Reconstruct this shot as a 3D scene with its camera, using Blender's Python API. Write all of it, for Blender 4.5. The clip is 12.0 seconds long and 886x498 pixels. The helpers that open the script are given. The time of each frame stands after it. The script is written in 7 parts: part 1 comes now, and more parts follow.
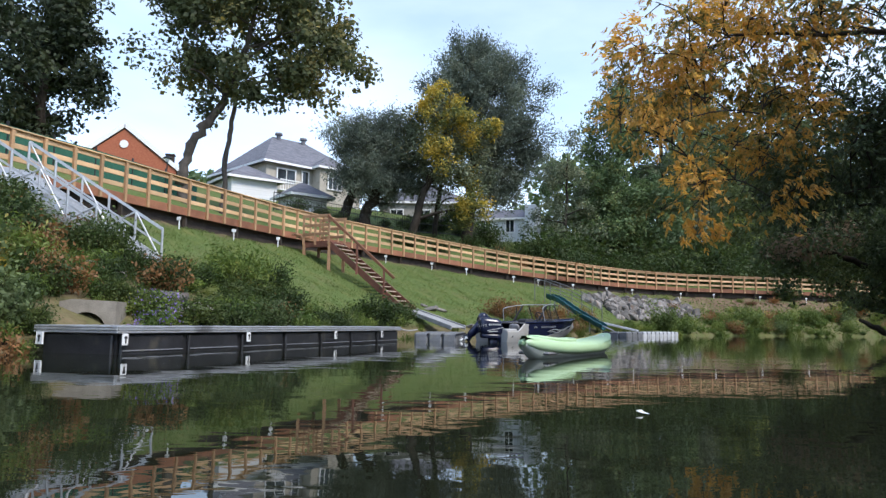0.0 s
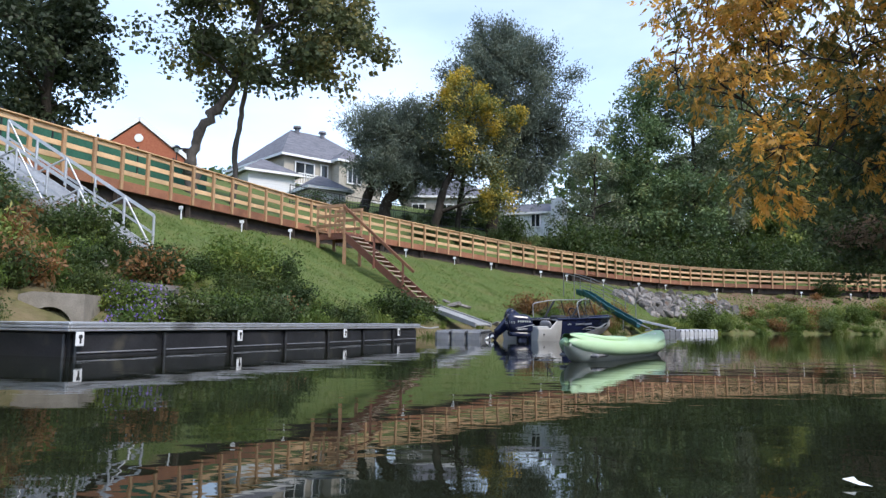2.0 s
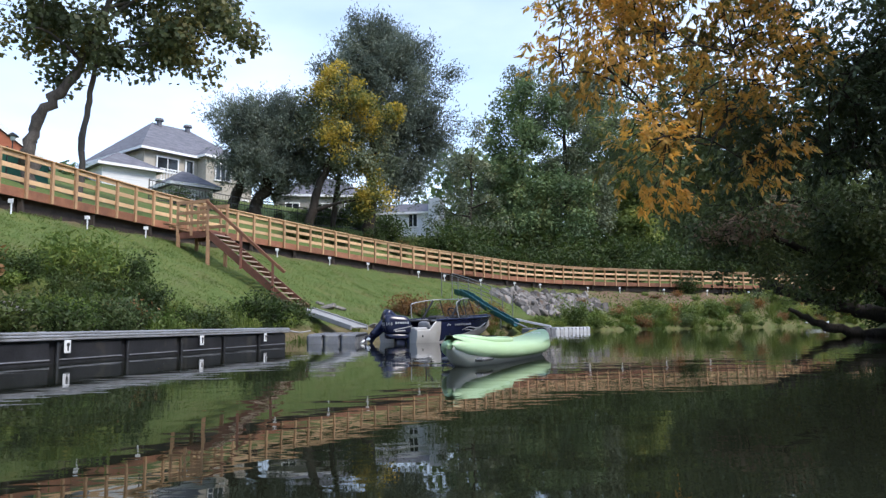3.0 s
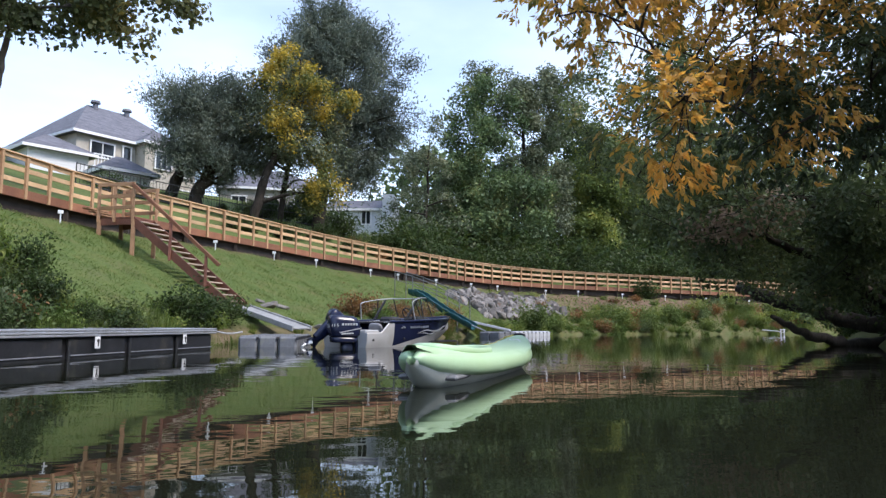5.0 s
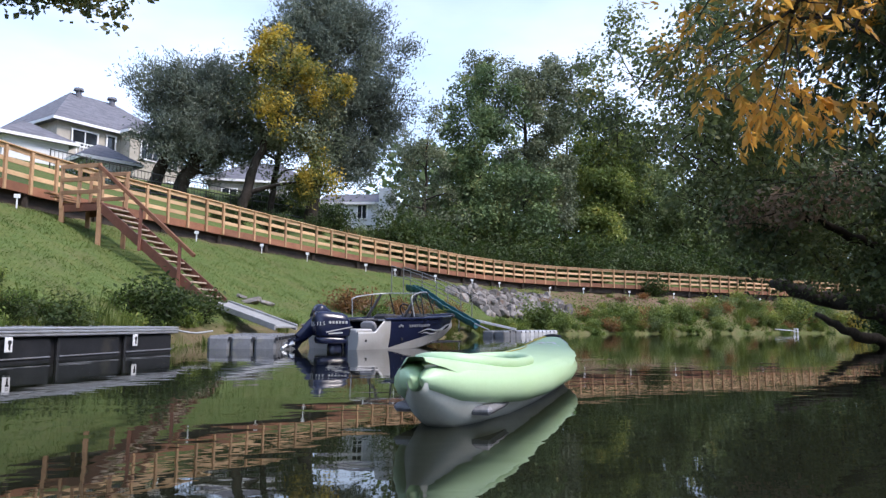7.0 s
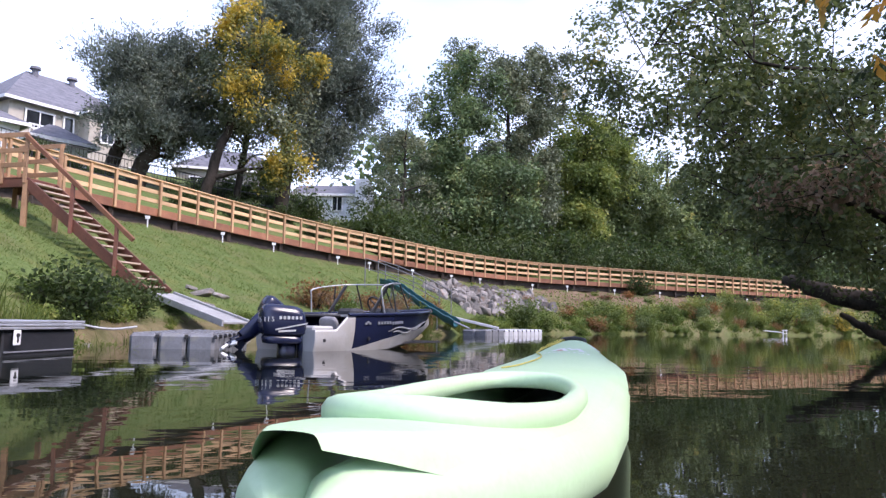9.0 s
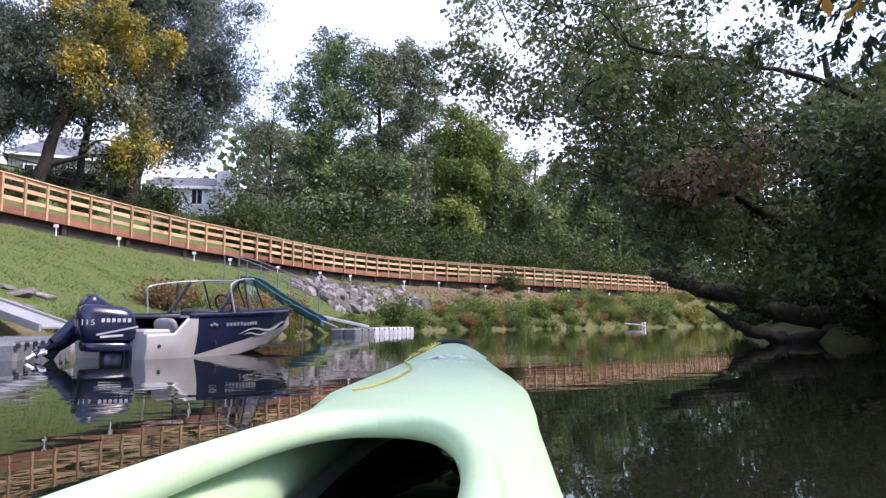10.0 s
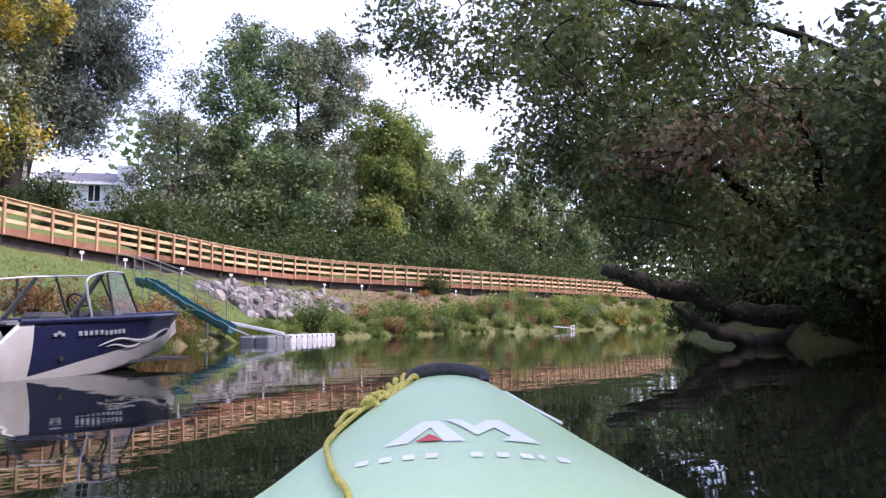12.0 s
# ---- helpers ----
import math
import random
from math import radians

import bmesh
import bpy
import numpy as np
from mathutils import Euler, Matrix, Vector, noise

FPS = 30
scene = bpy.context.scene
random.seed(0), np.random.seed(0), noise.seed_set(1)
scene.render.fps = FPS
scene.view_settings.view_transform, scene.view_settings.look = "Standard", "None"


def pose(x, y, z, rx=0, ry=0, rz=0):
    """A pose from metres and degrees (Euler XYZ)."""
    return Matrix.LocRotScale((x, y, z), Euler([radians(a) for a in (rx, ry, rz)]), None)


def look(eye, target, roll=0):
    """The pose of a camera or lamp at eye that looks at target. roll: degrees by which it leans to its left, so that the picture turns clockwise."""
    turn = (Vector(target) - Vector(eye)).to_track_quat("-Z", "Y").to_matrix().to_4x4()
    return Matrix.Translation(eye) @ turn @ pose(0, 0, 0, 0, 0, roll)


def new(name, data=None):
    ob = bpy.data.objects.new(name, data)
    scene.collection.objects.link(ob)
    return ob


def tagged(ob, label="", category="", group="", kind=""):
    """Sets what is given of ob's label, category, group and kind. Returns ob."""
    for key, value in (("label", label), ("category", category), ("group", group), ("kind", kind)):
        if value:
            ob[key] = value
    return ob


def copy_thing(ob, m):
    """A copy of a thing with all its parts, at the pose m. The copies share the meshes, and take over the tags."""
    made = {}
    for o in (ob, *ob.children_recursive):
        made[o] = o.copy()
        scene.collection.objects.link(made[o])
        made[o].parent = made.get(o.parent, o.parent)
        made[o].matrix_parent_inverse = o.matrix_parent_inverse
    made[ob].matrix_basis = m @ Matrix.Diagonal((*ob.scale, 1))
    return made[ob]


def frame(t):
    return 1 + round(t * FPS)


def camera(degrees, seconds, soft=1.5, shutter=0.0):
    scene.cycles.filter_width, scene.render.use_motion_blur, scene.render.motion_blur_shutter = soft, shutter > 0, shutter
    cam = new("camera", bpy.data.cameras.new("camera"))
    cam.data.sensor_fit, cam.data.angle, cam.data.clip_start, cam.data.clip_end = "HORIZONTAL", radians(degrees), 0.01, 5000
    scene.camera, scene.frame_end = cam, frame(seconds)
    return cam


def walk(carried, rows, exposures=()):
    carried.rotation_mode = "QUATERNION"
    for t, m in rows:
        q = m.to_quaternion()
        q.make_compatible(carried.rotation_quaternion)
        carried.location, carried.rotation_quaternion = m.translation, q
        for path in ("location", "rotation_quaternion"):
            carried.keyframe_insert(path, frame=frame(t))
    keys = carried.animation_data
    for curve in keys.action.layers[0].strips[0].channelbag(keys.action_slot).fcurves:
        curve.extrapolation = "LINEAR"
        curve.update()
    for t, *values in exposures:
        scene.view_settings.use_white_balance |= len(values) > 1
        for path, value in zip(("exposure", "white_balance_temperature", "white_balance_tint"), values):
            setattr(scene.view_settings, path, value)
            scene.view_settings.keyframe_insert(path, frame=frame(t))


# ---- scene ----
cam = camera(64.2, 12.0, soft=1.4)
PATH = [
    (0, (0.686, 0.117, 0.564), (0.603, 2.138, 0.778), 0.8),
    (0.5, (0.695, 0.691, 0.541), (0.782, 2.712, 0.745), 0.4),
    (1, (0.652, 1.282, 0.546), (0.742, 3.301, 0.762), -0.7),
    (1.5, (0.585, 1.866, 0.534), (0.511, 3.887, 0.745), 0.4),
    (2, (0.601, 2.309, 0.526), (0.451, 4.326, 0.734), 0.7),
    (2.5, (0.638, 2.879, 0.524), (0.663, 4.900, 0.738), 0.9),
    (3, (0.645, 3.434, 0.534), (0.846, 5.446, 0.747), -0.5),
    (4.8, (0.784, 5.583, 0.525), (1.032, 7.589, 0.738), 0.6),
    (5, (0.815, 5.847, 0.555), (1.150, 7.840, 0.773), 0.4),
    (5.5, (0.878, 6.460, 0.548), (1.329, 8.430, 0.761), -0.8),
    (6, (0.913, 7.232, 0.547), (1.244, 9.226, 0.768), -0.4),
    (6.5, (0.960, 7.805, 0.533), (1.195, 9.813, 0.738), -0.2),
    (7, (1.082, 8.331, 0.550), (1.425, 10.323, 0.764), 0.5),
    (7.2, (1.162, 8.596, 0.566), (1.605, 10.569, 0.776), 0.4),
    (9, (1.555, 10.805, 0.538), (1.958, 12.785, 0.747), 1.1),
    (9.5, (1.773, 11.363, 0.573), (2.383, 13.291, 0.778), 0.8),
    (10, (1.994, 12.011, 0.552), (2.748, 13.887, 0.758), 0.0),
    (10.5, (2.152, 12.760, 0.548), (2.864, 14.652, 0.759), -0.4),
    (11, (2.301, 13.349, 0.547), (2.937, 15.269, 0.752), 0.5),
    (11.5, (2.524, 13.880, 0.552), (3.237, 15.772, 0.753), 1.5),
    (12, (2.841, 14.498, 0.537), (3.799, 16.276, 0.756), -0.7),
]
walk(cam, [(t, look(eye, target, roll)) for t, eye, target, roll in PATH],
     exposures=[(0.0, 0.46, 6350, 11), (5.0, 0.52, 6350, 15), (7.0, 0.6, 6350, 18), (9.0, 0.92, 6400, 27), (11.0, 1.0, 6450, 31), (12.0, 1.18, 6450, 33)])

# ---- light ----
world = bpy.data.worlds.new("sky")
scene.world = world
world.use_nodes = True
wn, wl = world.node_tree.nodes, world.node_tree.links
sky = wn.new("ShaderNodeTexSky")
sky.sky_type, sky.sun_disc = "NISHITA", False
SUN_EL, SUN_AZ = 46.0, 126.0          # height, and turn from +y towards +x
sky.sun_elevation, sky.sun_rotation = radians(SUN_EL), radians(SUN_AZ)
sky.air_density, sky.dust_density, sky.ozone_density = 1.0, 0.5, 2.5
coord = wn.new("ShaderNodeTexCoord")
stretch = wn.new("ShaderNodeMapping")
stretch.inputs["Scale"].default_value = (1.0, 1.0, 3.0)
cloud = wn.new("ShaderNodeTexNoise")
cloud.inputs["Scale"].default_value, cloud.inputs["Detail"].default_value = 1.5, 7.0
cloud_ramp = wn.new("ShaderNodeValToRGB")
cloud_ramp.color_ramp.elements[0].position, cloud_ramp.color_ramp.elements[1].position = 0.30, 0.85
thin = wn.new("ShaderNodeMath")
thin.operation = "MULTIPLY"
thin.inputs[1].default_value = 0.5
cover = wn.new("ShaderNodeMixRGB")
cover.inputs[2].default_value = (7.2, 7.8, 8.4, 1)
wl.new(coord.outputs["Generated"], stretch.inputs["Vector"])
wl.new(stretch.outputs[0], cloud.inputs["Vector"])
wl.new(cloud.outputs["Fac"], cloud_ramp.inputs[0])
wl.new(cloud_ramp.outputs[0], thin.inputs[0])
wl.new(thin.outputs[0], cover.inputs[0])
wl.new(sky.outputs[0], cover.inputs[1])
wl.new(cover.outputs[0], wn["Background"].inputs[0])
wn["Background"].inputs[1].default_value = 0.215

sun_data = bpy.data.lights.new("sun", "SUN")
sun_data.energy, sun_data.angle, sun_data.color = 2.6, radians(14), (1.0, 0.94, 0.85)
sun = new("sun", sun_data)
az, el = radians(SUN_AZ), radians(SUN_EL)
sun.matrix_world = look((60 * math.sin(az) * math.cos(el), 60 * math.cos(az) * math.cos(el), 60 * math.sin(el)), (0, 0, 0))


# ---- materials ----
def shade(name, c1, c2, scale=4.0, rough=0.7, metal=0.0, bump=0.15, fine=40.0, rand=0.0, stain=None, stain_scale=0.8,
          stain_at=0.6, stretch=(1, 1, 1), spec=0.5):
    """Two colours mixed by a coarse and a fine noise, with relief, stains and a change of brightness from piece to piece."""
    m = bpy.data.materials.new(name)
    m.use_nodes = True
    n, l = m.node_tree.nodes, m.node_tree.links
    b = n["Principled BSDF"]
    b.inputs["Roughness"].default_value, b.inputs["Metallic"].default_value = rough, metal
    b.inputs["Specular IOR Level"].default_value = spec
    co = n.new("ShaderNodeTexCoord")
    mp = n.new("ShaderNodeMapping")
    mp.inputs["Scale"].default_value = stretch
    l.new(co.outputs["Object"], mp.inputs[0])
    a, f = n.new("ShaderNodeTexNoise"), n.new("ShaderNodeTexNoise")
    for tex, s, d in ((a, scale, 4.0), (f, fine, 3.0)):
        tex.inputs["Scale"].default_value, tex.inputs["Detail"].default_value = s, d
        l.new(mp.outputs[0], tex.inputs["Vector"])
    both = n.new("ShaderNodeMath")
    both.operation = "MULTIPLY_ADD"
    both.inputs[1].default_value = 0.45
    l.new(f.outputs["Fac"], both.inputs[0])
    half = n.new("ShaderNodeMath")
    half.operation = "MULTIPLY"
    half.inputs[1].default_value = 0.6
    l.new(a.outputs["Fac"], half.inputs[0])
    l.new(half.outputs[0], both.inputs[2])
    ramp = n.new("ShaderNodeValToRGB")
    ramp.color_ramp.elements[0].position, ramp.color_ramp.elements[1].position = 0.36, 0.68
    ramp.color_ramp.elements[0].color, ramp.color_ramp.elements[1].color = (*c1, 1), (*c2, 1)
    l.new(both.outputs[0], ramp.inputs[0])
    out = ramp.outputs[0]
    if stain:
        s = n.new("ShaderNodeTexNoise")
        s.inputs["Scale"].default_value, s.inputs["Detail"].default_value = stain_scale, 6.0
        l.new(co.outputs["Object"], s.inputs["Vector"])
        r = n.new("ShaderNodeValToRGB")
        r.color_ramp.elements[0].position, r.color_ramp.elements[1].position = stain_at, stain_at + 0.12
        l.new(s.outputs["Fac"], r.inputs[0])
        mix = n.new("ShaderNodeMixRGB")
        mix.inputs[2].default_value = (*stain, 1)
        l.new(r.outputs[0], mix.inputs[0])
        l.new(out, mix.inputs[1])
        out = mix.outputs[0]
    if rand:
        info, mr, hsv = n.new("ShaderNodeObjectInfo"), n.new("ShaderNodeMapRange"), n.new("ShaderNodeHueSaturation")
        mr.inputs["To Min"].default_value, mr.inputs["To Max"].default_value = 1 - rand, 1 + rand
        l.new(info.outputs["Random"], mr.inputs[0])
        l.new(mr.outputs[0], hsv.inputs["Value"])
        l.new(out, hsv.inputs["Color"])
        out = hsv.outputs[0]
    l.new(out, b.inputs["Base Color"])
    if bump:
        bp = n.new("ShaderNodeBump")
        bp.inputs["Strength"].default_value, bp.inputs["Distance"].default_value = bump, 0.02
        l.new(both.outputs[0], bp.inputs["Height"])
        l.new(bp.outputs[0], b.inputs["Normal"])
    return m


def leafy(name, stops, patch=0.35, spread=0.3, through_light=0.35, rough=0.55):
    """Leaves: the colour runs over the stops, by leaf and by clump, and light comes through."""
    m = bpy.data.materials.new(name)
    m.use_nodes = True
    n, l = m.node_tree.nodes, m.node_tree.links
    b = n["Principled BSDF"]
    b.inputs["Roughness"].default_value = rough
    b.inputs["Specular IOR Level"].default_value = 0.3
    geo = n.new("ShaderNodeNewGeometry")
    noise_tex = n.new("ShaderNodeTexNoise")
    noise_tex.inputs["Scale"].default_value, noise_tex.inputs["Detail"].default_value = patch, 2.0
    l.new(geo.outputs["Position"], noise_tex.inputs["Vector"])
    wide = n.new("ShaderNodeMapRange")
    wide.inputs["From Min"].default_value, wide.inputs["From Max"].default_value = 0.3, 0.7
    l.new(noise_tex.outputs["Fac"], wide.inputs[0])
    mix = n.new("ShaderNodeMix")
    mix.inputs[0].default_value = spread
    l.new(wide.outputs[0], mix.inputs[2])
    l.new(geo.outputs["Random Per Island"], mix.inputs[3])
    ramp = n.new("ShaderNodeValToRGB")
    cr = ramp.color_ramp
    cr.elements[0].position, cr.elements[0].color = stops[0][0], (*stops[0][1], 1)
    cr.elements[1].position, cr.elements[1].color = stops[-1][0], (*stops[-1][1], 1)
    for p, c in stops[1:-1]:
        cr.elements.new(p).color = (*c, 1)
    l.new(mix.outputs[0], ramp.inputs[0])
    l.new(ramp.outputs[0], b.inputs["Base Color"])
    tr = n.new("ShaderNodeBsdfTranslucent")
    bright = n.new("ShaderNodeHueSaturation")
    bright.inputs["Value"].default_value, bright.inputs["Saturation"].default_value = 1.5, 1.1
    l.new(ramp.outputs[0], bright.inputs["Color"])
    l.new(bright.outputs[0], tr.inputs[0])
    blend = n.new("ShaderNodeMixShader")
    blend.inputs[0].default_value = through_light
    l.new(b.outputs[0], blend.inputs[1])
    l.new(tr.outputs[0], blend.inputs[2])
    l.new(blend.outputs[0], n["Material Output"].inputs[0])
    return m


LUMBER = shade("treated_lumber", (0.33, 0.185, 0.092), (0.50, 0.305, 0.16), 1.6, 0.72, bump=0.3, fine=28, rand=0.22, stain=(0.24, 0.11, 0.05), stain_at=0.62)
# paler copy of the lumber for the rails: caught sunlight put into the colour
LUMBER_SUNLIT = shade("sunlit_lumber", (0.45, 0.27, 0.135), (0.65, 0.43, 0.235), 1.6, 0.72, bump=0.3, fine=28, rand=0.2, stain=(0.30, 0.17, 0.08), stain_at=0.62)
LUMBER_RED = shade("red_brown_lumber", (0.17, 0.066, 0.034), (0.28, 0.118, 0.058), 2.0, 0.7, bump=0.3, fine=30, rand=0.2, stain=(0.14, 0.06, 0.03))
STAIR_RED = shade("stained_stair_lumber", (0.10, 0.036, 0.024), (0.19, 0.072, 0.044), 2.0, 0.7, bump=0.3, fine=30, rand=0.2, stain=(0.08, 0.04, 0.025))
TREAD = shade("worn_tread", (0.30, 0.22, 0.16), (0.44, 0.35, 0.27), 2.0, 0.8, bump=0.3, fine=30, rand=0.2, stain=(0.2, 0.14, 0.1))
# near-black brown: the shade below the deck is put into the colour
UNDER = shade("shade_dark_brown", (0.022, 0.016, 0.012), (0.055, 0.04, 0.03), 3.0, 0.85, rand=0.2)
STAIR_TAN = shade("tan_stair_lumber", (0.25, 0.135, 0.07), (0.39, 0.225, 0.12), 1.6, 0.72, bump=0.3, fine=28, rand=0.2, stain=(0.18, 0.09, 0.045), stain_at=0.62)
ALU = shade("aluminium", (0.40, 0.405, 0.42), (0.54, 0.55, 0.57), 5.0, 0.45, 0.6, 0.06, 60, stain=(0.22, 0.22, 0.22))
BLACK = shade("black_plastic", (0.012, 0.012, 0.014), (0.03, 0.03, 0.034), 3.0, 0.45, bump=0.08, rand=0.2, stain=(0.06, 0.055, 0.045), stain_scale=2.0)
CONCRETE = shade("concrete", (0.17, 0.15, 0.12), (0.31, 0.275, 0.23), 3.0, 0.9, bump=0.4, stain=(0.13, 0.12, 0.09), stain_scale=1.6)
ROCK = shade("grey_stone", (0.09, 0.082, 0.075), (0.27, 0.25, 0.23), 3.0, 0.9, bump=0.6, fine=18, rand=0.5, stain=(0.17, 0.115, 0.085), stain_scale=2.2, stain_at=0.56)
WHITE = shade("white_plastic", (0.68, 0.69, 0.70), (0.8, 0.8, 0.8), 4.0, 0.5, bump=0.05, stain=(0.5, 0.49, 0.46))
FLOAT_GREY = shade("grey_float_plastic", (0.115, 0.12, 0.13), (0.19, 0.195, 0.21), 4.0, 0.55, bump=0.1, rand=0.1, stain=(0.2, 0.2, 0.18), stain_scale=3.0)
FLOAT_PALE = shade("pale_float_plastic", (0.36, 0.37, 0.39), (0.5, 0.51, 0.52), 4.0, 0.5, bump=0.1, rand=0.08, stain=(0.4, 0.4, 0.37), stain_scale=3.0)
BARK = shade("bark", (0.022, 0.018, 0.015), (0.06, 0.05, 0.041), 5.0, 0.95, bump=0.9, fine=22, stretch=(1, 1, 0.35), spec=0.1)
BARK_GREY = shade("grey_bark", (0.05, 0.043, 0.038), (0.115, 0.1, 0.088), 4.0, 0.95, bump=0.9, fine=22, stretch=(1, 1, 0.35), spec=0.1)


# ---- mesh helpers ----
def mesh_np(name, verts, faces, material=None, smooth=False):
    """A mesh of equal-sided faces from arrays."""
    me = bpy.data.meshes.new(name)
    verts, faces = np.asarray(verts, np.float32), np.asarray(faces, np.int32)
    k = faces.shape[1]
    me.vertices.add(len(verts))
    me.vertices.foreach_set("co", verts.ravel())
    me.loops.add(faces.size)
    me.loops.foreach_set("vertex_index", faces.ravel())
    me.polygons.add(len(faces))
    me.polygons.foreach_set("loop_start", np.arange(0, faces.size, k, dtype=np.int32))
    if smooth:
        me.polygons.foreach_set("use_smooth", np.ones(len(faces), bool))
    me.update(calc_edges=True)
    if material:
        me.materials.append(material)
    return me


def thing(name, label, category, group="", at=None):
    ob = tagged(new(name), label, category, group)
    if at is not None:
        ob.matrix_basis = at
    return ob


def part(name, bm, material, parent=None, label="", smooth=False):
    """One mesh object out of a bmesh (or of a mesh), under its thing."""
    if isinstance(bm, bpy.types.Mesh):
        me = bm
    else:
        me = bpy.data.meshes.new(name)
        bmesh.ops.recalc_face_normals(bm, faces=bm.faces)
        bm.to_mesh(me)
        bm.free()
    if not me.materials and material:
        me.materials.append(material)
    if smooth:
        me.polygons.foreach_set("use_smooth", np.ones(len(me.polygons), bool))
    ob = new(name, me)
    ob.parent = parent
    return tagged(ob, label)


def box(bm, cx, cy, cz, sx, sy, sz, bevel=0.0, m=None, taper=1.0):
    r = bmesh.ops.create_cube(bm, size=1)["verts"]
    for v in r:
        k = taper if v.co.z > 0 else 1.0
        v.co = Vector((v.co.x * sx * k + cx, v.co.y * sy * k + cy, v.co.z * sz + cz))
        if m is not None:
            v.co = m @ v.co
    if bevel:
        edges = {e for v in r for e in v.link_edges}
        bmesh.ops.bevel(bm, geom=list(edges), offset=bevel, segments=1, affect="EDGES")
    return bm


def along(p, q, roll_up=(0, 0, 1)):
    """A frame with x from p to q, z as near up as can be, at the middle."""
    p, q = Vector(p), Vector(q)
    x = (q - p).normalized()
    y = Vector(roll_up).cross(x)
    y = y.normalized() if y.length > 1e-5 else Vector((0, 1, 0))
    z = x.cross(y)
    m = Matrix((x, y, z)).transposed().to_4x4()
    m.translation = (p + q) / 2
    return m


def beam(bm, p, q, w, h, bevel=0.006, up=(0, 0, 1)):
    """A board from p to q, w wide and h high."""
    return box(bm, 0, 0, 0, (Vector(q) - Vector(p)).length, w, h, bevel, along(p, q, up))


def tube_arrays(points, radii, sides=8):
    """Rings round a line of points: vertices and quads."""
    pts = np.asarray(points, float)
    n = len(pts)
    d = np.gradient(pts, axis=0)
    d /= np.linalg.norm(d, axis=1)[:, None] + 1e-9
    u = np.empty_like(pts)
    side_way = np.array([1.0, 0, 0]) if abs(d[0, 2]) > 0.9 else np.array([0, 0, 1.0])
    for k in range(n):                      # carry the ring's turn along the line
        side_way = side_way - d[k] * (side_way @ d[k])
        side_way = side_way / (np.linalg.norm(side_way) + 1e-9)
        u[k] = side_way
    v = np.cross(d, u)
    a = np.linspace(0, 2 * np.pi, sides, endpoint=False)
    r = np.asarray(radii, float)[:, None, None]
    ring = pts[:, None] + r * (np.cos(a)[None, :, None] * u[:, None] + np.sin(a)[None, :, None] * v[:, None])
    i, j = np.meshgrid(np.arange(n - 1), np.arange(sides), indexing="ij")
    k = (j + 1) % sides
    quads = np.stack([i * sides + j, i * sides + k, (i + 1) * sides + k, (i + 1) * sides + j], -1).reshape(-1, 4)
    return ring.reshape(-1, 3), quads


class Tubes:
    """Many tubes gathered into one mesh."""

    def __init__(self):
        self.v, self.f, self.n = [], [], 0

    def add(self, points, radii, sides=8):
        v, f = tube_arrays(points, radii, sides)
        self.v.append(v)
        self.f.append(f + self.n)
        self.n += len(v)

    def mesh(self, name, material, smooth=True):
        return mesh_np(name, np.concatenate(self.v), np.concatenate(self.f), material, smooth)


def rod(points, radius, material, name, parent, sides=8, label="", smooth=True):
    t = Tubes()
    t.add(points, [radius] * len(points), sides)
    me = t.mesh(name, material, smooth)
    return part(name, me, None, parent, label)


def bent(points, n=12):
    """A smooth line through a few points."""
    p = np.asarray(points, float)
    s = np.linspace(0, len(p) - 1, n)
    i = np.clip(s.astype(int), 0, len(p) - 2)
    f = (s - i)[:, None]
    g = np.gradient(p, axis=0)
    a, b, ga, gb = p[i], p[i + 1], g[i], g[i + 1]
    return a * (2 * f**3 - 3 * f**2 + 1) + b * (3 * f**2 - 2 * f**3) + ga * (f**3 - 2 * f**2 + f) + gb * (f**3 - f**2)


# ---- the lie of the land ----
FENCE = np.array([(-18, 2), (-15, 11), (-12.5, 18.6), (-11.9, 20.4), (-11.3, 22.3), (-10.5, 24.9), (-9.5, 28), (-8.2, 31.9), (-6.6, 35.5), (-4.2, 39), (-1.3, 43.2), (2.9, 47.2), (7, 50.1), (11.8, 54.9), (17.1, 58.2), (22.4, 59.8), (28.8, 61.2), (34.6, 62.6), (43.3, 65.8), (54.2, 70.3), (74.1, 79.3)], float)
SHORE = np.array([(-12, -30), (-10, -5), (-8.8, 5), (-7.2, 10.5), (-5.6, 14), (-4.2, 18), (-2.9, 22.5), (-2.1, 25.4), (-0.5, 28.8), (2.6, 32.8), (5.6, 36.8),
                  (8.5, 41.0), (11.5, 45), (17, 49.5), (24, 53.5), (31, 57), (38, 60), (48, 64.5), (62, 70), (90, 80)], float)
RIGHT = np.array([(9, -60), (10, -30), (11, -10), (13, 5), (15, 15), (17, 23), (20, 29), (26, 36), (36, 44), (50, 51), (70, 58), (100, 66)], float)


def dense(line, step=0.5):
    p = bent(line, 40 * len(line))
    s = np.concatenate([[0], np.cumsum(np.linalg.norm(np.diff(p, axis=0), axis=1))])
    t = np.arange(0, s[-1], step)
    return np.stack([np.interp(t, s, p[:, k]) for k in range(p.shape[1])], 1)


FENCE_D, SHORE_D, RIGHT_D = dense(FENCE), dense(SHORE), dense(RIGHT)


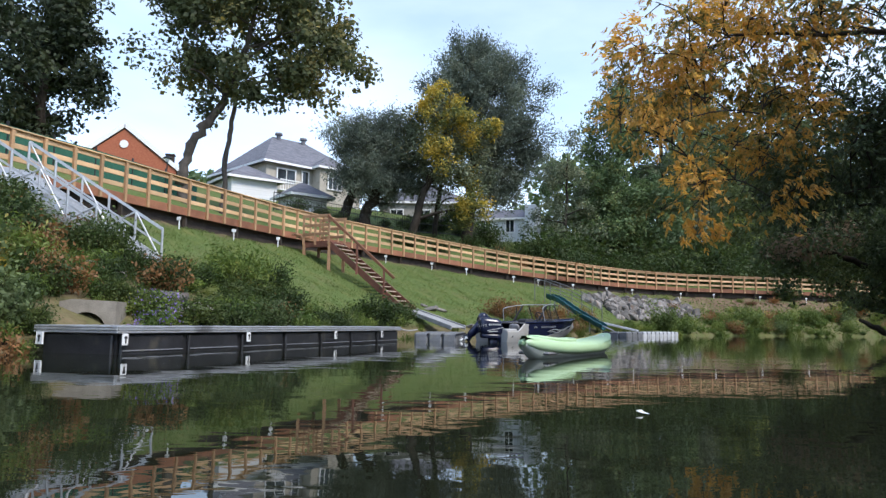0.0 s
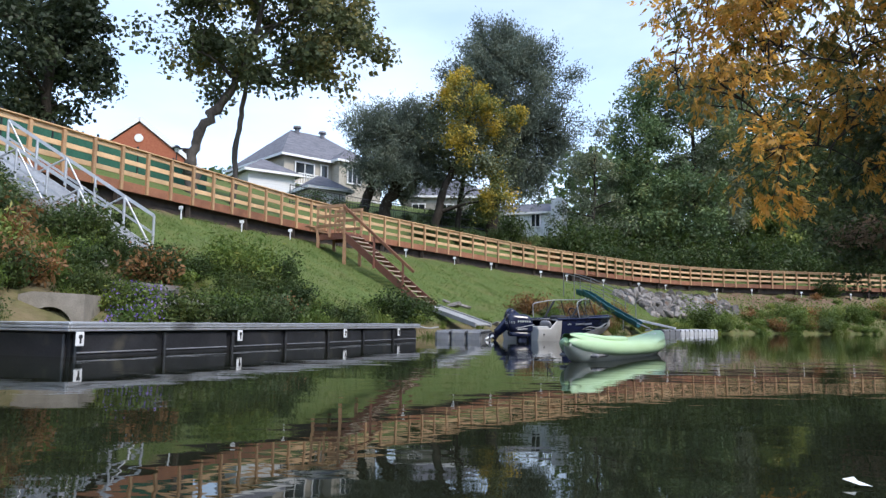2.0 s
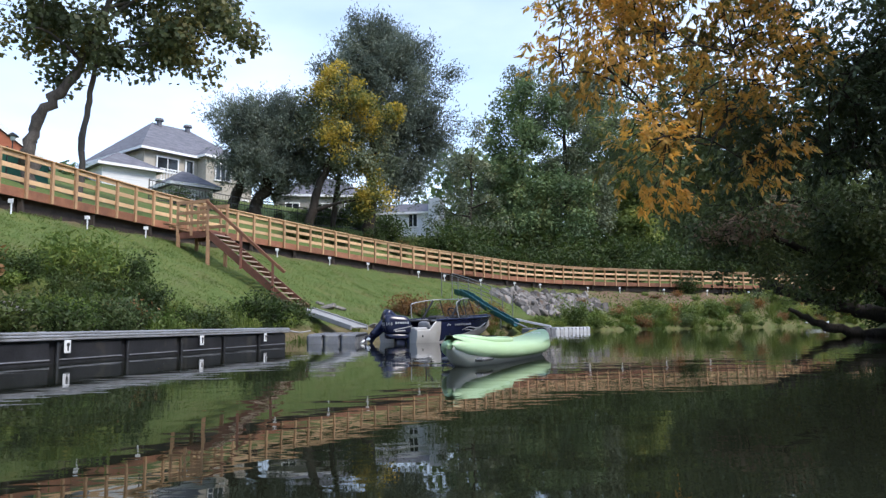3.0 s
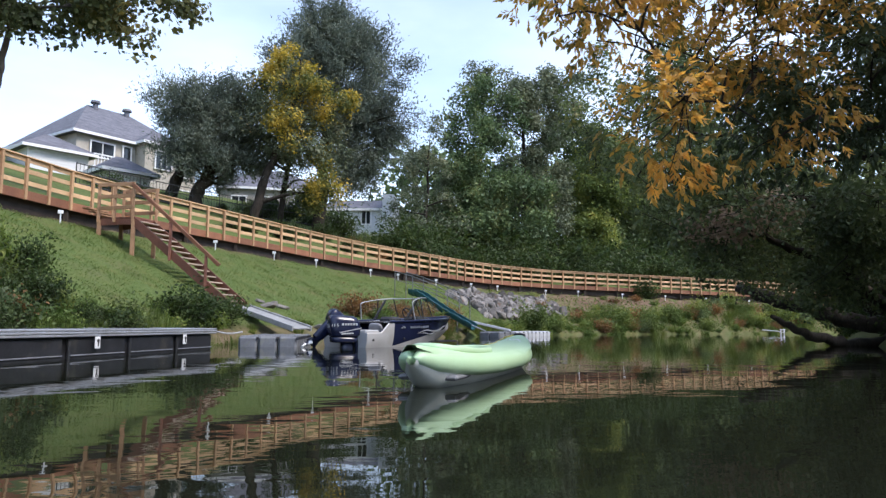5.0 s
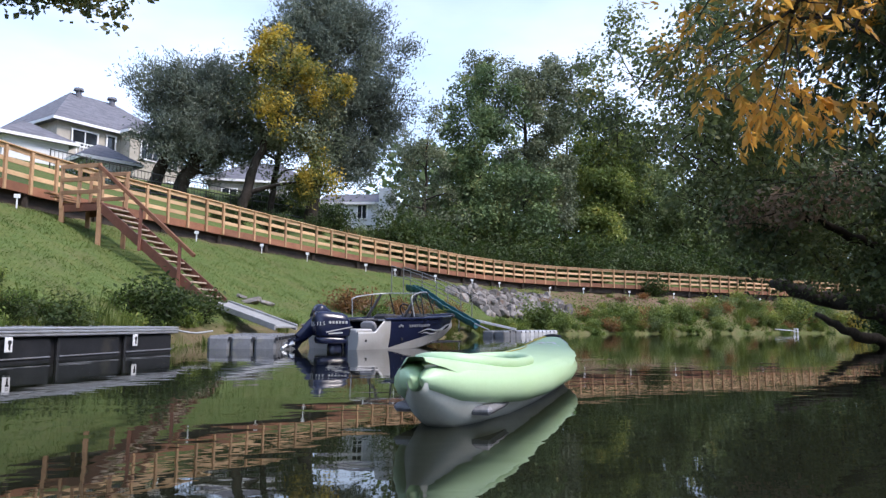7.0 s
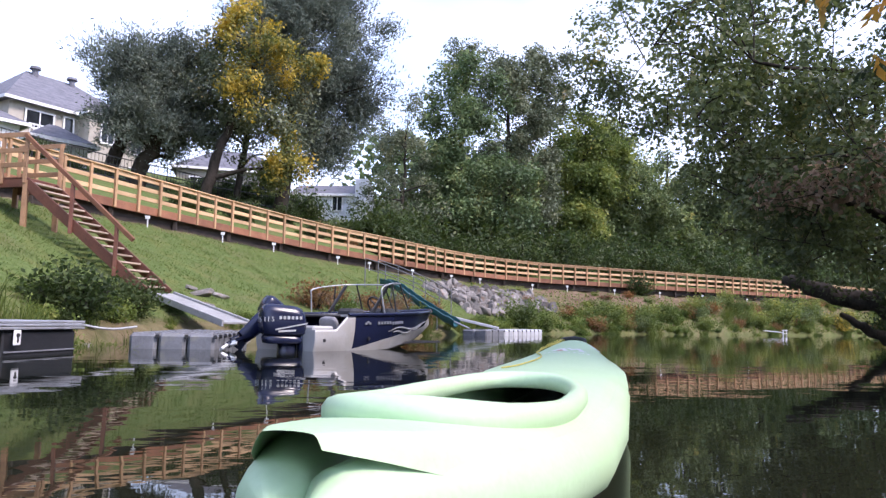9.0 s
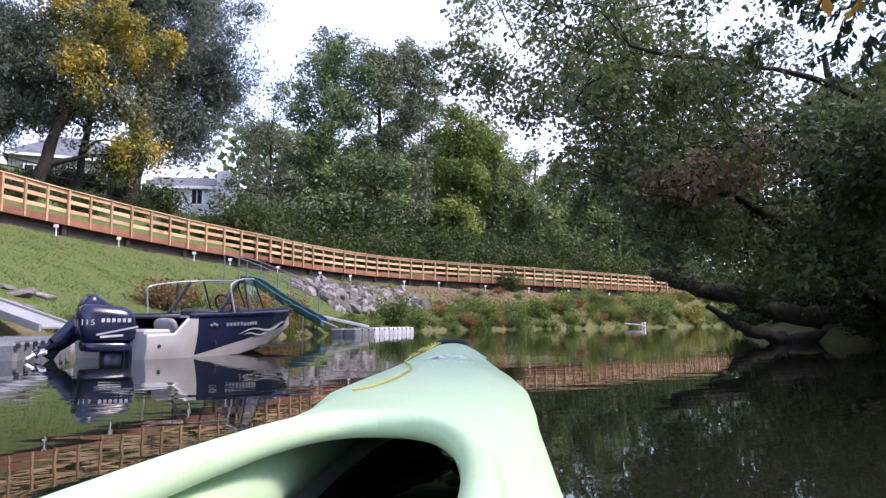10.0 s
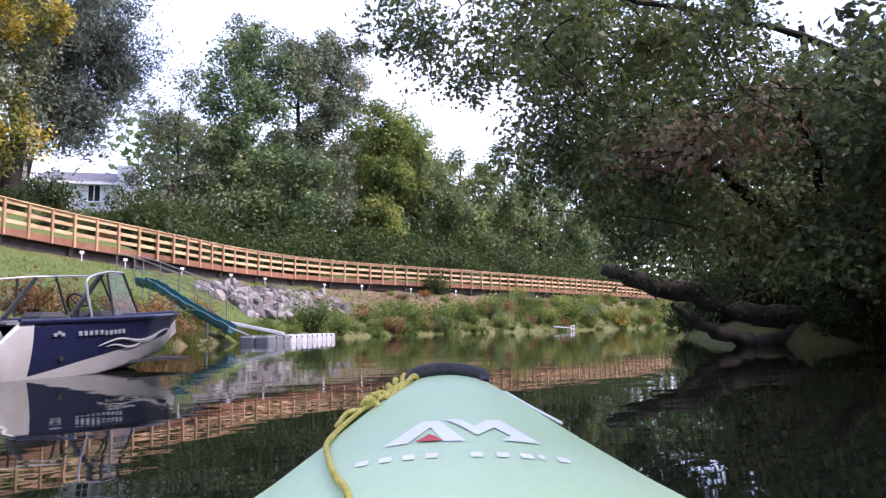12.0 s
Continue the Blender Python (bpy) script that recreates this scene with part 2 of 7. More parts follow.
def side(xy, line):
    """Distance to a line, positive on its left hand (the fence's and shore's land side)."""
    out = np.empty(len(xy))
    for i in range(0, len(xy), 4000):
        c = xy[i:i + 4000]
        d2 = ((c[:, None] - line[None]) ** 2).sum(-1)
        k = np.clip(d2.argmin(1), 1, len(line) - 2)
        t = line[k + 1] - line[k - 1]
        r = c - line[k]
        out[i:i + 4000] = np.sqrt(d2.min(1)) * np.sign(t[:, 0] * r[:, 1] - t[:, 1] * r[:, 0] + 1e-12)
    return out


def deck_z(x):
    """Height of the boardwalk along its way."""
    return np.interp(x, (-18.0, -6.6, -4.2, -1.3, 2.9, 7.0, 17.1, 34.6, 74.1), (4.62, 4.62, 4.54, 4.42, 4.09, 3.81, 3.62, 3.44, 3.42))


def land(xy):
    """Height of the ground."""
    xy = np.asarray(xy, float).reshape(-1, 2)
    s, f, r = side(xy, SHORE_D), side(xy, FENCE_D), side(xy, RIGHT_D)
    top = deck_z(xy[:, 0]) - 0.62
    u = np.clip(s / np.maximum(s - f, 0.1), 0, 1)
    bank = top * u ** 0.97 + 0.12
    up = top + 0.12 + np.interp(xy[:, 0], (0, 4, 12), (0.27, 0.2, 0.11)) * np.clip(f, 0, None) + 0.9 * (1 - np.exp(-np.clip(f, 0, None) / 3))
    up = np.where(up > 11.5, 11.5 + (up - 11.5) * 0.08, up)
    up = up - 0.55 * np.exp(-((f - 0.9) / 0.75) ** 2)          # made-up hollow that darkens the gap under the deck
    left = np.where(f > 0, up, np.where(s > 0, bank, -1.1 * (1 - np.exp(np.minimum(s, 0) / 1.5)) + 0.12 * np.exp(np.minimum(s, 0) / 0.3)))
    right = np.where(r < 0, 0.15 + 2.0 * (1 - np.exp(np.minimum(r, 0) / 4)) + 0.02 * np.clip(-r, 0, 80), -1.1 * (1 - np.exp(-np.maximum(r, 0) / 1.5)) + 0.15 * np.exp(-np.maximum(r, 0) / 0.3))
    z = np.where(r < 0, right, np.where(s > 0, left, np.maximum(left, right)))
    bumps = np.sin(xy[:, 0] * 1.9 + 0.7 * np.sin(xy[:, 1] * 1.3)) * np.sin(xy[:, 1] * 1.7 + 1.1) * 0.05
    return z + bumps * (z > 0.2)


def land_at(x, y):
    return float(land([(x, y)])[0])


# ---- ground and water ----
def ground_material():
    m = bpy.data.materials.new("bank_ground")
    m.use_nodes = True
    n, l = m.node_tree.nodes, m.node_tree.links
    b = n["Principled BSDF"]
    b.inputs["Roughness"].default_value = 0.95
    b.inputs["Specular IOR Level"].default_value = 0.1
    co = n.new("ShaderNodeTexCoord")

    def noisy(scale, lo, hi, c1, c2):
        t, r = n.new("ShaderNodeTexNoise"), n.new("ShaderNodeValToRGB")
        t.inputs["Scale"].default_value, t.inputs["Detail"].default_value = scale, 6.0
        l.new(co.outputs["Object"], t.inputs["Vector"])
        r.color_ramp.elements[0].position, r.color_ramp.elements[1].position = lo, hi
        r.color_ramp.elements[0].color, r.color_ramp.elements[1].color = (*c1, 1), (*c2, 1)
        l.new(t.outputs["Fac"], r.inputs[0])
        return t, r

    fine_t, grass = noisy(9.0, 0.3, 0.7, (0.066, 0.098, 0.028), (0.122, 0.165, 0.054))
    _, soil = noisy(3.0, 0.3, 0.7, (0.10, 0.062, 0.042), (0.24, 0.16, 0.115))
    _, patch = noisy(0.7, 0.5, 0.72, (0, 0, 0), (1, 1, 1))
    _, dry = noisy(1.7, 0.45, 0.75, (0, 0, 0), (0.55, 0.55, 0.55))
    tawny = n.new("ShaderNodeMixRGB")
    tawny.inputs[2].default_value = (0.16, 0.15, 0.05, 1)
    l.new(dry.outputs[0], tawny.inputs[0])
    l.new(grass.outputs[0], tawny.inputs[1])
    bare = n.new("ShaderNodeAttribute")
    bare.attribute_name = "bare"
    add = n.new("ShaderNodeMath")
    add.operation = "MULTIPLY_ADD"
    add.inputs[1].default_value = 0.25
    add.use_clamp = True
    l.new(patch.outputs[0], add.inputs[0])
    l.new(bare.outputs["Fac"], add.inputs[2])
    mix = n.new("ShaderNodeMixRGB")
    l.new(add.outputs[0], mix.inputs[0])
    l.new(tawny.outputs[0], mix.inputs[1])
    l.new(soil.outputs[0], mix.inputs[2])
    l.new(mix.outputs[0], b.inputs["Base Color"])
    bp = n.new("ShaderNodeBump")
    bp.inputs["Strength"].default_value, bp.inputs["Distance"].default_value = 0.7, 0.06
    l.new(fine_t.outputs["Fac"], bp.inputs["Height"])
    l.new(bp.outputs[0], b.inputs["Normal"])
    return m


def stretched(lo, hi, step, far, ratio=1.28):
    mid = list(np.arange(lo, hi + step / 2, step))
    d, k = step, step
    a, b = [lo], [hi]
    while d < far:
        k *= ratio
        d += k
        a.append(lo - d)
        b.append(hi + d)
    return np.array(a[:0:-1] + mid + b[1:])


def build_ground():
    gx, gy = stretched(-22, 66, 0.55, 1800), stretched(-6, 92, 0.55, 1800)
    X, Y = np.meshgrid(gx, gy)
    xy = np.stack([X.ravel(), Y.ravel()], 1)
    near = (np.abs(xy[:, 0]) < 260) & (np.abs(xy[:, 1]) < 260)
    z = np.full(len(xy), 11.0)
    z[near] = land(xy[near])
    z[~near] = np.where(side(xy[~near], SHORE_D) > 0, 13.0, 4.0)
    open_water = near & (side(xy, SHORE_D) < 0.0) & (side(xy, RIGHT_D) > 0.4)
    z[open_water] = np.minimum(z[open_water], -0.2)
    w, h = len(gx), len(gy)
    i, j = np.meshgrid(np.arange(h - 1), np.arange(w - 1), indexing="ij")
    q = np.stack([i * w + j, i * w + j + 1, (i + 1) * w + j + 1, (i + 1) * w + j], -1).reshape(-1, 4)
    me = mesh_np("ground", np.column_stack([xy, z]), q, ground_material(), True)
    s, f, r = side(xy, SHORE_D), side(xy, FENCE_D), side(xy, RIGHT_D)
    bare = np.zeros(len(xy))
    bare[(s > -2) & (s < 0.8)] = np.where(xy[(s > -2) & (s < 0.8), 0] > 8, 0.0, 0.55)
    far_bank = (xy[:, 0] > 10) & (s > 0) & (f < -0.4)
    bare[far_bank] = 0.85 * np.clip((xy[far_bank, 0] - 10 + 2 * np.sin(xy[far_bank, 1] * 1.3)) / 9, 0, 1) * np.clip(s[far_bank] / 2.5 - 0.2, 0.45, 1)
    bare[(f > -0.3) & (f < 1.4)] = 0.75
    bare[r < 1] = 0.25
    bare[(s > 0) & (f < 0) & (xy[:, 1] < 19)] = 0.5
    a = me.attributes.new("bare", "FLOAT", "POINT")
    a.data.foreach_set("value", bare.astype(np.float32))
    return tagged(new("ground", me), "grassy river bank with bare soil patches", "ground", kind="structure")


def water_material():
    m = bpy.data.materials.new("river_water")
    m.use_nodes = True
    n, l = m.node_tree.nodes, m.node_tree.links
    b = n["Principled BSDF"]
    b.inputs["Base Color"].default_value = (0.012, 0.014, 0.008, 1)
    b.inputs["Roughness"].default_value, b.inputs["IOR"].default_value = 0.015, 1.29
    co, mp = n.new("ShaderNodeTexCoord"), n.new("ShaderNodeMapping")
    mp.inputs["Rotation"].default_value, mp.inputs["Scale"].default_value = (0, 0, radians(-20)), (0.5, 1.0, 1)
    l.new(co.outputs["Object"], mp.inputs[0])
    height = None
    for scale, weight in ((1.1, 1.0), (3.6, 0.32), (13.0, 0.05)):
        t, k = n.new("ShaderNodeTexNoise"), n.new("ShaderNodeMath")
        t.inputs["Scale"].default_value, t.inputs["Detail"].default_value = scale, 1.5
        t.inputs["Distortion"].default_value = 0.4
        l.new(mp.outputs[0], t.inputs["Vector"])
        k.operation = "MULTIPLY_ADD"
        k.inputs[1].default_value = weight
        l.new(t.outputs["Fac"], k.inputs[0])
        if height:
            l.new(height, k.inputs[2])
        else:
            k.inputs[2].default_value = 0
        height = k.outputs[0]
    bp = n.new("ShaderNodeBump")
    bp.inputs["Strength"].default_value, bp.inputs["Distance"].default_value = 0.23, 0.02
    l.new(height, bp.inputs["Height"])
    l.new(bp.outputs[0], b.inputs["Normal"])
    return m


ground = build_ground()
wx = [(-60, -200), (160, -200), (160, 160), (-60, 160)]
water = tagged(new("water", mesh_np("water", [(x, y, 0.0) for x, y in wx], [(0, 1, 2, 3)], water_material())),
               "calm dark green river water with faint ripples", "water", kind="structure")


# ---- boardwalk with its railing ----
def resample(line, step):
    s = np.concatenate([[0], np.cumsum(np.linalg.norm(np.diff(line, axis=0), axis=1))])
    t = np.arange(0, s[-1], step)
    return np.stack([np.interp(t, s, line[:, k]) for k in range(2)], 1)


BAY = 1.06
POSTS = resample(FENCE_D, BAY)
POSTS = POSTS[(POSTS[:, 1] > 8) & (POSTS[:, 0] < 72)]
RAIL_TOP = 1.24


def build_boardwalk():
    root = thing("boardwalk", "long wooden boardwalk on the river bank with a three-rail railing", "boardwalk")
    bm = bmesh.new()
    box(bm, 0, 0, 0.5 * (RAIL_TOP - 0.16), 0.10, 0.10, RAIL_TOP + 0.12, 0.008)
    post_me = bpy.data.meshes.new("post")
    bm.to_mesh(post_me)
    bm.free()
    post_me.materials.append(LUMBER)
    n = len(POSTS)
    t = np.gradient(POSTS, axis=0)
    t /= np.linalg.norm(t, axis=1)[:, None]
    nr = np.stack([t[:, 1], -t[:, 0]], 1)       # towards the river
    z = deck_z(POSTS[:, 0])
    for i in range(n):
        o = new("post", post_me)
        o.parent = root
        o.matrix_basis = pose(POSTS[i, 0] + nr[i, 0] * 0.05, POSTS[i, 1] + nr[i, 1] * 0.05, z[i], 0, 0, math.degrees(math.atan2(t[i, 1], t[i, 0])))
    for i in range(0, n - 3, 3):
        a, b = i, min(i + 3, n - 1)
        pa, pb = POSTS[a], POSTS[b]
        for k, (off, top, hgt) in enumerate(((0.0, RAIL_TOP, 0.15), (0.0, RAIL_TOP - 0.37, 0.15), (0.0, RAIL_TOP - 0.74, 0.15), (0.03, 0.16, 0.30))):
            bm = bmesh.new()
            e = random.uniform(-0.012, 0.012)
            beam(bm, (pa[0] - nr[a, 0] * (0.03 - off), pa[1] - nr[a, 1] * (0.03 - off), z[a] + top - hgt / 2 + e),
                 (pb[0] - nr[b, 0] * (0.03 - off), pb[1] - nr[b, 1] * (0.03 - off), z[b] + top - hgt / 2 + e), 0.04, hgt)
            part("rail" if k < 3 else "skirt_board", bm, LUMBER_SUNLIT if k < 3 else LUMBER_RED, root)
        bm = bmesh.new()
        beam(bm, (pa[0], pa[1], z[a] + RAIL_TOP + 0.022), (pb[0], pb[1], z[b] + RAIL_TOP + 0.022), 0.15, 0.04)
        part("cap_rail", bm, LUMBER_SUNLIT, root)
        # dark board added to stand in for the shaded gap below the skirt
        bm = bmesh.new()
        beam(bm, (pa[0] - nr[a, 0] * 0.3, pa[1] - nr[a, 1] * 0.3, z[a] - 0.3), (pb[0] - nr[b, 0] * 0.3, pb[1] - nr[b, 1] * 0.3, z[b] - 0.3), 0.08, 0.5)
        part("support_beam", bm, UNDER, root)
    # deck of crosswise planks and the stumps below
    v, f = [], []
    deck = resample(FENCE_D, 0.15)
    deck = deck[(deck[:, 1] > 8) & (deck[:, 0] < 72)]
    dt = np.gradient(deck, axis=0)
    dt /= np.linalg.norm(dt, axis=1)[:, None]
    dn = np.stack([-dt[:, 1], dt[:, 0]], 1)
    corner = np.array([(0, 1, 2, 3), (7, 6, 5, 4), (0, 4, 5, 1), (1, 5, 6, 2), (2, 6, 7, 3), (3, 7, 4, 0)])
    for p, tt, nn, zz in zip(deck, dt, dn, deck_z(deck[:, 0])):
        c = [p + tt * a * 0.068 + nn * b for a, b in ((-1, 0.03), (1, 0.03), (1, 1.65), (-1, 1.65))]
        f.append(corner + 8 * len(f))
        v += [(*q, zz - 0.035) for q in c] + [(*q, zz) for q in c]
    planks = part("deck_planks", mesh_np("deck_planks", v, np.concatenate(f), LUMBER_RED), None, root)
    tagged(planks, kind="stuff")
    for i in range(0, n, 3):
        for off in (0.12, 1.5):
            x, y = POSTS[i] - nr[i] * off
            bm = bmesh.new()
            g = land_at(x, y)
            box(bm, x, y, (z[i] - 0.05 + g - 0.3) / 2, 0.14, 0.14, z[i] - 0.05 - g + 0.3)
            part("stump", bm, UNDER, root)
    return root


build_boardwalk()


# ---- trees ----
def leaf_mesh(name, centres, size, material, up=0.0, slim=0.5, rng=None, out=None, face=None):
    """One folded leaf of four corners at each centre."""
    rng = rng or np.random.default_rng(1)
    n = len(centres)
    d = rng.normal(size=(n, 3))
    d[:, 2] += up
    if out is not None:
        d += out
    d /= np.linalg.norm(d, axis=1)[:, None]
    if face is None:
        w = np.cross(d, rng.normal(size=(n, 3)))
    else:                                   # blades lie about square to the way they face
        w = np.cross(face + rng.normal(scale=0.55, size=(n, 3)), d)
        d = np.cross(w, face + rng.normal(scale=0.35, size=(n, 3)))
        d /= np.linalg.norm(d, axis=1)[:, None] + 1e-9
        w = np.cross(d, np.cross(w, d))
    w /= np.linalg.norm(w, axis=1)[:, None] + 1e-9
    s = (size * rng.uniform(0.6, 1.3, n))[:, None]
    base, tip = centres - d * s * 0.5, centres + d * s * 0.5
    lift = np.cross(d, w) * s * 0.12
    v = np.stack([base, centres + w * s * slim * 0.5 + lift, tip, centres - w * s * slim * 0.5 + lift], 1).reshape(-1, 3)
    return mesh_np(name, v, np.arange(4 * n).reshape(-1, 4), material)


def leaflets(pts, out, size, rng, count=5):
    """Drooping compound leaves: a few leaflets fanned out along a stalk. Gives each leaflet's middle and the way it points."""
    n = len(pts)
    d = out * 0.7 + rng.normal(scale=0.45, size=(n, 3)) + np.array([0, 0, -0.45])
    d /= np.linalg.norm(d, axis=1)[:, None] + 1e-9
    w = np.cross(d, rng.normal(scale=0.35, size=(n, 3)) + np.array([0, 0, 1.0]))
    w /= np.linalg.norm(w, axis=1)[:, None] + 1e-9
    mids, ways = [], []
    for k in range(count):
        turn = 0.0 if k == count - 1 else (0.9 if k % 2 else -0.9)
        way = d + w * turn + np.array([0, 0, -0.30]) + rng.normal(scale=0.16, size=(n, 3))
        way /= np.linalg.norm(way, axis=1)[:, None] + 1e-9
        mids.append(pts + d * size * (0.35 + 0.42 * (k // 2)) + way * size * 0.5)
        ways.append(way)
    return np.concatenate(mids), np.concatenate(ways)


def pointed_mesh(name, mids, ways, size, material, slim, rng):
    """Leaflets that point the way given: a folded blade of two quads' outline in four corners."""
    n = len(mids)
    w = np.cross(ways, rng.normal(scale=0.5, size=(n, 3)) + np.array([0, 0, 1.0]))
    w /= np.linalg.norm(w, axis=1)[:, None] + 1e-9
    s = (size * rng.uniform(0.7, 1.25, n))[:, None]
    lift = np.cross(ways, w) * s * 0.1
    v = np.stack([mids - ways * s * 0.5, mids - ways * s * 0.05 + w * s * slim * 0.5 + lift, mids + ways * s * 0.5, mids - ways * s * 0.05 - w * s * slim * 0.5 + lift], 1).reshape(-1, 3)
    return mesh_np(name, v, np.arange(4 * n).reshape(-1, 4), material)


def tree(name, label, stems, blobs, leaves, size, leaf_mat, bark=BARK, seed=1, clusters=0, slim=0.55, up=0.0, limbs=24, spread=0.55, sag=0.0, category="tree", wisps=0.0, clump=0.0, spray=0, twigs=5):
    """Stems: lines of (x, y, z, radius). Blobs: crown ellipsoids (x, y, z, rx, ry, rz, share). Limbs run from the stems to clusters of leaves.
    clump: billows of about that radius, leafed on their outer sides; spray: leaflets to a compound leaf."""
    rng = np.random.default_rng(seed)
    stems = [[(s[0][0], s[0][1], min(s[0][2], gz(s[0][0], s[0][1])), s[0][3]), *s[1:]] if s[0][2] > 4 else s for s in stems]
    root = thing(name, label, category, at=Matrix.Translation(stems[0][0][:3]))
    base = np.array(stems[0][0][:3])
    tubes = Tubes()
    spine = []
    for s in stems:
        p = bent(np.array(s), 5 * len(s))
        p[1:-1, :2] += rng.normal(scale=0.015, size=(len(p) - 2, 2))
        p[1:-1, 3] *= rng.uniform(0.88, 1.14, len(p) - 2)
        p[1:-1, :3] += rng.normal(size=(len(p) - 2, 3)) * (0.16 * p[1:-1, 3:4] + 0.03)
        tubes.add(p[:, :3] - base, np.maximum(p[:, 3], 0.015), 10)
        spine.append(p)
    spine = np.concatenate(spine)
    share = np.array([b[6] for b in blobs], float)
    share /= share.sum()
    clusters = clusters or max(40, leaves // (220 if clump else 110))
    cents, outs = [], []
    for b, k in zip(blobs, (share * clusters).astype(int) + 1):
        d = rng.normal(size=(k, 3))
        d /= np.linalg.norm(d, axis=1)[:, None]
        r = rng.uniform(0.25, 1.0, k) ** (0.33 if clump else 0.5)
        lump = 1 + 0.22 * np.sin(d[:, 0] * 5 + seed) * np.sin(d[:, 1] * 4 + 2 * seed) + 0.15 * np.sin(d[:, 2] * 7 + seed)
        cents.append(np.array(b[:3]) + d * (r * lump)[:, None] * np.array(b[3:6]))
        outs.append(d)
    cents, outs = np.concatenate(cents), np.concatenate(outs)
    cents[:, 2] -= sag * np.linalg.norm(outs[:, :2], axis=1)
    pick = rng.permutation(len(cents))[:limbs]
    grown = [spine[:, :3]]
    rad = [spine[:, 3]]
    for i in pick:
        c = cents[i]
        all_p, all_r = np.concatenate(grown), np.concatenate(rad)
        d = np.linalg.norm(all_p - c, axis=1) + 2.0 * np.clip(all_p[:, 2] - c[2] + 0.3, 0, None) - 3.0 * np.minimum(all_r, 0.15)
        j = d.argmin()
        a, ra = all_p[j], max(min(all_r[j] * 0.6, 0.16), 0.018)
        mid = (a + c) / 2 + np.array([0, 0, 0.12 * np.linalg.norm(c - a)]) + rng.normal(scale=0.08 * np.linalg.norm(c - a), size=3)
        q = bent(np.array([a, mid, c]), 8)
        rr = np.linspace(ra, 0.010, 8)
        tubes.add(q - base, rr, 6)
        grown.append(q)
        rad.append(rr)
    all_p = np.concatenate(grown)
    for i in rng.permutation(len(cents))[:limbs * twigs]:
        c = cents[i]
        j = np.linalg.norm(all_p - c, axis=1).argmin()
        a = all_p[j]
        mid = (a + c) / 2 + rng.normal(scale=0.06 * np.linalg.norm(c - a) + 0.01, size=3)
        tubes.add(bent(np.array([a, mid, c]), 5) - base, np.linspace(0.014, 0.004, 5), 4)
    part("trunk", tubes.mesh("trunk", bark), None, root)
    per = rng.dirichlet(np.full(len(cents), 2.5)) * (leaves / (spray or 1))
    idx = np.repeat(np.arange(len(cents)), per.astype(int))
    if clump:                                               # billows, open below
        d = rng.normal(size=(len(idx), 3)) + outs[idx] * 0.45 + np.array([0, 0, 0.35])
        d /= np.linalg.norm(d, axis=1)[:, None]
        rc = (clump * rng.uniform(0.55, 1.35, len(cents)))[idx]
        off = d * (rc * rng.uniform(0.1, 1.0, len(idx)) ** 0.4)[:, None] * np.array([1, 1, 0.85]) + rng.normal(scale=0.2 * clump, size=(len(idx), 3))
        loose = rng.uniform(size=len(idx)) < 0.42           # leaves between the billows
        q = rng.normal(size=(int(loose.sum()), 3))
        off[loose] = q / np.linalg.norm(q, axis=1)[:, None] * (1.5 * clump * rng.uniform(0, 1, len(q)) ** 0.4)[:, None]
        face = d * 0.7 + np.array([0, 0, 0.35])
    else:
        off = rng.normal(size=(len(idx), 3)) * spread * np.array([1, 1, 0.8])
        if wisps:                                           # long thin shoots
            off = outs[idx] * rng.normal(scale=wisps, size=(len(idx), 1)) + rng.normal(size=(len(idx), 3)) * spread * 0.35
            off[:, 2] += np.abs(rng.normal(scale=wisps * 0.5, size=len(idx)))
        face = outs[idx] * 0.7 + off / (spread + 1e-6) * 0.35 + np.array([0, 0, 0.55])
    pts = cents[idx] + off - base
    if spray:
        mids, ways = leaflets(pts, outs[idx], size, rng, spray)
        crown = pointed_mesh("crown", mids, ways, size, leaf_mat, slim, rng)
    else:
        crown = leaf_mesh("crown", pts, size, leaf_mat, up, slim, rng, outs[idx] * 0.8 if wisps else None, None if wisps else face)
    part("crown", crown, None, root)
    return root


GREEN_DARK = leafy("dark_green_leaves", ((0.0, (0.044, 0.070, 0.032)), (0.45, (0.088, 0.134, 0.058)), (0.7, (0.15, 0.21, 0.082)), (1.0, (0.28, 0.26, 0.10))), patch=0.5, through_light=0.25)
# deep green of the dark left tree; on the right bank it paints shade
SHADE_GREEN = leafy("deep_shade_green_leaves", ((0.0, (0.018, 0.026, 0.015)), (0.5, (0.036, 0.050, 0.026)), (0.85, (0.070, 0.085, 0.040)), (1.0, (0.13, 0.11, 0.05))), patch=0.5, through_light=0.2)
# darker copy of the green leaves: the bank's shade is in the colour
BANK_SHADE_LEAF = leafy("shaded_bank_leaves", ((0.0, (0.030, 0.042, 0.022)), (0.45, (0.060, 0.083, 0.040)), (0.72, (0.110, 0.140, 0.060)), (1.0, (0.25, 0.21, 0.09))), patch=0.5, through_light=0.3)
GREEN_MID = leafy("green_leaves", ((0.0, (0.048, 0.070, 0.030)), (0.45, (0.105, 0.142, 0.058)), (0.85, (0.20, 0.25, 0.09)), (1.0, (0.36, 0.30, 0.11))), patch=0.55, through_light=0.3)
GREEN_LIGHT = leafy("light_green_leaves", ((0.0, (0.062, 0.092, 0.028)), (0.5, (0.135, 0.182, 0.050)), (0.85, (0.25, 0.28, 0.075)), (1.0, (0.42, 0.34, 0.08))), patch=0.5)
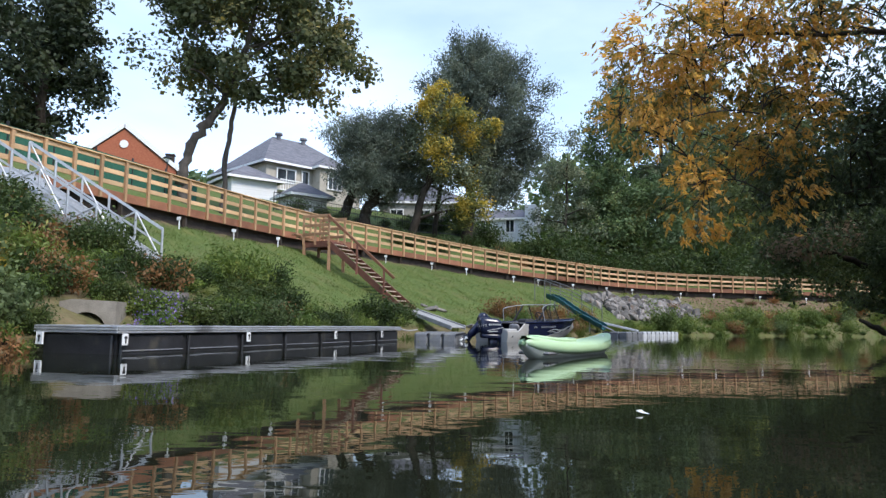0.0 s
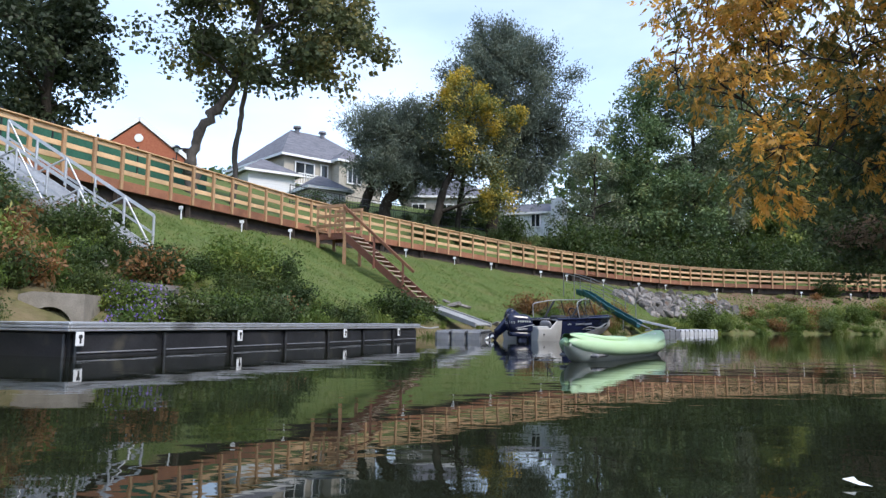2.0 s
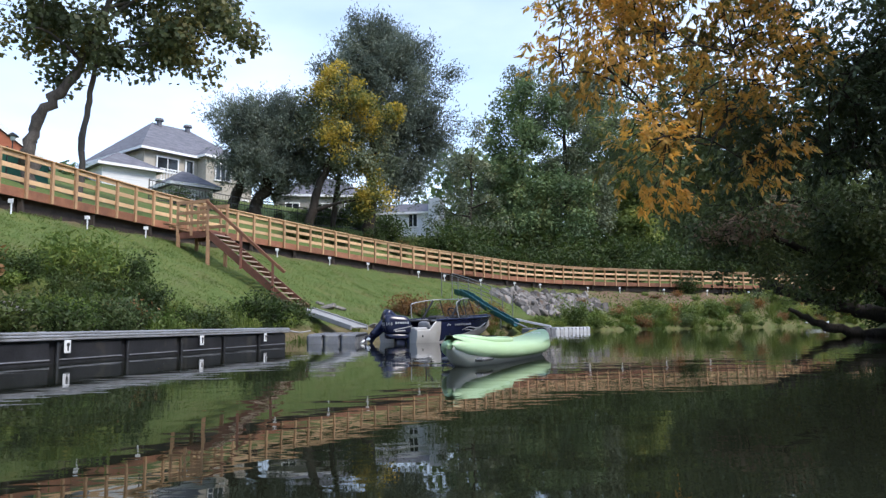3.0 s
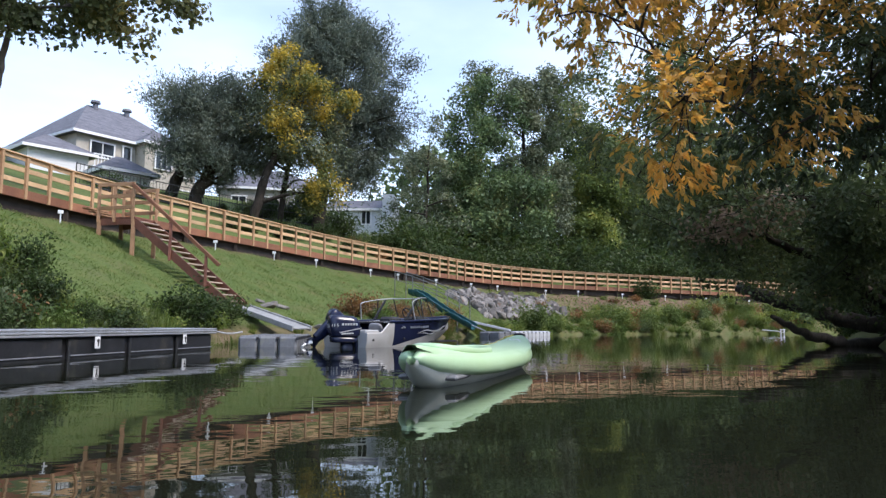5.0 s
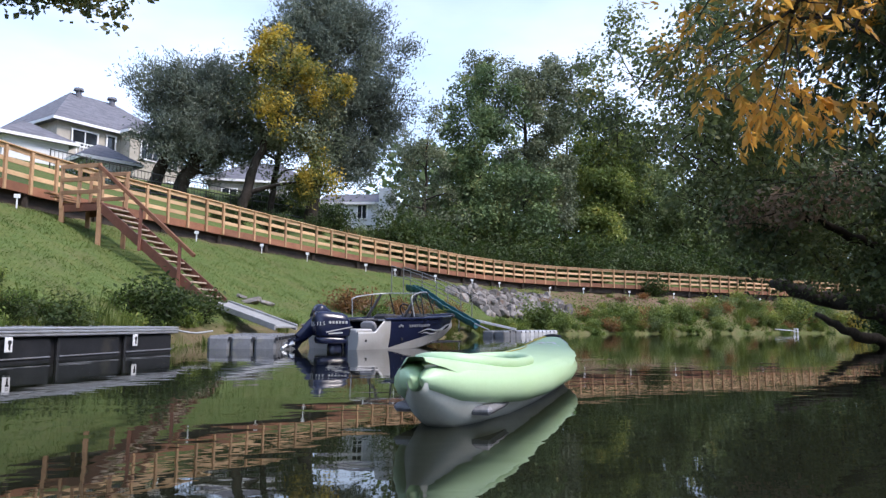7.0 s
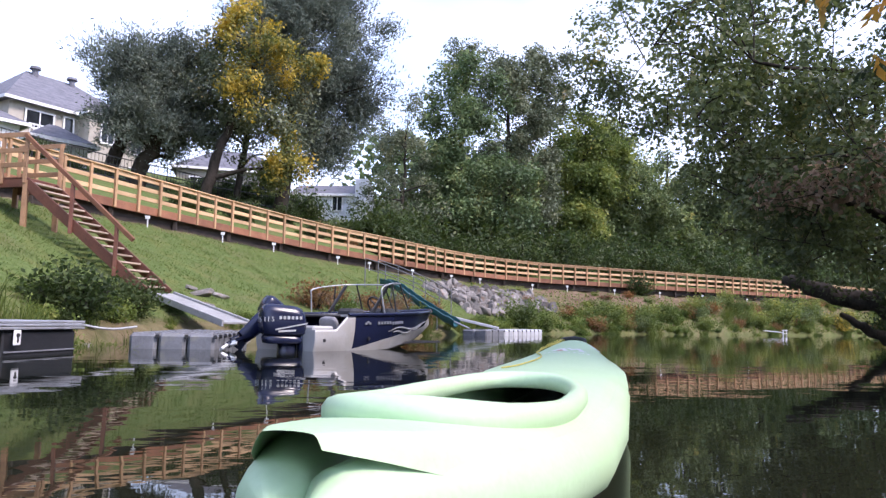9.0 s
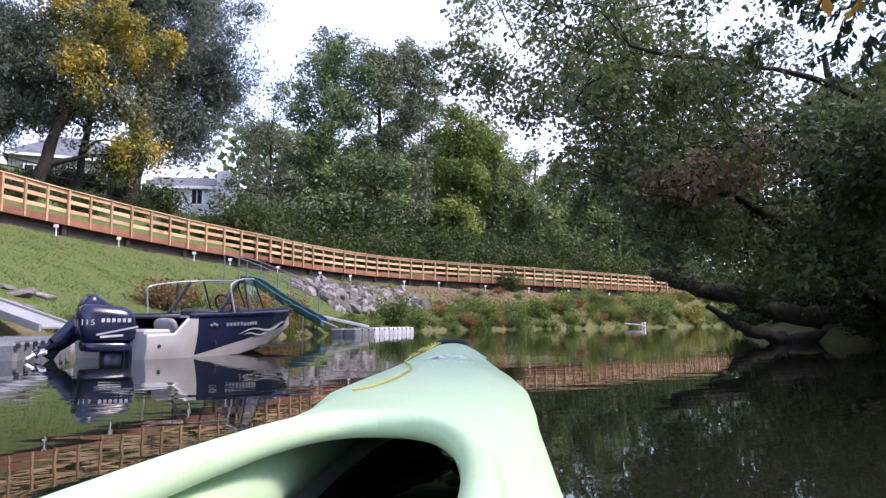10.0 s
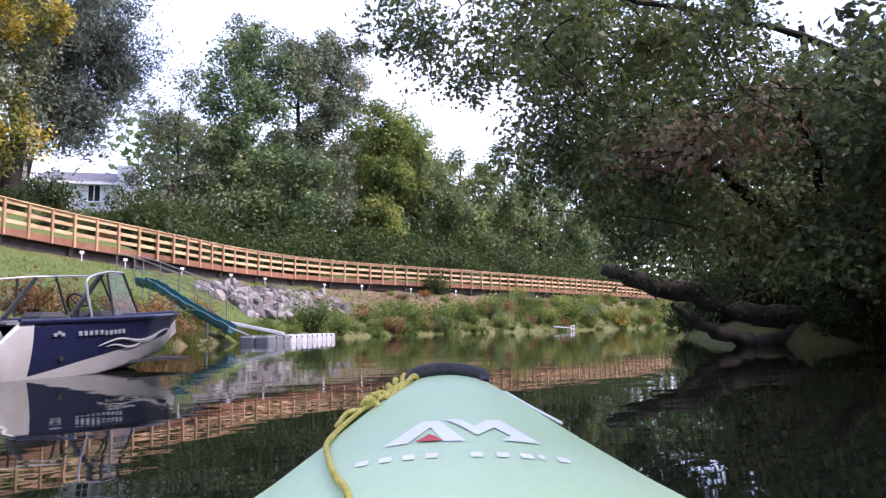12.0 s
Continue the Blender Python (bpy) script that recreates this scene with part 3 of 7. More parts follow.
WILLOW = leafy("willow_leaves", ((0.0, (0.062, 0.078, 0.064)), (0.5, (0.118, 0.146, 0.115)), (1.0, (0.22, 0.25, 0.19))), through_light=0.25)
GREY_GREEN = leafy("grey_green_leaves", ((0.0, (0.066, 0.082, 0.052)), (0.5, (0.130, 0.155, 0.094)), (0.85, (0.205, 0.225, 0.13)), (1.0, (0.36, 0.26, 0.11))), patch=0.5, through_light=0.25)
YELLOW = leafy("yellow_leaves", ((0.0, (0.06, 0.085, 0.028)), (0.44, (0.14, 0.15, 0.045)), (0.58, (0.40, 0.31, 0.06)), (1.0, (0.60, 0.42, 0.08))), patch=0.6, spread=0.3)
ORANGE = leafy("orange_leaves", ((0.0, (0.07, 0.085, 0.032)), (0.34, (0.17, 0.16, 0.055)), (0.48, (0.48, 0.30, 0.09)), (1.0, (0.74, 0.43, 0.13))), patch=0.9, spread=0.35, through_light=0.6)
MAPLE = leafy("maple_leaves", ((0.0, (0.040, 0.055, 0.028)), (0.5, (0.085, 0.10, 0.046)), (0.72, (0.19, 0.165, 0.06)), (1.0, (0.42, 0.28, 0.075))), patch=0.3)


# green leaves again, darkened to paint in the shade over the right bank
CANOPY_SHADE = leafy("shaded_canopy_leaves", ((0.0, (0.034, 0.050, 0.023)), (0.45, (0.076, 0.103, 0.044)), (0.85, (0.155, 0.19, 0.07)), (1.0, (0.31, 0.27, 0.10))), patch=0.55, through_light=0.3)


def gz(x, y, dz=-0.15):
    return land_at(x, y) + dz


tree("maple_tree", "tall maple with a leaning trunk, dark green leaves turning yellow", [
    [(-12.9, 32.4, 5.5, 0.27), (-12.95, 32.4, 7.0, 0.25), (-12.85, 32.4, 8.4, 0.23), (-12.2, 32.6, 9.7, 0.21), (-11.4, 32.8, 11.0, 0.18), (-10.6, 33, 13.5, 0.14), (-9.8, 33, 16.5, 0.07)],
    [(-11.4, 33.4, 5.5, 0.14), (-11.3, 33.4, 9.0, 0.12), (-11.0, 33.4, 11.0, 0.1), (-10.8, 33.6, 14.0, 0.06)]],
    [(-10.2, 33, 14.2, 4.2, 3.6, 3.2, 2.5), (-7.2, 33, 13.2, 2.2, 2.2, 2.2, 1), (-11.6, 33, 17.5, 3.4, 3.4, 2.6, 1.5), (-7.6, 33, 16, 2.6, 2.6, 2.4, 1), (-12.3, 33, 12.2, 1.6, 1.6, 1.3, 0.4)],
    26000, 0.25, MAPLE, BARK_GREY, seed=3, limbs=60, clump=0.7, clusters=190, slim=0.75)
tree("spruce_tree", "tall dark tree behind the boardwalk", [[(-22.5, 36, 6.5, 0.3), (-22.4, 36, 14, 0.2), (-22.4, 36, 22, 0.06)]],
     [(-22.5, 36, 13.5, 3.3, 3.0, 4.0, 2), (-22.8, 36, 18.5, 3.2, 3.0, 4.0, 2), (-25.5, 37, 15, 3.0, 3, 5.0, 1.5)],
     26000, 0.33, SHADE_GREEN, seed=4, clump=0.8)
tree("willow_tree", "bushy willow with several leaning trunks and thin grey-green shoots", [
    [(-9.2, 51.5, 7.3, 0.4), (-8.4, 51.5, 9.5, 0.34), (-7.2, 51.5, 12.2, 0.2), (-6.6, 51.5, 14.5, 0.08)],
    [(-7.4, 51, 7.2, 0.45), (-6.6, 51, 9.5, 0.36), (-5.4, 51, 12.0, 0.2), (-5.0, 51, 14.8, 0.08)]],
    [(-7.4, 51.5, 13.0, 2.6, 2.6, 3.0, 1.4), (-5.6, 51.3, 12.8, 3.0, 2.8, 3.4, 1.6), (-6.2, 51, 10.6, 3.2, 2.5, 1.6, 0.7)],
    58000, 0.23, WILLOW, seed=5, spread=0.75, slim=0.27, up=0.7, limbs=36, wisps=0.4)
tree("willow_tree", "tall rounded dark willow with a dense feathery crown", [
    [(0.4, 54.5, 8.0, 0.42), (0.6, 54.5, 12.5, 0.32), (1.2, 54.5, 16.5, 0.2), (1.4, 54.5, 20.5, 0.07)]],
    [(1.2, 54.5, 17.6, 4.6, 3.6, 5.4, 3), (3.4, 54.5, 14.2, 2.8, 2.6, 3.2, 1.2), (0.6, 54.5, 20.0, 3.2, 3.0, 2.8, 1), (2.6, 54.5, 11.0, 1.9, 2.0, 1.6, 0.4)],
    90000, 0.27, WILLOW, seed=6, spread=0.8, slim=0.27, up=0.7, limbs=36, wisps=0.42)
tree("ash_tree", "slender tree with clumps of yellow autumn leaves", [
    [(-3.6, 49.5, 7.0, 0.3), (-2.9, 49.5, 9.4, 0.26), (-2.0, 49.5, 11.6, 0.18), (-1.2, 49.5, 14.5, 0.12), (-1.0, 49.5, 17.0, 0.05)]],
    [(-1.6, 49.5, 15.4, 1.7, 1.8, 2.2, 1.3), (0.8, 49.5, 14.7, 1.6, 1.6, 1.1, 0.7), (-0.8, 49.5, 12.6, 2.2, 1.8, 1.8, 0.7), (0.7, 49.3, 8.5, 1.4, 1.3, 1.1, 0.9), (0.4, 49.3, 10.9, 0.7, 0.8, 0.6, 0.2)],
    15000, 0.20, YELLOW, seed=7, clump=0.5, clusters=110)
tree("ash_tree", "leafy green tree among the willows behind the boardwalk", [
    [(-2.0, 52, 7.2, 0.2), (-1.8, 52, 11, 0.15), (-1.6, 52, 15.5, 0.05)]],
    [(-2.2, 50.5, 13.2, 2.8, 2.0, 3.2, 2), (-0.4, 50.2, 11.4, 2.4, 1.8, 2.0, 1)],
    16000, 0.20, GREY_GREEN, seed=8, clump=0.7)
# woods beyond the boardwalk, up the hill
tree("maple_tree", "thin-crowned tree at the edge of the woods", [[(9.5, 67, 6.8, 0.2), (9.6, 67, 11, 0.14), (9.8, 67, 17, 0.04)]],
     [(9.6, 67, 13.6, 2.6, 2.4, 2.8, 1.4), (9.4, 67, 17.0, 1.6, 1.6, 1.6, 0.5), (9.6, 66.5, 9.6, 3.2, 2.6, 2.2, 1.4)], 9000, 0.24, GREY_GREEN, seed=9, clump=0.7, clusters=60)
tree("maple_tree", "broad green tree at the edge of the woods", [[(15, 70, 6.2, 0.35), (15, 70, 12, 0.25), (15.2, 70, 20, 0.05)]],
     [(15.2, 70, 17.0, 4.0, 3.4, 6.6, 2), (13.6, 69, 10.0, 3.2, 2.8, 3.0, 1.5), (17.8, 69.4, 11.0, 3.6, 2.8, 3.6, 1.6)], 40000, 0.33, GREEN_DARK, seed=10, clump=1.0)
tree("poplar_tree", "tall grey-green tree with a rounded top", [[(20.5, 74, 6.4, 0.4), (20.5, 74, 14, 0.3), (20.6, 74, 24, 0.05)]],
     [(20.4, 74, 20.5, 4.6, 3.6, 7.0, 2), (23.8, 74, 23.4, 3.2, 3.0, 3.8, 1), (16.8, 74, 23.4, 2.2, 2, 4.6, 0.6), (21, 73, 12, 4.5, 3, 3.5, 1.2)], 40000, 0.31, GREY_GREEN, seed=11, clump=0.95)
tree("maple_tree", "lush green tree hanging over the boardwalk", [[(27.6, 74.2, 5.8, 0.28), (27.7, 74, 10, 0.2), (28.2, 73.6, 19, 0.05)]],
     [(28.2, 73.6, 15.8, 2.9, 2.6, 5.0, 1.8), (27.0, 72.6, 9.0, 2.5, 2.0, 3.4, 1.3), (30.6, 74.2, 16.6, 2.6, 2.6, 4.6, 1.1)], 34000, 0.30, GREEN_LIGHT, seed=12, clump=0.9)
tree("maple_tree", "pale green tree with yellowing leaves", [[(31, 76, 5.8, 0.28), (31, 76, 11, 0.2), (31.4, 76, 18, 0.05)], [(33.6, 75.8, 5.6, 0.3), (32.6, 75.8, 8.5, 0.26), (31.6, 76, 11.5, 0.12)]],
     [(31.4, 76, 14.5, 4.0, 3.4, 4.0, 2), (35.5, 76.5, 12.5, 3.2, 3.2, 3.2, 1), (30, 75, 10.6, 2.6, 2.4, 2.2, 0.8)], 32000, 0.30, GREEN_MID, seed=13, clump=0.9)
for k, (x, y, h, mat) in enumerate(((40, 80, 15, GREEN_MID), (47, 82, 17, GREEN_MID), (55, 86, 18, GREEN_MID), (64, 90, 18, GREEN_DARK), (28, 84, 19, GREEN_DARK), (36, 88, 19, GREY_GREEN))):
    z = gz(x, y)
    tree("maple_tree", "green tree in the woods behind the boardwalk", [[(x, y, z, 0.3), (x + 0.3, y, z + h * 0.45, 0.2), (x + 0.5, y, z + h * 0.95, 0.05)]],
         [(x, y, z + h * 0.68, 4.4, 4.0, h * 0.3, 2), (x - 2.4, y - 1, z + h * 0.4, 3.2, 3, h * 0.18, 1), (x + 2.6, y, z + h * 0.45, 3.2, 3, h * 0.2, 1)], 12000, 0.40, mat, seed=20 + k, clump=1.0)
# the right bank, overhanging the river
RB = [
    ("maple_tree", "big tree with orange autumn leaves leaning over the river", (14.8, 12.0), [(6.0, 14.2, 6.5, 1.6, 2.2, 1.6, 1.3), (4.6, 14.4, 6.0, 1.2, 1.6, 1.2, 0.6), (7.2, 14.2, 7.6, 1.6, 2.0, 1.4, 0.8), (5.6, 14.6, 3.9, 0.9, 1.2, 0.6, 0.13), (6.9, 14.4, 4.7, 1.0, 1.4, 0.9, 0.4), (4.8, 13.7, 3.0, 0.6, 0.9, 0.7, 0.08), (4.2, 13.8, 4.7, 0.8, 1.1, 0.7, 0.25), (6.4, 14.2, 3.4, 0.9, 1.2, 0.8, 0.12)], ORANGE, 25000, 31),
    ("maple_tree", "dark green maple with a few yellowed leaves over the water", (15.6, 13.6), [(9.0, 14.0, 6.4, 1.7, 2.6, 2.4, 2), (8.2, 14.6, 4.1, 1.4, 2.0, 1.2, 1), (10.8, 14.2, 4.6, 2.0, 2.2, 2.0, 1.2), (12.5, 13.4, 7.0, 3, 3, 2.6, 1.2)], BANK_SHADE_LEAF, 46000, 34),
    ("ash_tree", "dark green tree overhanging the water", (17.0, 20.5), [(9.9, 22.4, 5.6, 2.2, 2.6, 2.2, 1.8), (11.8, 21.2, 2.9, 2.2, 2.8, 1.5, 1.6), (14.6, 20, 2.9, 2.8, 3.2, 1.2, 1.1), (13.8, 19, 2.8, 2.4, 3, 1.8, 1.2), (12.5, 17, 4.5, 2.5, 2.5, 2.5, 1.2)], CANOPY_SHADE, 42000, 32),
    ("ash_tree", "green tree with branches hanging down to the water", (20, 27.5), [(10.6, 26.0, 7.2, 2.8, 2.6, 2.2, 1.6), (13.4, 25.2, 4.4, 2.6, 2.6, 1.8, 1.3), (16.5, 26, 5.0, 4, 4, 2.6, 1.8), (16.5, 25.5, 3.2, 3, 3, 2, 1)], CANOPY_SHADE, 40000, 33),
]
for nm, lb, (x, y), blobs, mat, cnt, sd in RB:
    z = gz(x, y)
    b0 = blobs[0]
    tree(nm, lb, [[(x, y, z, 0.34), (x - 0.8, y + 0.3, z + 2.0, 0.24), ((x + b0[0]) / 2 + 0.4, (y + b0[1]) / 2 - 0.3, b0[2] * 0.86, 0.07), (b0[0], b0[1], b0[2], 0.03)],
                  [(x, y, z, 0.3), (x + 0.3, y, z + 2.2, 0.2), (x, y, z + 3.8, 0.02)]], blobs, cnt, 0.12, mat, seed=sd, limbs=110, clusters=cnt // (60 if mat is ORANGE else 110), slim=0.42 if mat is not CANOPY_SHADE else 0.66, clump=0.32 if mat is ORANGE else 0.45, spray=0 if mat is CANOPY_SHADE else 5, twigs=8 if mat is ORANGE else 4)


# ---- houses up the hill ----
SHINGLE = shade("grey_shingles", (0.085, 0.085, 0.10), (0.19, 0.19, 0.215), 1.6, 0.9, bump=0.5, fine=7, stretch=(1, 1, 3.2))
BRICK = shade("red_brick", (0.30, 0.085, 0.045), (0.40, 0.135, 0.07), 6.0, 0.9, bump=0.3, fine=20)
BEIGE = shade("beige_render", (0.36, 0.33, 0.28), (0.45, 0.41, 0.35), 3.0, 0.9, bump=0.1)
# beige render darkened: the willows' shade on the house is in its colour
BEIGE_SHADED = shade("shaded_beige_render", (0.24, 0.225, 0.20), (0.31, 0.29, 0.26), 3.0, 0.9, bump=0.1)
SIDING = shade("white_siding", (0.62, 0.63, 0.66), (0.74, 0.75, 0.78), 2.0, 0.7, bump=0.2, fine=12, stretch=(0.2, 0.2, 6))
TRIM = shade("white_trim", (0.74, 0.74, 0.74), (0.82, 0.82, 0.82), 3.0, 0.6, bump=0.03)
PANE = shade("window_glass", (0.012, 0.014, 0.018), (0.03, 0.035, 0.04), 2.0, 0.06, bump=0.0)


def hip_block(root, name, x, y, z, w, d, h, roof, ridge, wall, gable=False, over=0.35):
    """Walls and a hipped or gabled roof, at x, y, z in the house's own frame; the front is -y."""
    bm = bmesh.new()
    box(bm, x, y, z + h / 2, w, d, h)
    if gable:
        a = [bm.verts.new((x - w / 2, y - d / 2, z + h)), bm.verts.new((x + w / 2, y - d / 2, z + h)), bm.verts.new((x, y - d / 2, z + h + roof * 0.93))]
        b = [bm.verts.new((v.co.x, y + d / 2, v.co.z)) for v in a]
        bm.faces.new(a)
        bm.faces.new(b)
    part("wall", bm, wall, root)
    bm = bmesh.new()
    W, D, e = w / 2 + over, d / 2 + (0.06 if gable else over), z + h - 0.02
    if gable:
        for sgn in (-1, 1):
            lo, hi = (sgn * W, e - 0.12), (0, e + roof)
            pts = []
            for yy in (-D, D):
                for (px, pz), dz in ((lo, 0), (hi, 0), (hi, 0.2), (lo, 0.2)):
                    pts.append(bm.verts.new((x + px, y + yy, pz + dz)))
            for f in ((0, 1, 2, 3), (7, 6, 5, 4), (0, 4, 5, 1), (1, 5, 6, 2), (2, 6, 7, 3), (3, 7, 4, 0)):
                bm.faces.new([pts[k] for k in f])
    else:
        c = [bm.verts.new((x + a * W, y + b * D, e + 0.15)) for a, b in ((-1, -1), (1, -1), (1, 1), (-1, 1))]
        lowr = [bm.verts.new((v.co.x, v.co.y, e)) for v in c]
        if w >= d:
            r = [bm.verts.new((x - ridge / 2, y, e + roof)), bm.verts.new((x + ridge / 2, y, e + roof))]
            faces = ((c[0], c[1], r[1], r[0]), (c[1], c[2], r[1]), (c[2], c[3], r[0], r[1]), (c[3], c[0], r[0]))
        else:
            r = [bm.verts.new((x, y - ridge / 2, e + roof)), bm.verts.new((x, y + ridge / 2, e + roof))]
            faces = ((c[0], c[1], r[0]), (c[1], c[2], r[1], r[0]), (c[2], c[3], r[1]), (c[3], c[0], r[0], r[1]))
        for f in faces:
            bm.faces.new(f)
        for k in range(4):
            bm.faces.new((lowr[k], lowr[(k + 1) % 4], c[(k + 1) % 4], c[k]))
        bm.faces.new(lowr)
    part("roof", bm, SHINGLE, root, "dark grey shingle roof")
    if not gable:
        bm = bmesh.new()
        box(bm, x, y - D - 0.02, e + 0.05, 2 * W + 0.06, 0.05, 0.2)
        box(bm, x - W - 0.02, y, e + 0.05, 0.05, 2 * D, 0.2)
        box(bm, x + W + 0.02, y, e + 0.05, 0.05, 2 * D, 0.2)
        part("fascia", bm, TRIM, root, "white eaves board")
    else:
        bm = bmesh.new()
        for sgn in (-1, 1):
            beam(bm, (x + sgn * (W + 0.12), y - D - 0.05, e - 0.04), (x, y - D - 0.05, e + roof + 0.1), 0.06, 0.32)
        part("fascia", bm, TRIM, root, "white eaves board")


def window(root, x, y, z, w, h, bars=2):
    bm = bmesh.new()
    box(bm, x, y - 0.02, z, w, 0.05, h)
    win = part("window", bm, PANE, root, "dark window pane in a white frame")
    rails = [("window_frame", 0, h / 2, w + 0.16, 0.1), ("window_sill", 0, -h / 2, w + 0.2, 0.1), ("window_frame", -w / 2, 0, 0.1, h - 0.1), ("window_frame", w / 2, 0, 0.1, h - 0.1)]
    rails += [("glazing_bar", -w / 2 + w * k / bars, 0, 0.06, h - 0.1) for k in range(1, bars)]
    for name, dx, dz, sx, sz in rails:
        bm = bmesh.new()
        box(bm, x + dx, y - 0.06, z + dz, sx, 0.1, sz)
        part(name, bm, TRIM, win)


house = thing("house", "red brick house with a gabled roof and white eaves", "house", at=pose(-27.9, 56, 8.5, 0, 0, 14))
hip_block(house, "red", 0, 4, 0, 8.2, 9, 4.3, 3.5, 0, BRICK, gable=True)
hip_block(house, "wing", -5.5, 7, 0, 7, 6, 3.9, 2.2, 2, BRICK)
bm = bmesh.new()
bmesh.ops.create_cone(bm, cap_ends=True, segments=20, radius1=0.33, radius2=0.33, depth=0.12, matrix=pose(0, -0.52, 6.3, 90))
part("gable_vent", bm, TRIM, house, "round white vent")
bm = bmesh.new()
box(bm, 2.4, 6.5, 6.0, 0.7, 0.6, 2.2, 0.03)
box(bm, 2.4, 6.5, 7.15, 0.85, 0.75, 0.16, 0.03)
part("chimney", bm, UNDER, house)

house = thing("house", "large beige house with a grey hipped roof and white trim", "house", at=pose(-17.7, 68.4, 9.4, 0, 0, 46))
hip_block(house, "main", 0, 0, 0, 10.4, 10.2, 5.3, 3.9, 3.6, BEIGE, over=0.5)
hip_block(house, "bay", 1.2, -5.4, 0, 3.2, 2.0, 5.35, 1.4, 0.6, BEIGE)
for x, y, z, w, h, b in ((-3.2, -5.14, 4.3, 1.9, 1.2, 2), (-1.2, -5.14, 4.4, 0.7, 1.2, 1), (1.2, -6.44, 4.2, 1.5, 1.5, 3), (4.1, -5.14, 4.2, 1.0, 1.5, 2), (4.0, -5.14, 1.6, 1.5, 1.5, 2), (-3.2, -5.14, 1.6, 1.8, 1.9, 2)):
    window(house, x, y, z, w, h, b)
for x in (-1.4, 1.4):
    bm = bmesh.new()
    bmesh.ops.create_cone(bm, cap_ends=True, segments=12, radius1=0.22, radius2=0.22, depth=0.7, matrix=pose(x, -0.5, 9.0))
    bmesh.ops.create_cone(bm, cap_ends=True, segments=12, radius1=0.4, radius2=0.34, depth=0.2, matrix=pose(x, -0.5, 9.4))
    part("roof_vent", bm, SHINGLE, house)
bm = bmesh.new()
for k in range(9):
    box(bm, -4.2 + k * 0.25, -6.0, 3.3, 0.05, 0.05, 0.9)
box(bm, -3.2, -6.0, 3.75, 2.2, 0.08, 0.08)
box(bm, -3.2, -5.6, 2.82, 2.3, 0.9, 0.1)
part("balcony", bm, TRIM, house, "small white balcony railing")
for lb, x, y, z, w, h, r in (("white garage with a dark hipped roof", -18.4, 58.0, 8.7, 4.6, 3.4, 1.5), ("small white garden shed with a hipped roof", -12.6, 54.2, 8.2, 3.3, 1.9, 1.3)):
    shed = thing("shed", lb, "shed", at=pose(x, y, z, 0, 0, 40))
    hip_block(shed, "shed", 0, 0, 0, w * 0.85, w * 0.85, h, r, 0.5, SIDING, over=0.45)
house = thing("house", "beige two-storey house half hidden by willows", "house", at=pose(-4.2, 71, 8.9, 0, 0, 4))
hip_block(house, "back", 0, 5, 0, 9, 8, 4.0, 2.6, 3, BEIGE_SHADED)
for x in (-2.8, 0, 2.8):
    window(house, x, 0.97, 2.6, 1.3, 1.4, 2)
house = thing("house", "low white house with grey roof and tall end wall", "house", at=pose(3.5, 72, 9.0, 0, 0, -14))
hip_block(house, "low", 0, 4, 0, 6.0, 6, 2.4, 1.5, 6.5, SIDING)
bm = bmesh.new()
box(bm, 3.1, 2.0, 1.9, 1.1, 3.4, 3.8, 0.04)
part("end_wall", bm, SIDING, house)
for x, w in ((0.9, 0.9), (-1.7, 1.1)):
    window(house, x, 0.97, 1.7, w, 1.3, 2)

# ---- fences and hedges above the boardwalk ----
METAL_BLACK = shade("black_iron", (0.012, 0.012, 0.013), (0.025, 0.025, 0.027), 6.0, 0.5, bump=0.05)
MESH_GREEN = shade("green_fabric", (0.012, 0.07, 0.045), (0.025, 0.11, 0.07), 1.5, 0.85, bump=0.4, fine=9)


def railing(line, h, step, label, name="metal_fence"):
    root = thing(name, label, "fence")
    p = resample(np.array(line, float), step)
    z = land(p)
    for k in range(len(p)):
        bm = bmesh.new()
        box(bm, p[k, 0], p[k, 1], z[k] + h / 2 - 0.1, 0.05, 0.05, h + 0.2)
        part("post", bm, METAL_BLACK, root)
    for k in range(len(p) - 1):
        for hh in (0.15, h * 0.62, h - 0.05):
            bm = bmesh.new()
            beam(bm, (*p[k], z[k] + hh), (*p[k + 1], z[k + 1] + hh), 0.04, 0.05, 0)
            part("rail", bm, METAL_BLACK, root)
        for j in range(1, 9):
            q = p[k] + (p[k + 1] - p[k]) * j / 9
            zz = z[k] + (z[k + 1] - z[k]) * j / 9
            bm = bmesh.new()
            box(bm, q[0], q[1], zz + h / 2, 0.02, 0.02, h - 0.1)
            part("bar", bm, METAL_BLACK, root)


railing([(-12.5, 46), (-8, 50), (-4, 54), (2, 62), (8, 68.5)], 1.3, 1.8, "black iron fence along the gardens above the boardwalk")
tarp = thing("garden_fence", "dark green fabric fence above the boardwalk", "fence")
tp = resample(np.array([(-19, 20), (-16.5, 27), (-14.2, 33), (-12.6, 36.5)], float), 2.0)
tz = land(tp)
for k in range(len(tp) - 1):
    bm = bmesh.new()
    beam(bm, (*tp[k], tz[k] + 0.55), (*tp[k + 1], tz[k + 1] + 0.55), 0.03, 1.3, 0)
    part("panel", bm, MESH_GREEN, tarp)
    bm = bmesh.new()
    box(bm, tp[k, 0], tp[k, 1], tz[k] + 0.6, 0.07, 0.07, 1.5)
    part("post", bm, METAL_BLACK, tarp)
lamp = thing("garden_lamp", "small dark lantern on a thin post", "lamp", at=pose(-15.6, 36.5, land_at(-15.6, 36.5) - 1.8))
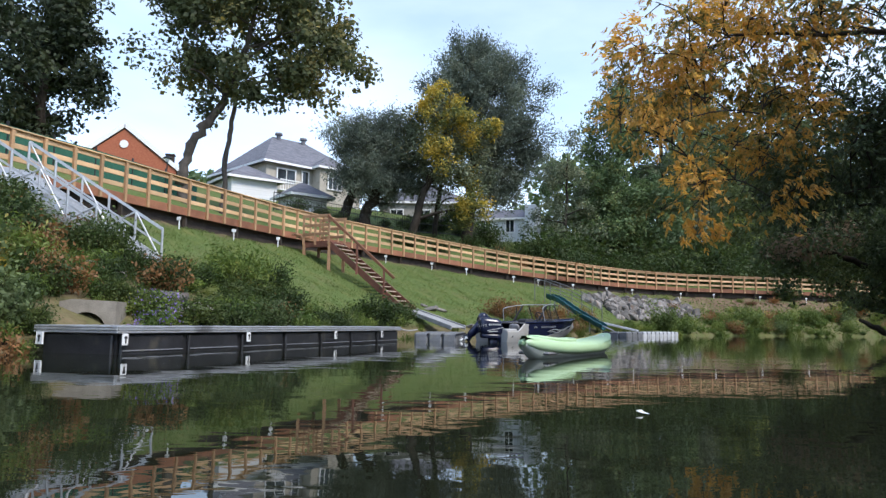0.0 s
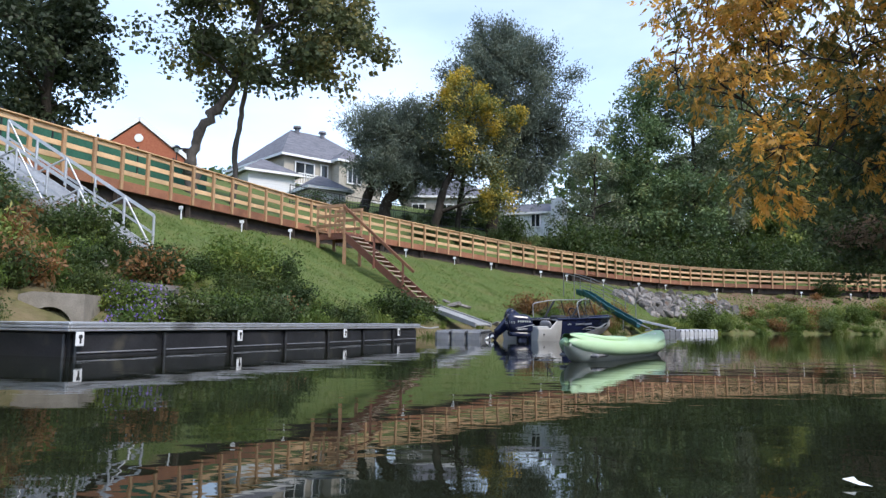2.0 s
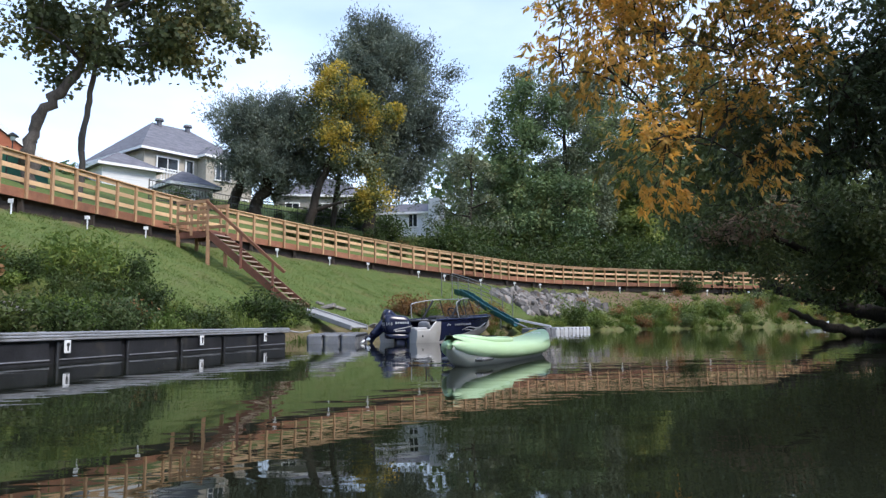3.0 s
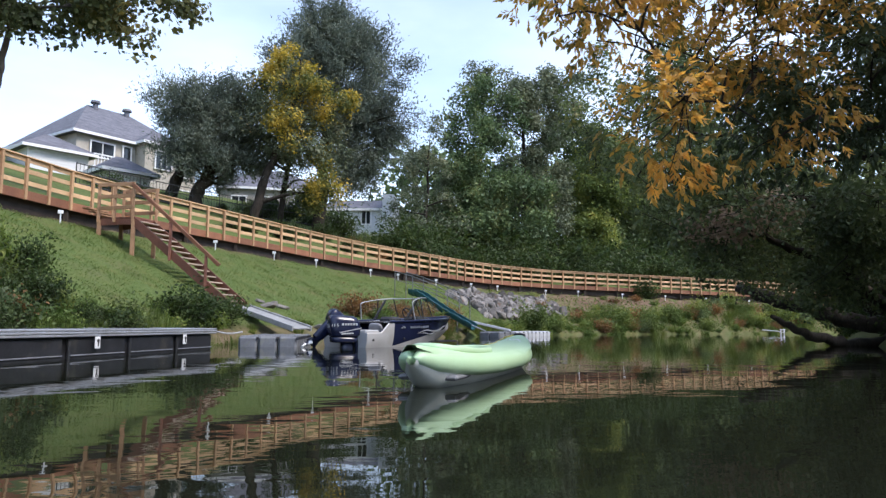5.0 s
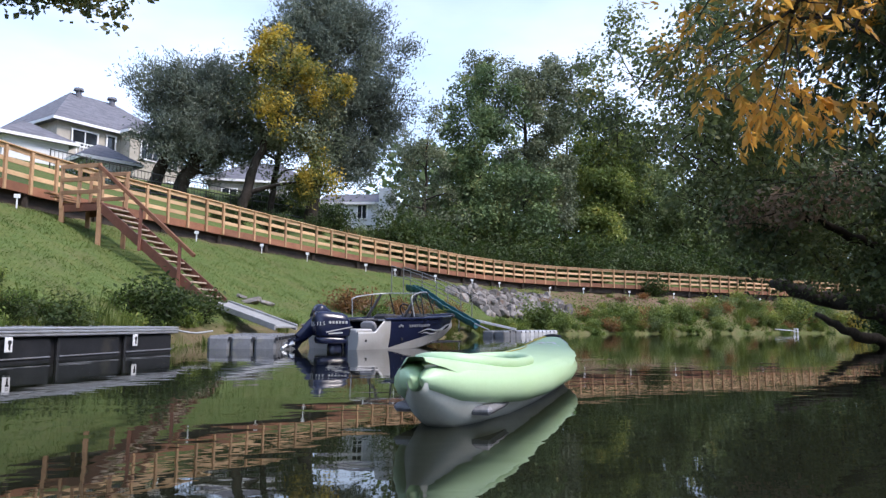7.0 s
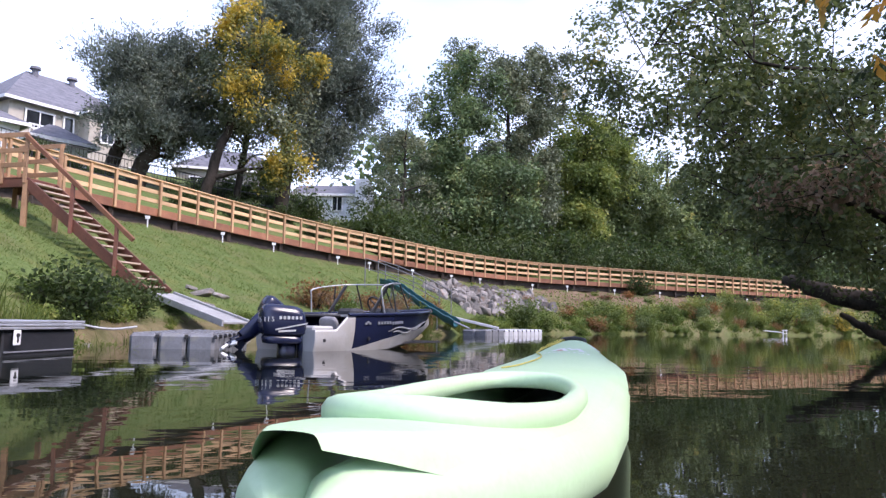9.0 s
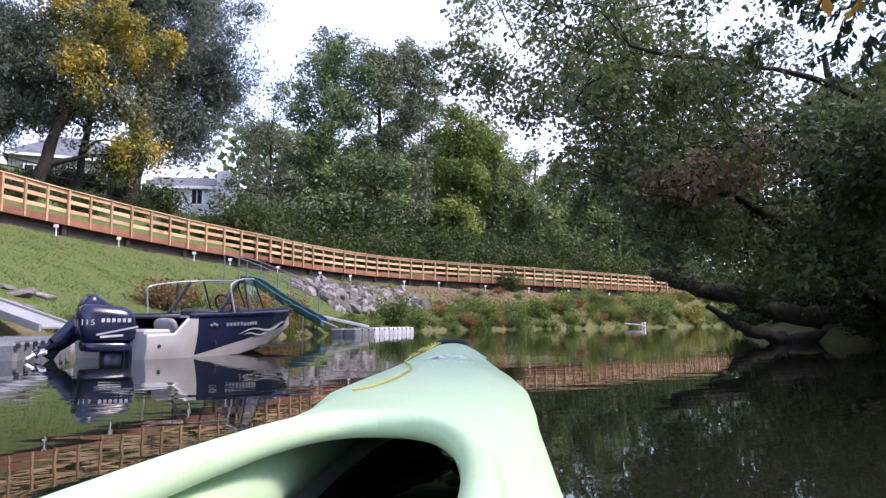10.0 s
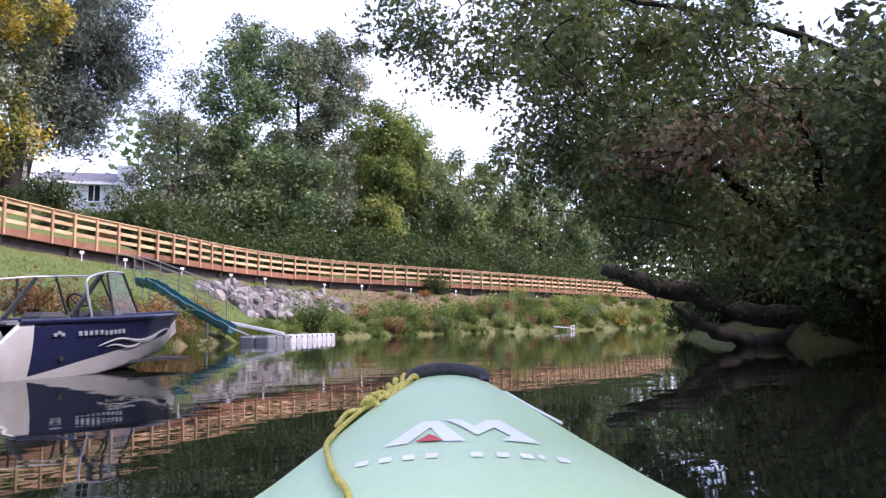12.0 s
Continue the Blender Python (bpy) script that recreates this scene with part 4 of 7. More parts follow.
rod([(0, 0, -0.2), (0, 0, 3.6)], 0.03, METAL_BLACK, "post", lamp)
bm = bmesh.new()
bmesh.ops.create_cone(bm, cap_ends=True, segments=12, radius1=0.26, radius2=0.06, depth=0.16, matrix=pose(0, 0, 3.72))
part("shade", bm, METAL_BLACK, lamp)
bm = bmesh.new()
bmesh.ops.create_cone(bm, cap_ends=True, segments=10, radius1=0.09, radius2=0.12, depth=0.2, matrix=pose(0, 0, 3.55))
part("lantern", bm, TRIM, lamp)

# ---- small white markers below the boardwalk ----
sign_root = None
for k, (x, y) in enumerate(((-11.2, 25.2), (-10.1, 28.3), (-8.3, 31.2), (-4.1, 38.2), (-2.1, 41.6), (0.3, 44.8), (3.0, 46.9), (5.3, 48.6), (7.7, 50.1), (10.5, 52.8), (13.6, 55.2), (17.2, 57.4), (20.8, 58.6), (24.6, 59.6), (28.6, 60.4), (33.1, 61.5), (38.0, 62.9))):
    d = side(np.array([(x, y)]), FENCE_D)[0]
    i = ((POSTS - (x, y)) ** 2).sum(1).argmin()
    t = POSTS[min(i + 1, len(POSTS) - 1)] - POSTS[i]
    t /= np.linalg.norm(t)
    q = POSTS[i] + np.array([t[1], -t[0]]) * 0.55
    m = pose(q[0], q[1], land_at(*q), 0, 0, random.uniform(-15, 15))
    if sign_root is None:
        sign_root = thing("marker_post", "small white plate on a short white post", "marker", "markers along the boardwalk", m)
        bm = bmesh.new()
        box(bm, 0, 0, 0.1, 0.04, 0.04, 0.6, 0.006)
        part("post", bm, WHITE, sign_root)
        bm = bmesh.new()
        box(bm, 0, -0.03, 0.38, 0.17, 0.02, 0.12, 0.004)
        part("plate", bm, WHITE, sign_root)
    else:
        copy_thing(sign_root, m)

# ---- landing and stairs ----
SN, ST = Vector((0.91, -0.42, 0)), Vector((0.42, 0.91, 0))
SO = Vector((-5.69, 31.3, 4.19))


def sp(n, t, z):
    return SO + SN * n + ST * t + Vector((0, 0, z))


stairs = thing("staircase", "reddish wooden stairs with a landing, leading down the grassy bank", "stairs")
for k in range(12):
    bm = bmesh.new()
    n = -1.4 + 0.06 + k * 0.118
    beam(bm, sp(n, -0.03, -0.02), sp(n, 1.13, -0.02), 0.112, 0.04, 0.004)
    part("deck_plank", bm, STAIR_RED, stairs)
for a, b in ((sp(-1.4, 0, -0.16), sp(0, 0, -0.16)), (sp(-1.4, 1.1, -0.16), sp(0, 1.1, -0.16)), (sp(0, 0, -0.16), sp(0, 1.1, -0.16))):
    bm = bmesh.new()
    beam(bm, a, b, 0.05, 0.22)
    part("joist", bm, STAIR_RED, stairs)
for n, t, lo in ((0, 0, None), (0, 1.1, None), (-1.4, 0, None), (-1.4, 1.1, None)):
    p = sp(n, t, 0)
    bm = bmesh.new()
    g = land_at(p.x, p.y) - 0.3
    box(bm, p.x, p.y, (g + p.z) / 2 - 0.04, 0.13, 0.13, p.z - g - 0.08, 0.008)
    part("leg", bm, STAIR_TAN, stairs)
for n, t in ((0, -0.06), (-0.75, -0.06), (-1.4, -0.06), (0, 1.16), (-1.4, 1.16)):
    bm = bmesh.new()
    p = sp(n, t, 0.5)
    box(bm, p.x, p.y, p.z, 0.09, 0.09, 1.35, 0.006)
    part("rail_post", bm, STAIR_TAN, stairs)
for t in (-0.09, 1.19):
    for z in (1.14, 0.72, 0.32):
        bm = bmesh.new()
        beam(bm, sp(-1.45, t, z), sp(0.06, t, z), 0.04, 0.13)
        part("rail", bm, STAIR_TAN, stairs)
for k in range(3):                                     # steps up to the boardwalk
    bm = bmesh.new()
    n = -1.55 - k * 0.26
    beam(bm, sp(n, 0.05, 0.13 * (k + 1)), sp(n, 1.05, 0.13 * (k + 1)), 0.26, 0.05)
    part("tread", bm, STAIR_TAN, stairs)
STEPS, DROP, RUN = 14, 2.93, 3.72
for k in range(STEPS):
    bm = bmesh.new()
    n, z = (k + 0.6) * RUN / STEPS, -(k + 1) * DROP / STEPS + 0.04
    beam(bm, sp(n, 0.03, z), sp(n, 0.97, z), 0.25, 0.045)
    part("tread", bm, TREAD, stairs)
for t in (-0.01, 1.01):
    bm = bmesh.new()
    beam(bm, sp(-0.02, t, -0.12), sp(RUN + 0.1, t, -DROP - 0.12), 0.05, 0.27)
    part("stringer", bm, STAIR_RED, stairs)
slope = DROP / RUN
for n in (1.55, 2.95):
    bm = bmesh.new()
    p = sp(n, -0.08, -n * slope)
    box(bm, p.x, p.y, p.z + 0.32, 0.09, 0.09, 1.3, 0.006)
    part("rail_post", bm, STAIR_RED, stairs)
bm = bmesh.new()
beam(bm, sp(-0.05, -0.08, 1.14), sp(3.45, -0.08, 0.98 - 3.45 * slope), 0.09, 0.11)
part("handrail", bm, LUMBER_RED, stairs)

# ---- pontoon dock with black sides ----
dock = thing("floating_dock", "long floating dock with black plastic sides and an aluminium edge", "dock",
             at=pose(-4.95, 11.25, 0, 0, 0, math.degrees(math.atan2(10.75, 3.39))))
DL, DW = 11.27, 1.65
bm = bmesh.new()
box(bm, DL / 2, DW / 2, -0.05, DL - 0.1, DW - 0.1, 0.8)
part("core", bm, BLACK, dock)
for a in np.arange(0, 7):
    w = DL / 7
    for y, sgn in ((0.02, -1), (DW - 0.02, 1)):
        bm = bmesh.new()
        box(bm, (a + 0.5) * w, y, -0.06, w - 0.16, 0.07, 0.76, 0.02)
        part("side_panel", bm, BLACK, dock)
        # raised strip standing in for the pale waterline stain
        bm = bmesh.new()
        box(bm, (a + 0.5) * w, y + sgn * 0.045, 0.055, w - 0.2, 0.02, 0.022, 0.004)
        part("rub_strip", bm, FLOAT_GREY, dock)
for x in (0.02, DL - 0.02):
    bm = bmesh.new()
    box(bm, x, DW / 2, -0.06, 0.07, DW - 0.2, 0.76, 0.02)
    part("end_panel", bm, BLACK, dock)
for (ax, ay), (bx, by) in (((-0.05, -0.03), (DL + 0.05, -0.03)), ((-0.05, DW + 0.03), (DL + 0.05, DW + 0.03)), ((-0.03, -0.06), (-0.03, DW + 0.06)), ((DL + 0.03, -0.06), (DL + 0.03, DW + 0.06))):
    for k in range(3):
        bm = bmesh.new()
        beam(bm, (ax, ay, 0.355 + k * 0.042), (bx, by, 0.355 + k * 0.042), 0.09 + 0.012 * (k % 2), 0.036, 0.008)
        part("edge_beam", bm, ALU, dock, "aluminium edge profile")
for k in range(78):
    bm = bmesh.new()
    box(bm, 0.07 + k * 0.1435, DW / 2, 0.435, 0.135, DW - 0.02, 0.03)
    part("deck_plank", bm, FLOAT_GREY, dock)
for x, y, rz in ((0.08, -0.085, 0), (3.4, -0.085, 0), (7.1, -0.085, 0), (9.9, -0.085, 0), (-0.085, 1.55, -90)):
    m = pose(x, y, 0.24, 0, 0, rz)
    bm = bmesh.new()
    box(bm, 0, 0, 0, 0.13, 0.02, 0.19, 0.008, m)
    tag_plate = part("bracket_plate", bm, WHITE, dock, "white bracket plate")
    bm = bmesh.new()
    bmesh.ops.create_cone(bm, cap_ends=True, segments=10, radius1=0.028, radius2=0.028, depth=0.012, matrix=m @ pose(0, -0.015, 0.03, 90))
    box(bm, 0, -0.015, -0.025, 0.02, 0.012, 0.07, 0, m)
    part("slot", bm, BLACK, tag_plate)
rope_at = dock.matrix_basis @ Vector((DL, 0.2, 0.44))
mooring = thing("mooring_rope", "thin pale mooring line between dock and floats", "rope")
rod(bent([rope_at, (-1.35, 22.8, 0.33), (-1.1, 23.6, 0.36)], 8), 0.018, FLOAT_PALE, "rope", mooring, 6)

# ---- aluminium gangway ----
gang = thing("gangway", "aluminium gangway with truss sides, sloping down from the boardwalk", "gangway")
GA, GB = np.array((-8.2, 17.7, 2.12)), np.array((-11.85, 17.35, 4.44))
GW = np.array((0.50, 1.10, 0.03))
for k, o in enumerate((GW * 0, GW)):
    a, b = GA + o, GB + o
    h = np.array((0, 0, 0.86))
    for p, q, r in ((a, b, 0.10), (a + h, b + h, 0.035), (a + h * 0.5, b + h * 0.5, 0.022)):
        bm = bmesh.new()
        beam(bm, p, q, r, r * 1.8)
        part("chord", bm, ALU, gang)
    for j in range(6):
        p = a + (b - a) * j / 5
        rod([p, p + h], 0.034, ALU, "upright", gang, 8)
        if j < 5:
            q = a + (b - a) * (j + 1) / 5
            rod([p + h, q] if j % 2 else [p, q + h], 0.026, ALU, "brace", gang, 8)
for j in range(30):
    p = GA + (GB - GA) * (j + 0.5) / 30
    bm = bmesh.new()
    beam(bm, p + np.array((0, 0, 0.06)), p + GW + np.array((0, 0, 0.06)), 0.06, 0.03, 0.004)
    beam(bm, p + np.array((0.03, 0, 0.04)), p + GW + np.array((0.03, 0, 0.04)), 0.02, 0.08, 0.004)
    part("tread", bm, ALU, gang)
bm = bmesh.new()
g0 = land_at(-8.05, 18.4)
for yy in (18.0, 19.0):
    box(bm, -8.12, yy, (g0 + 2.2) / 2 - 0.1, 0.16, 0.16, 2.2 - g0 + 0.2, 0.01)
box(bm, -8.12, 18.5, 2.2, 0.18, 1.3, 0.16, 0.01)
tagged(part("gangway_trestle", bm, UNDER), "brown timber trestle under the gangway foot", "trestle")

# ---- concrete culvert ----
bm = bmesh.new()
prof = [(-1.5, -0.3), (-1.5, 0.6), (-1.2, 0.66), (0.0, 0.62), (0.0, -0.3), (-0.25, -0.3)]
arc = [(-0.78 + 0.53 * math.cos(a), -0.05 + 0.42 * math.sin(a)) for a in np.linspace(0.05, math.pi - 0.05, 10)]
prof += arc + [(-1.31, -0.3)]
face = bm.faces.new([bm.verts.new((x, 0, z)) for x, z in prof])
ex = bmesh.ops.extrude_face_region(bm, geom=[face])
bmesh.ops.translate(bm, verts=[v for v in ex["geom"] if isinstance(v, bmesh.types.BMVert)], vec=(0, 0.9, 0))
culvert = part("culvert", bm, CONCRETE)
culvert.matrix_basis = pose(-6.2, 13.6, 0.38, 0, 0, 14) @ Matrix.Diagonal((0.68, 1, 0.85, 1))
tagged(culvert, "weathered concrete culvert mouth with an arched opening", "culvert")


# ---- float blocks, ramps ----
def float_block(root, x, y, lx, ly, material, h=0.4):
    bm = bmesh.new()
    box(bm, x, y, 0.26 - h / 2, lx - 0.03, ly - 0.03, h, 0.05)
    for sx in (-1, 1):
        box(bm, x + sx * lx * 0.30, y, 0.262, lx * 0.2, ly - 0.2, 0.02, 0.006)
    b = part("float_block", bm, material, root)
    bm = bmesh.new()
    box(bm, x + lx / 2, y - ly / 2 + 0.02, 0.21, 0.06, 0.05, 0.07, 0.01)
    part("joint_pin", bm, BLACK, b)


floats = thing("float_dock", "small dock of grey plastic float blocks", "dock", at=pose(-1.2, 23.45, 0, 0, 0, -4))
for i in range(3):
    for j in range(8):
        float_block(floats, 0.24 + i * 0.47, 0.25 + j * 0.5, 0.47, 0.5, FLOAT_GREY)
ang = math.degrees(math.atan2(6.2, 5.1))
floats = thing("float_dock", "long narrow dock of grey and pale plastic float blocks", "dock", at=pose(9.0, 38.3, 0, 0, 0, ang))
for j in range(2):
    for i in range(3):
        float_block(floats, 0.31 + i * 0.62, 0.28 + j * 0.55, 0.62, 0.55, FLOAT_GREY)
    for i in range(9):
        float_block(floats, 1.86 + 0.26 + i * 0.52, 0.28 + j * 0.55, 0.52, 0.55, FLOAT_PALE)


RAMP_GREY = shade("grey_ramp_boards", (0.24, 0.24, 0.24), (0.36, 0.36, 0.355), 4.0, 0.7, bump=0.15, rand=0.1, stain=(0.18, 0.17, 0.15), stain_scale=2.0)


def ramp(label, p, q, w, material, lip=0.12):
    root = thing("ramp", label, "ramp")
    p, q = np.array(p), np.array(q)
    side_v = np.cross(q - p, (0, 0, 1.0))
    side_v = side_v / np.linalg.norm(side_v) * w / 2
    n = max(4, int(np.linalg.norm(q - p) / 0.3))
    for k in range(n):
        a, b = p + (q - p) * (k + 0.02) / n, p + (q - p) * (k + 0.98) / n
        bm = bmesh.new()
        beam(bm, a, b, w, 0.05, 0.006)
        part("deck_plank", bm, material, root)
    for s in (-1, 1):
        bm = bmesh.new()
        beam(bm, p + side_v * s, q + side_v * s, 0.06, lip + 0.1, 0.01)
        part("side_rail", bm, material, root)
    return root


ramp("pale grey ramp from the stair foot to the float dock", (-1.9, 30.1, 1.12), (0.2, 27.6, 0.42), 0.7, RAMP_GREY, 0.06)
ramp("white flat ramp down to the long float dock", (7.3, 40.3, 0.9), (9.8, 39.4, 0.32), 0.75, FLOAT_PALE, 0.0)

# ---- teal slide with hand rails ----
TEAL = shade("teal_plastic", (0.006, 0.06, 0.07), (0.012, 0.10, 0.115), 2.0, 0.4, bump=0.1, stain=(0.03, 0.11, 0.115))
METAL_GREY = shade("galvanised_steel", (0.16, 0.16, 0.165), (0.25, 0.25, 0.26), 6.0, 0.5, 0.5, 0.05)
slide = thing("water_slide", "teal plastic slide trough running down the bank to the float dock", "slide")
line = bent([(5.3, 42.4, 2.35), (5.8, 41.7, 2.15), (6.7, 40.5, 1.4), (7.9, 38.9, 0.55)], 24)


def trough(points, radius, material, name, parent):
    """An open channel with rolled lips, swept along the points."""
    ring = [(math.cos(a) * radius, math.sin(a) * radius * 1.15) for a in np.linspace(math.pi * 0.92, math.pi * 2.08, 13)]
    ring += [(radius + 0.035, 0.075), (radius - 0.02, 0.085)]
    ring += [(math.cos(a) * (radius - 0.03), math.sin(a) * (radius - 0.03) * 1.15 + 0.02) for a in np.linspace(math.pi * 2.05, math.pi * 0.95, 13)]
    ring += [(-radius + 0.02, 0.085), (-radius - 0.035, 0.075)]
    way = np.gradient(np.asarray(points), axis=0)
    bm = bmesh.new()
    rows = []
    for k, p in enumerate(points):
        x = Vector((way[k][1], -way[k][0], 0)).normalized()
        z = x.cross(Vector(way[k])).normalized()
        dent = 1 + 0.05 * math.sin(k * 1.7)
        rows.append([bm.verts.new(Vector(p) + x * u * dent + z * (v + 0.02 * math.sin(k * 2.3))) for u, v in ring])
    for r0, r1 in zip(rows, rows[1:]):
        for j in range(len(ring)):
            bm.faces.new((r0[j], r0[j - 1], r1[j - 1], r1[j]))
    for r in (rows[0], rows[-1]):
        bm.faces.new(r)
    return part(name, bm, material, parent, "", False)


for lo, hi, r in ((0, 9, 0.235), (8, 17, 0.225), (16, 24, 0.215)):
    trough(line[lo:hi], r, TEAL, "trough", slide)
rod([(5.6, 41.7, 1.75), (8.3, 38.3, 0.30)], 0.03, ALU, "rail", slide)
for k in (5, 12, 19):
    p = line[k]
    g = land_at(p[0], p[1])
    rod([(p[0], p[1], min(g, p[2] - 0.1) - 0.1), (p[0], p[1], p[2])], 0.035, ALU, "support", slide)
steps = thing("hand_rail", "grey metal hand rails beside the slide", "railing")
P0 = [(4.6, 44.0, 2.5), (5.5, 43.5, 2.2), (6.7, 42.7, 1.65), (7.7, 41.6, 1.0)]
for off in (0.0, 0.9):
    pts = [(x + off * 0.75, y + off * 0.66, z) for x, y, z in P0]
    for x, y, z in pts:
        rod([(x, y, land_at(x, y) - 0.15), (x, y, z + 0.95)], 0.024, METAL_GREY, "upright", steps)
    rod([(x, y, z + 0.95) for x, y, z in pts], 0.022, METAL_GREY, "top_rail", steps)
    rod([(x, y, z + 0.5) for x, y, z in pts], 0.018, METAL_GREY, "mid_rail", steps)


# ---- motor boat ----
NAVY = shade("navy_gelcoat", (0.009, 0.012, 0.034), (0.014, 0.019, 0.052), 2.0, 0.22, bump=0.0)
SILVER = shade("silver_hull", (0.40, 0.395, 0.39), (0.5, 0.495, 0.49), 2.0, 0.38, 0.2, bump=0.02, stain=(0.42, 0.4, 0.36), stain_scale=1.5)
VINYL = shade("grey_vinyl", (0.16, 0.16, 0.175), (0.24, 0.24, 0.255), 5.0, 0.6, bump=0.15)
NAME_GREY = shade("dull_lettering", (0.16, 0.17, 0.2), (0.24, 0.25, 0.28), 5.0, 0.5, bump=0.0)
DARK = shade("dark_carpet", (0.03, 0.03, 0.035), (0.06, 0.06, 0.065), 8.0, 0.9, bump=0.3)


def clear_glass(name, tint, gloss):
    """Thin clear sheet: mostly let through, a little mirrored."""
    m = bpy.data.materials.new(name)
    m.use_nodes = True
    n, l = m.node_tree.nodes, m.node_tree.links
    t, g, mix = n.new("ShaderNodeBsdfTransparent"), n.new("ShaderNodeBsdfGlossy"), n.new("ShaderNodeMixShader")
    t.inputs[0].default_value = (*tint, 1)
    g.inputs["Roughness"].default_value = 0.03
    mix.inputs[0].default_value = gloss
    l.new(t.outputs[0], mix.inputs[1])
    l.new(g.outputs[0], mix.inputs[2])
    l.new(mix.outputs[0], n["Material Output"].inputs[0])
    return m


SCREEN = clear_glass("smoked_screen", (0.88, 0.92, 0.92), 0.07)
BOAT_AT = pose(1.35, 23.55, 0.0, 0, 0, 43)
boat = thing("motor_boat", "navy and silver aluminium fishing boat moored at the float dock", "boat", at=BOAT_AT)
BL = 4.2
ST_S = (0, 0.22, 0.45, 0.65, 0.8, 0.92, 1.0)
ST_B = (0.74, 0.86, 0.92, 0.85, 0.65, 0.34, 0.03)
ST_C = (0.68, 0.76, 0.78, 0.64, 0.41, 0.16, 0.01)
ST_K = (-0.22, -0.23, -0.20, -0.10, 0.04, 0.22, 0.44)
ST_G = (0.60, 0.62, 0.65, 0.69, 0.72, 0.75, 0.78)


def hull_at(s, r):
    """A point of the starboard half: r = 0 keel, 0.4 chine, 1 gunwale."""
    b, c, k, g = (float(np.interp(s, ST_S, q)) for q in (ST_B, ST_C, ST_K, ST_G))
    zc = k + 0.16 + 0.10 * s
    if r < 0.4:
        u = r / 0.4
        return Vector((s * BL - (1 - u) * 0.0, -c * u, k + (zc - k) * u))
    u = (r - 0.4) / 0.6
    rake = 0.34 * max(0, (s - 0.75) / 0.25) ** 2 * (1 - u)
    return Vector((s * BL - rake, -(c + (b - c) * u + 0.03 * math.sin(u * math.pi)), zc + (g - zc) * u))


def notch(s):
    """The low cut of the stern quarter."""
    return 0.24 * (1 - min(1, max(0, (s - 0.11) / 0.06)))


def stripe_low(s):
    """The lower edge of the navy paint."""
    return 0.05 + 0.78 * max(0, s - 0.21) ** 1.1 + 0.025 * math.sin((s - 0.3) * 9)


def r_of_z(s, want):
    lo, hi = 0.4, 1.0
    for _ in range(18):
        mid = (lo + hi) / 2
        lo, hi = (mid, hi) if hull_at(s, mid).z < want else (lo, mid)
    return lo


bm = bmesh.new()
NS, NR = 100, 30
for sgn in (1, -1):
    grid = []
    for i in range(NS + 1):
        s = i / NS
        edge = min(max(r_of_z(s, stripe_low(s)), 0.45), 0.97)
        row = []
        for j in range(NR + 1):
            r = 0.4 * j / 10 if j <= 10 else 0.4 + (edge - 0.4) * (j - 10) / 10 if j <= 20 else edge + (1 - edge) * (j - 20) / 10
            p = hull_at(s, r)
            if r > 0.4:
                cut = notch(s)
                zc = hull_at(s, 0.4).z
                top = hull_at(s, 1).z
                p.z = zc + (p.z - zc) * (top - cut - zc) / (top - zc)
            row.append(bm.verts.new((p.x, p.y * sgn, p.z)))
        grid.append(row)
    for i in range(NS):
        for j in range(NR):
            f = bm.faces.new((grid[i][j], grid[i + 1][j], grid[i + 1][j + 1], grid[i][j + 1]))
            f.material_index = 1 if i >= 21 and j >= 20 else 0
            f.smooth = True
    if sgn == 1:
        stern = [v for v in grid[0]]
    else:
        other = [v for v in grid[0]]
bm.faces.new(stern + other[::-1])
bmesh.ops.remove_doubles(bm, verts=bm.verts, dist=0.002)
me = bpy.data.meshes.new("hull")
bmesh.ops.recalc_face_normals(bm, faces=bm.faces)
bm.to_mesh(me)
bm.free()
me.materials.append(SILVER)
me.materials.append(NAVY)
hull = part("hull", me, None, boat, "silver hull with navy upper sides")
solid = hull.modifiers.new("thick", "SOLIDIFY")
solid.thickness, solid.offset = 0.03, -1
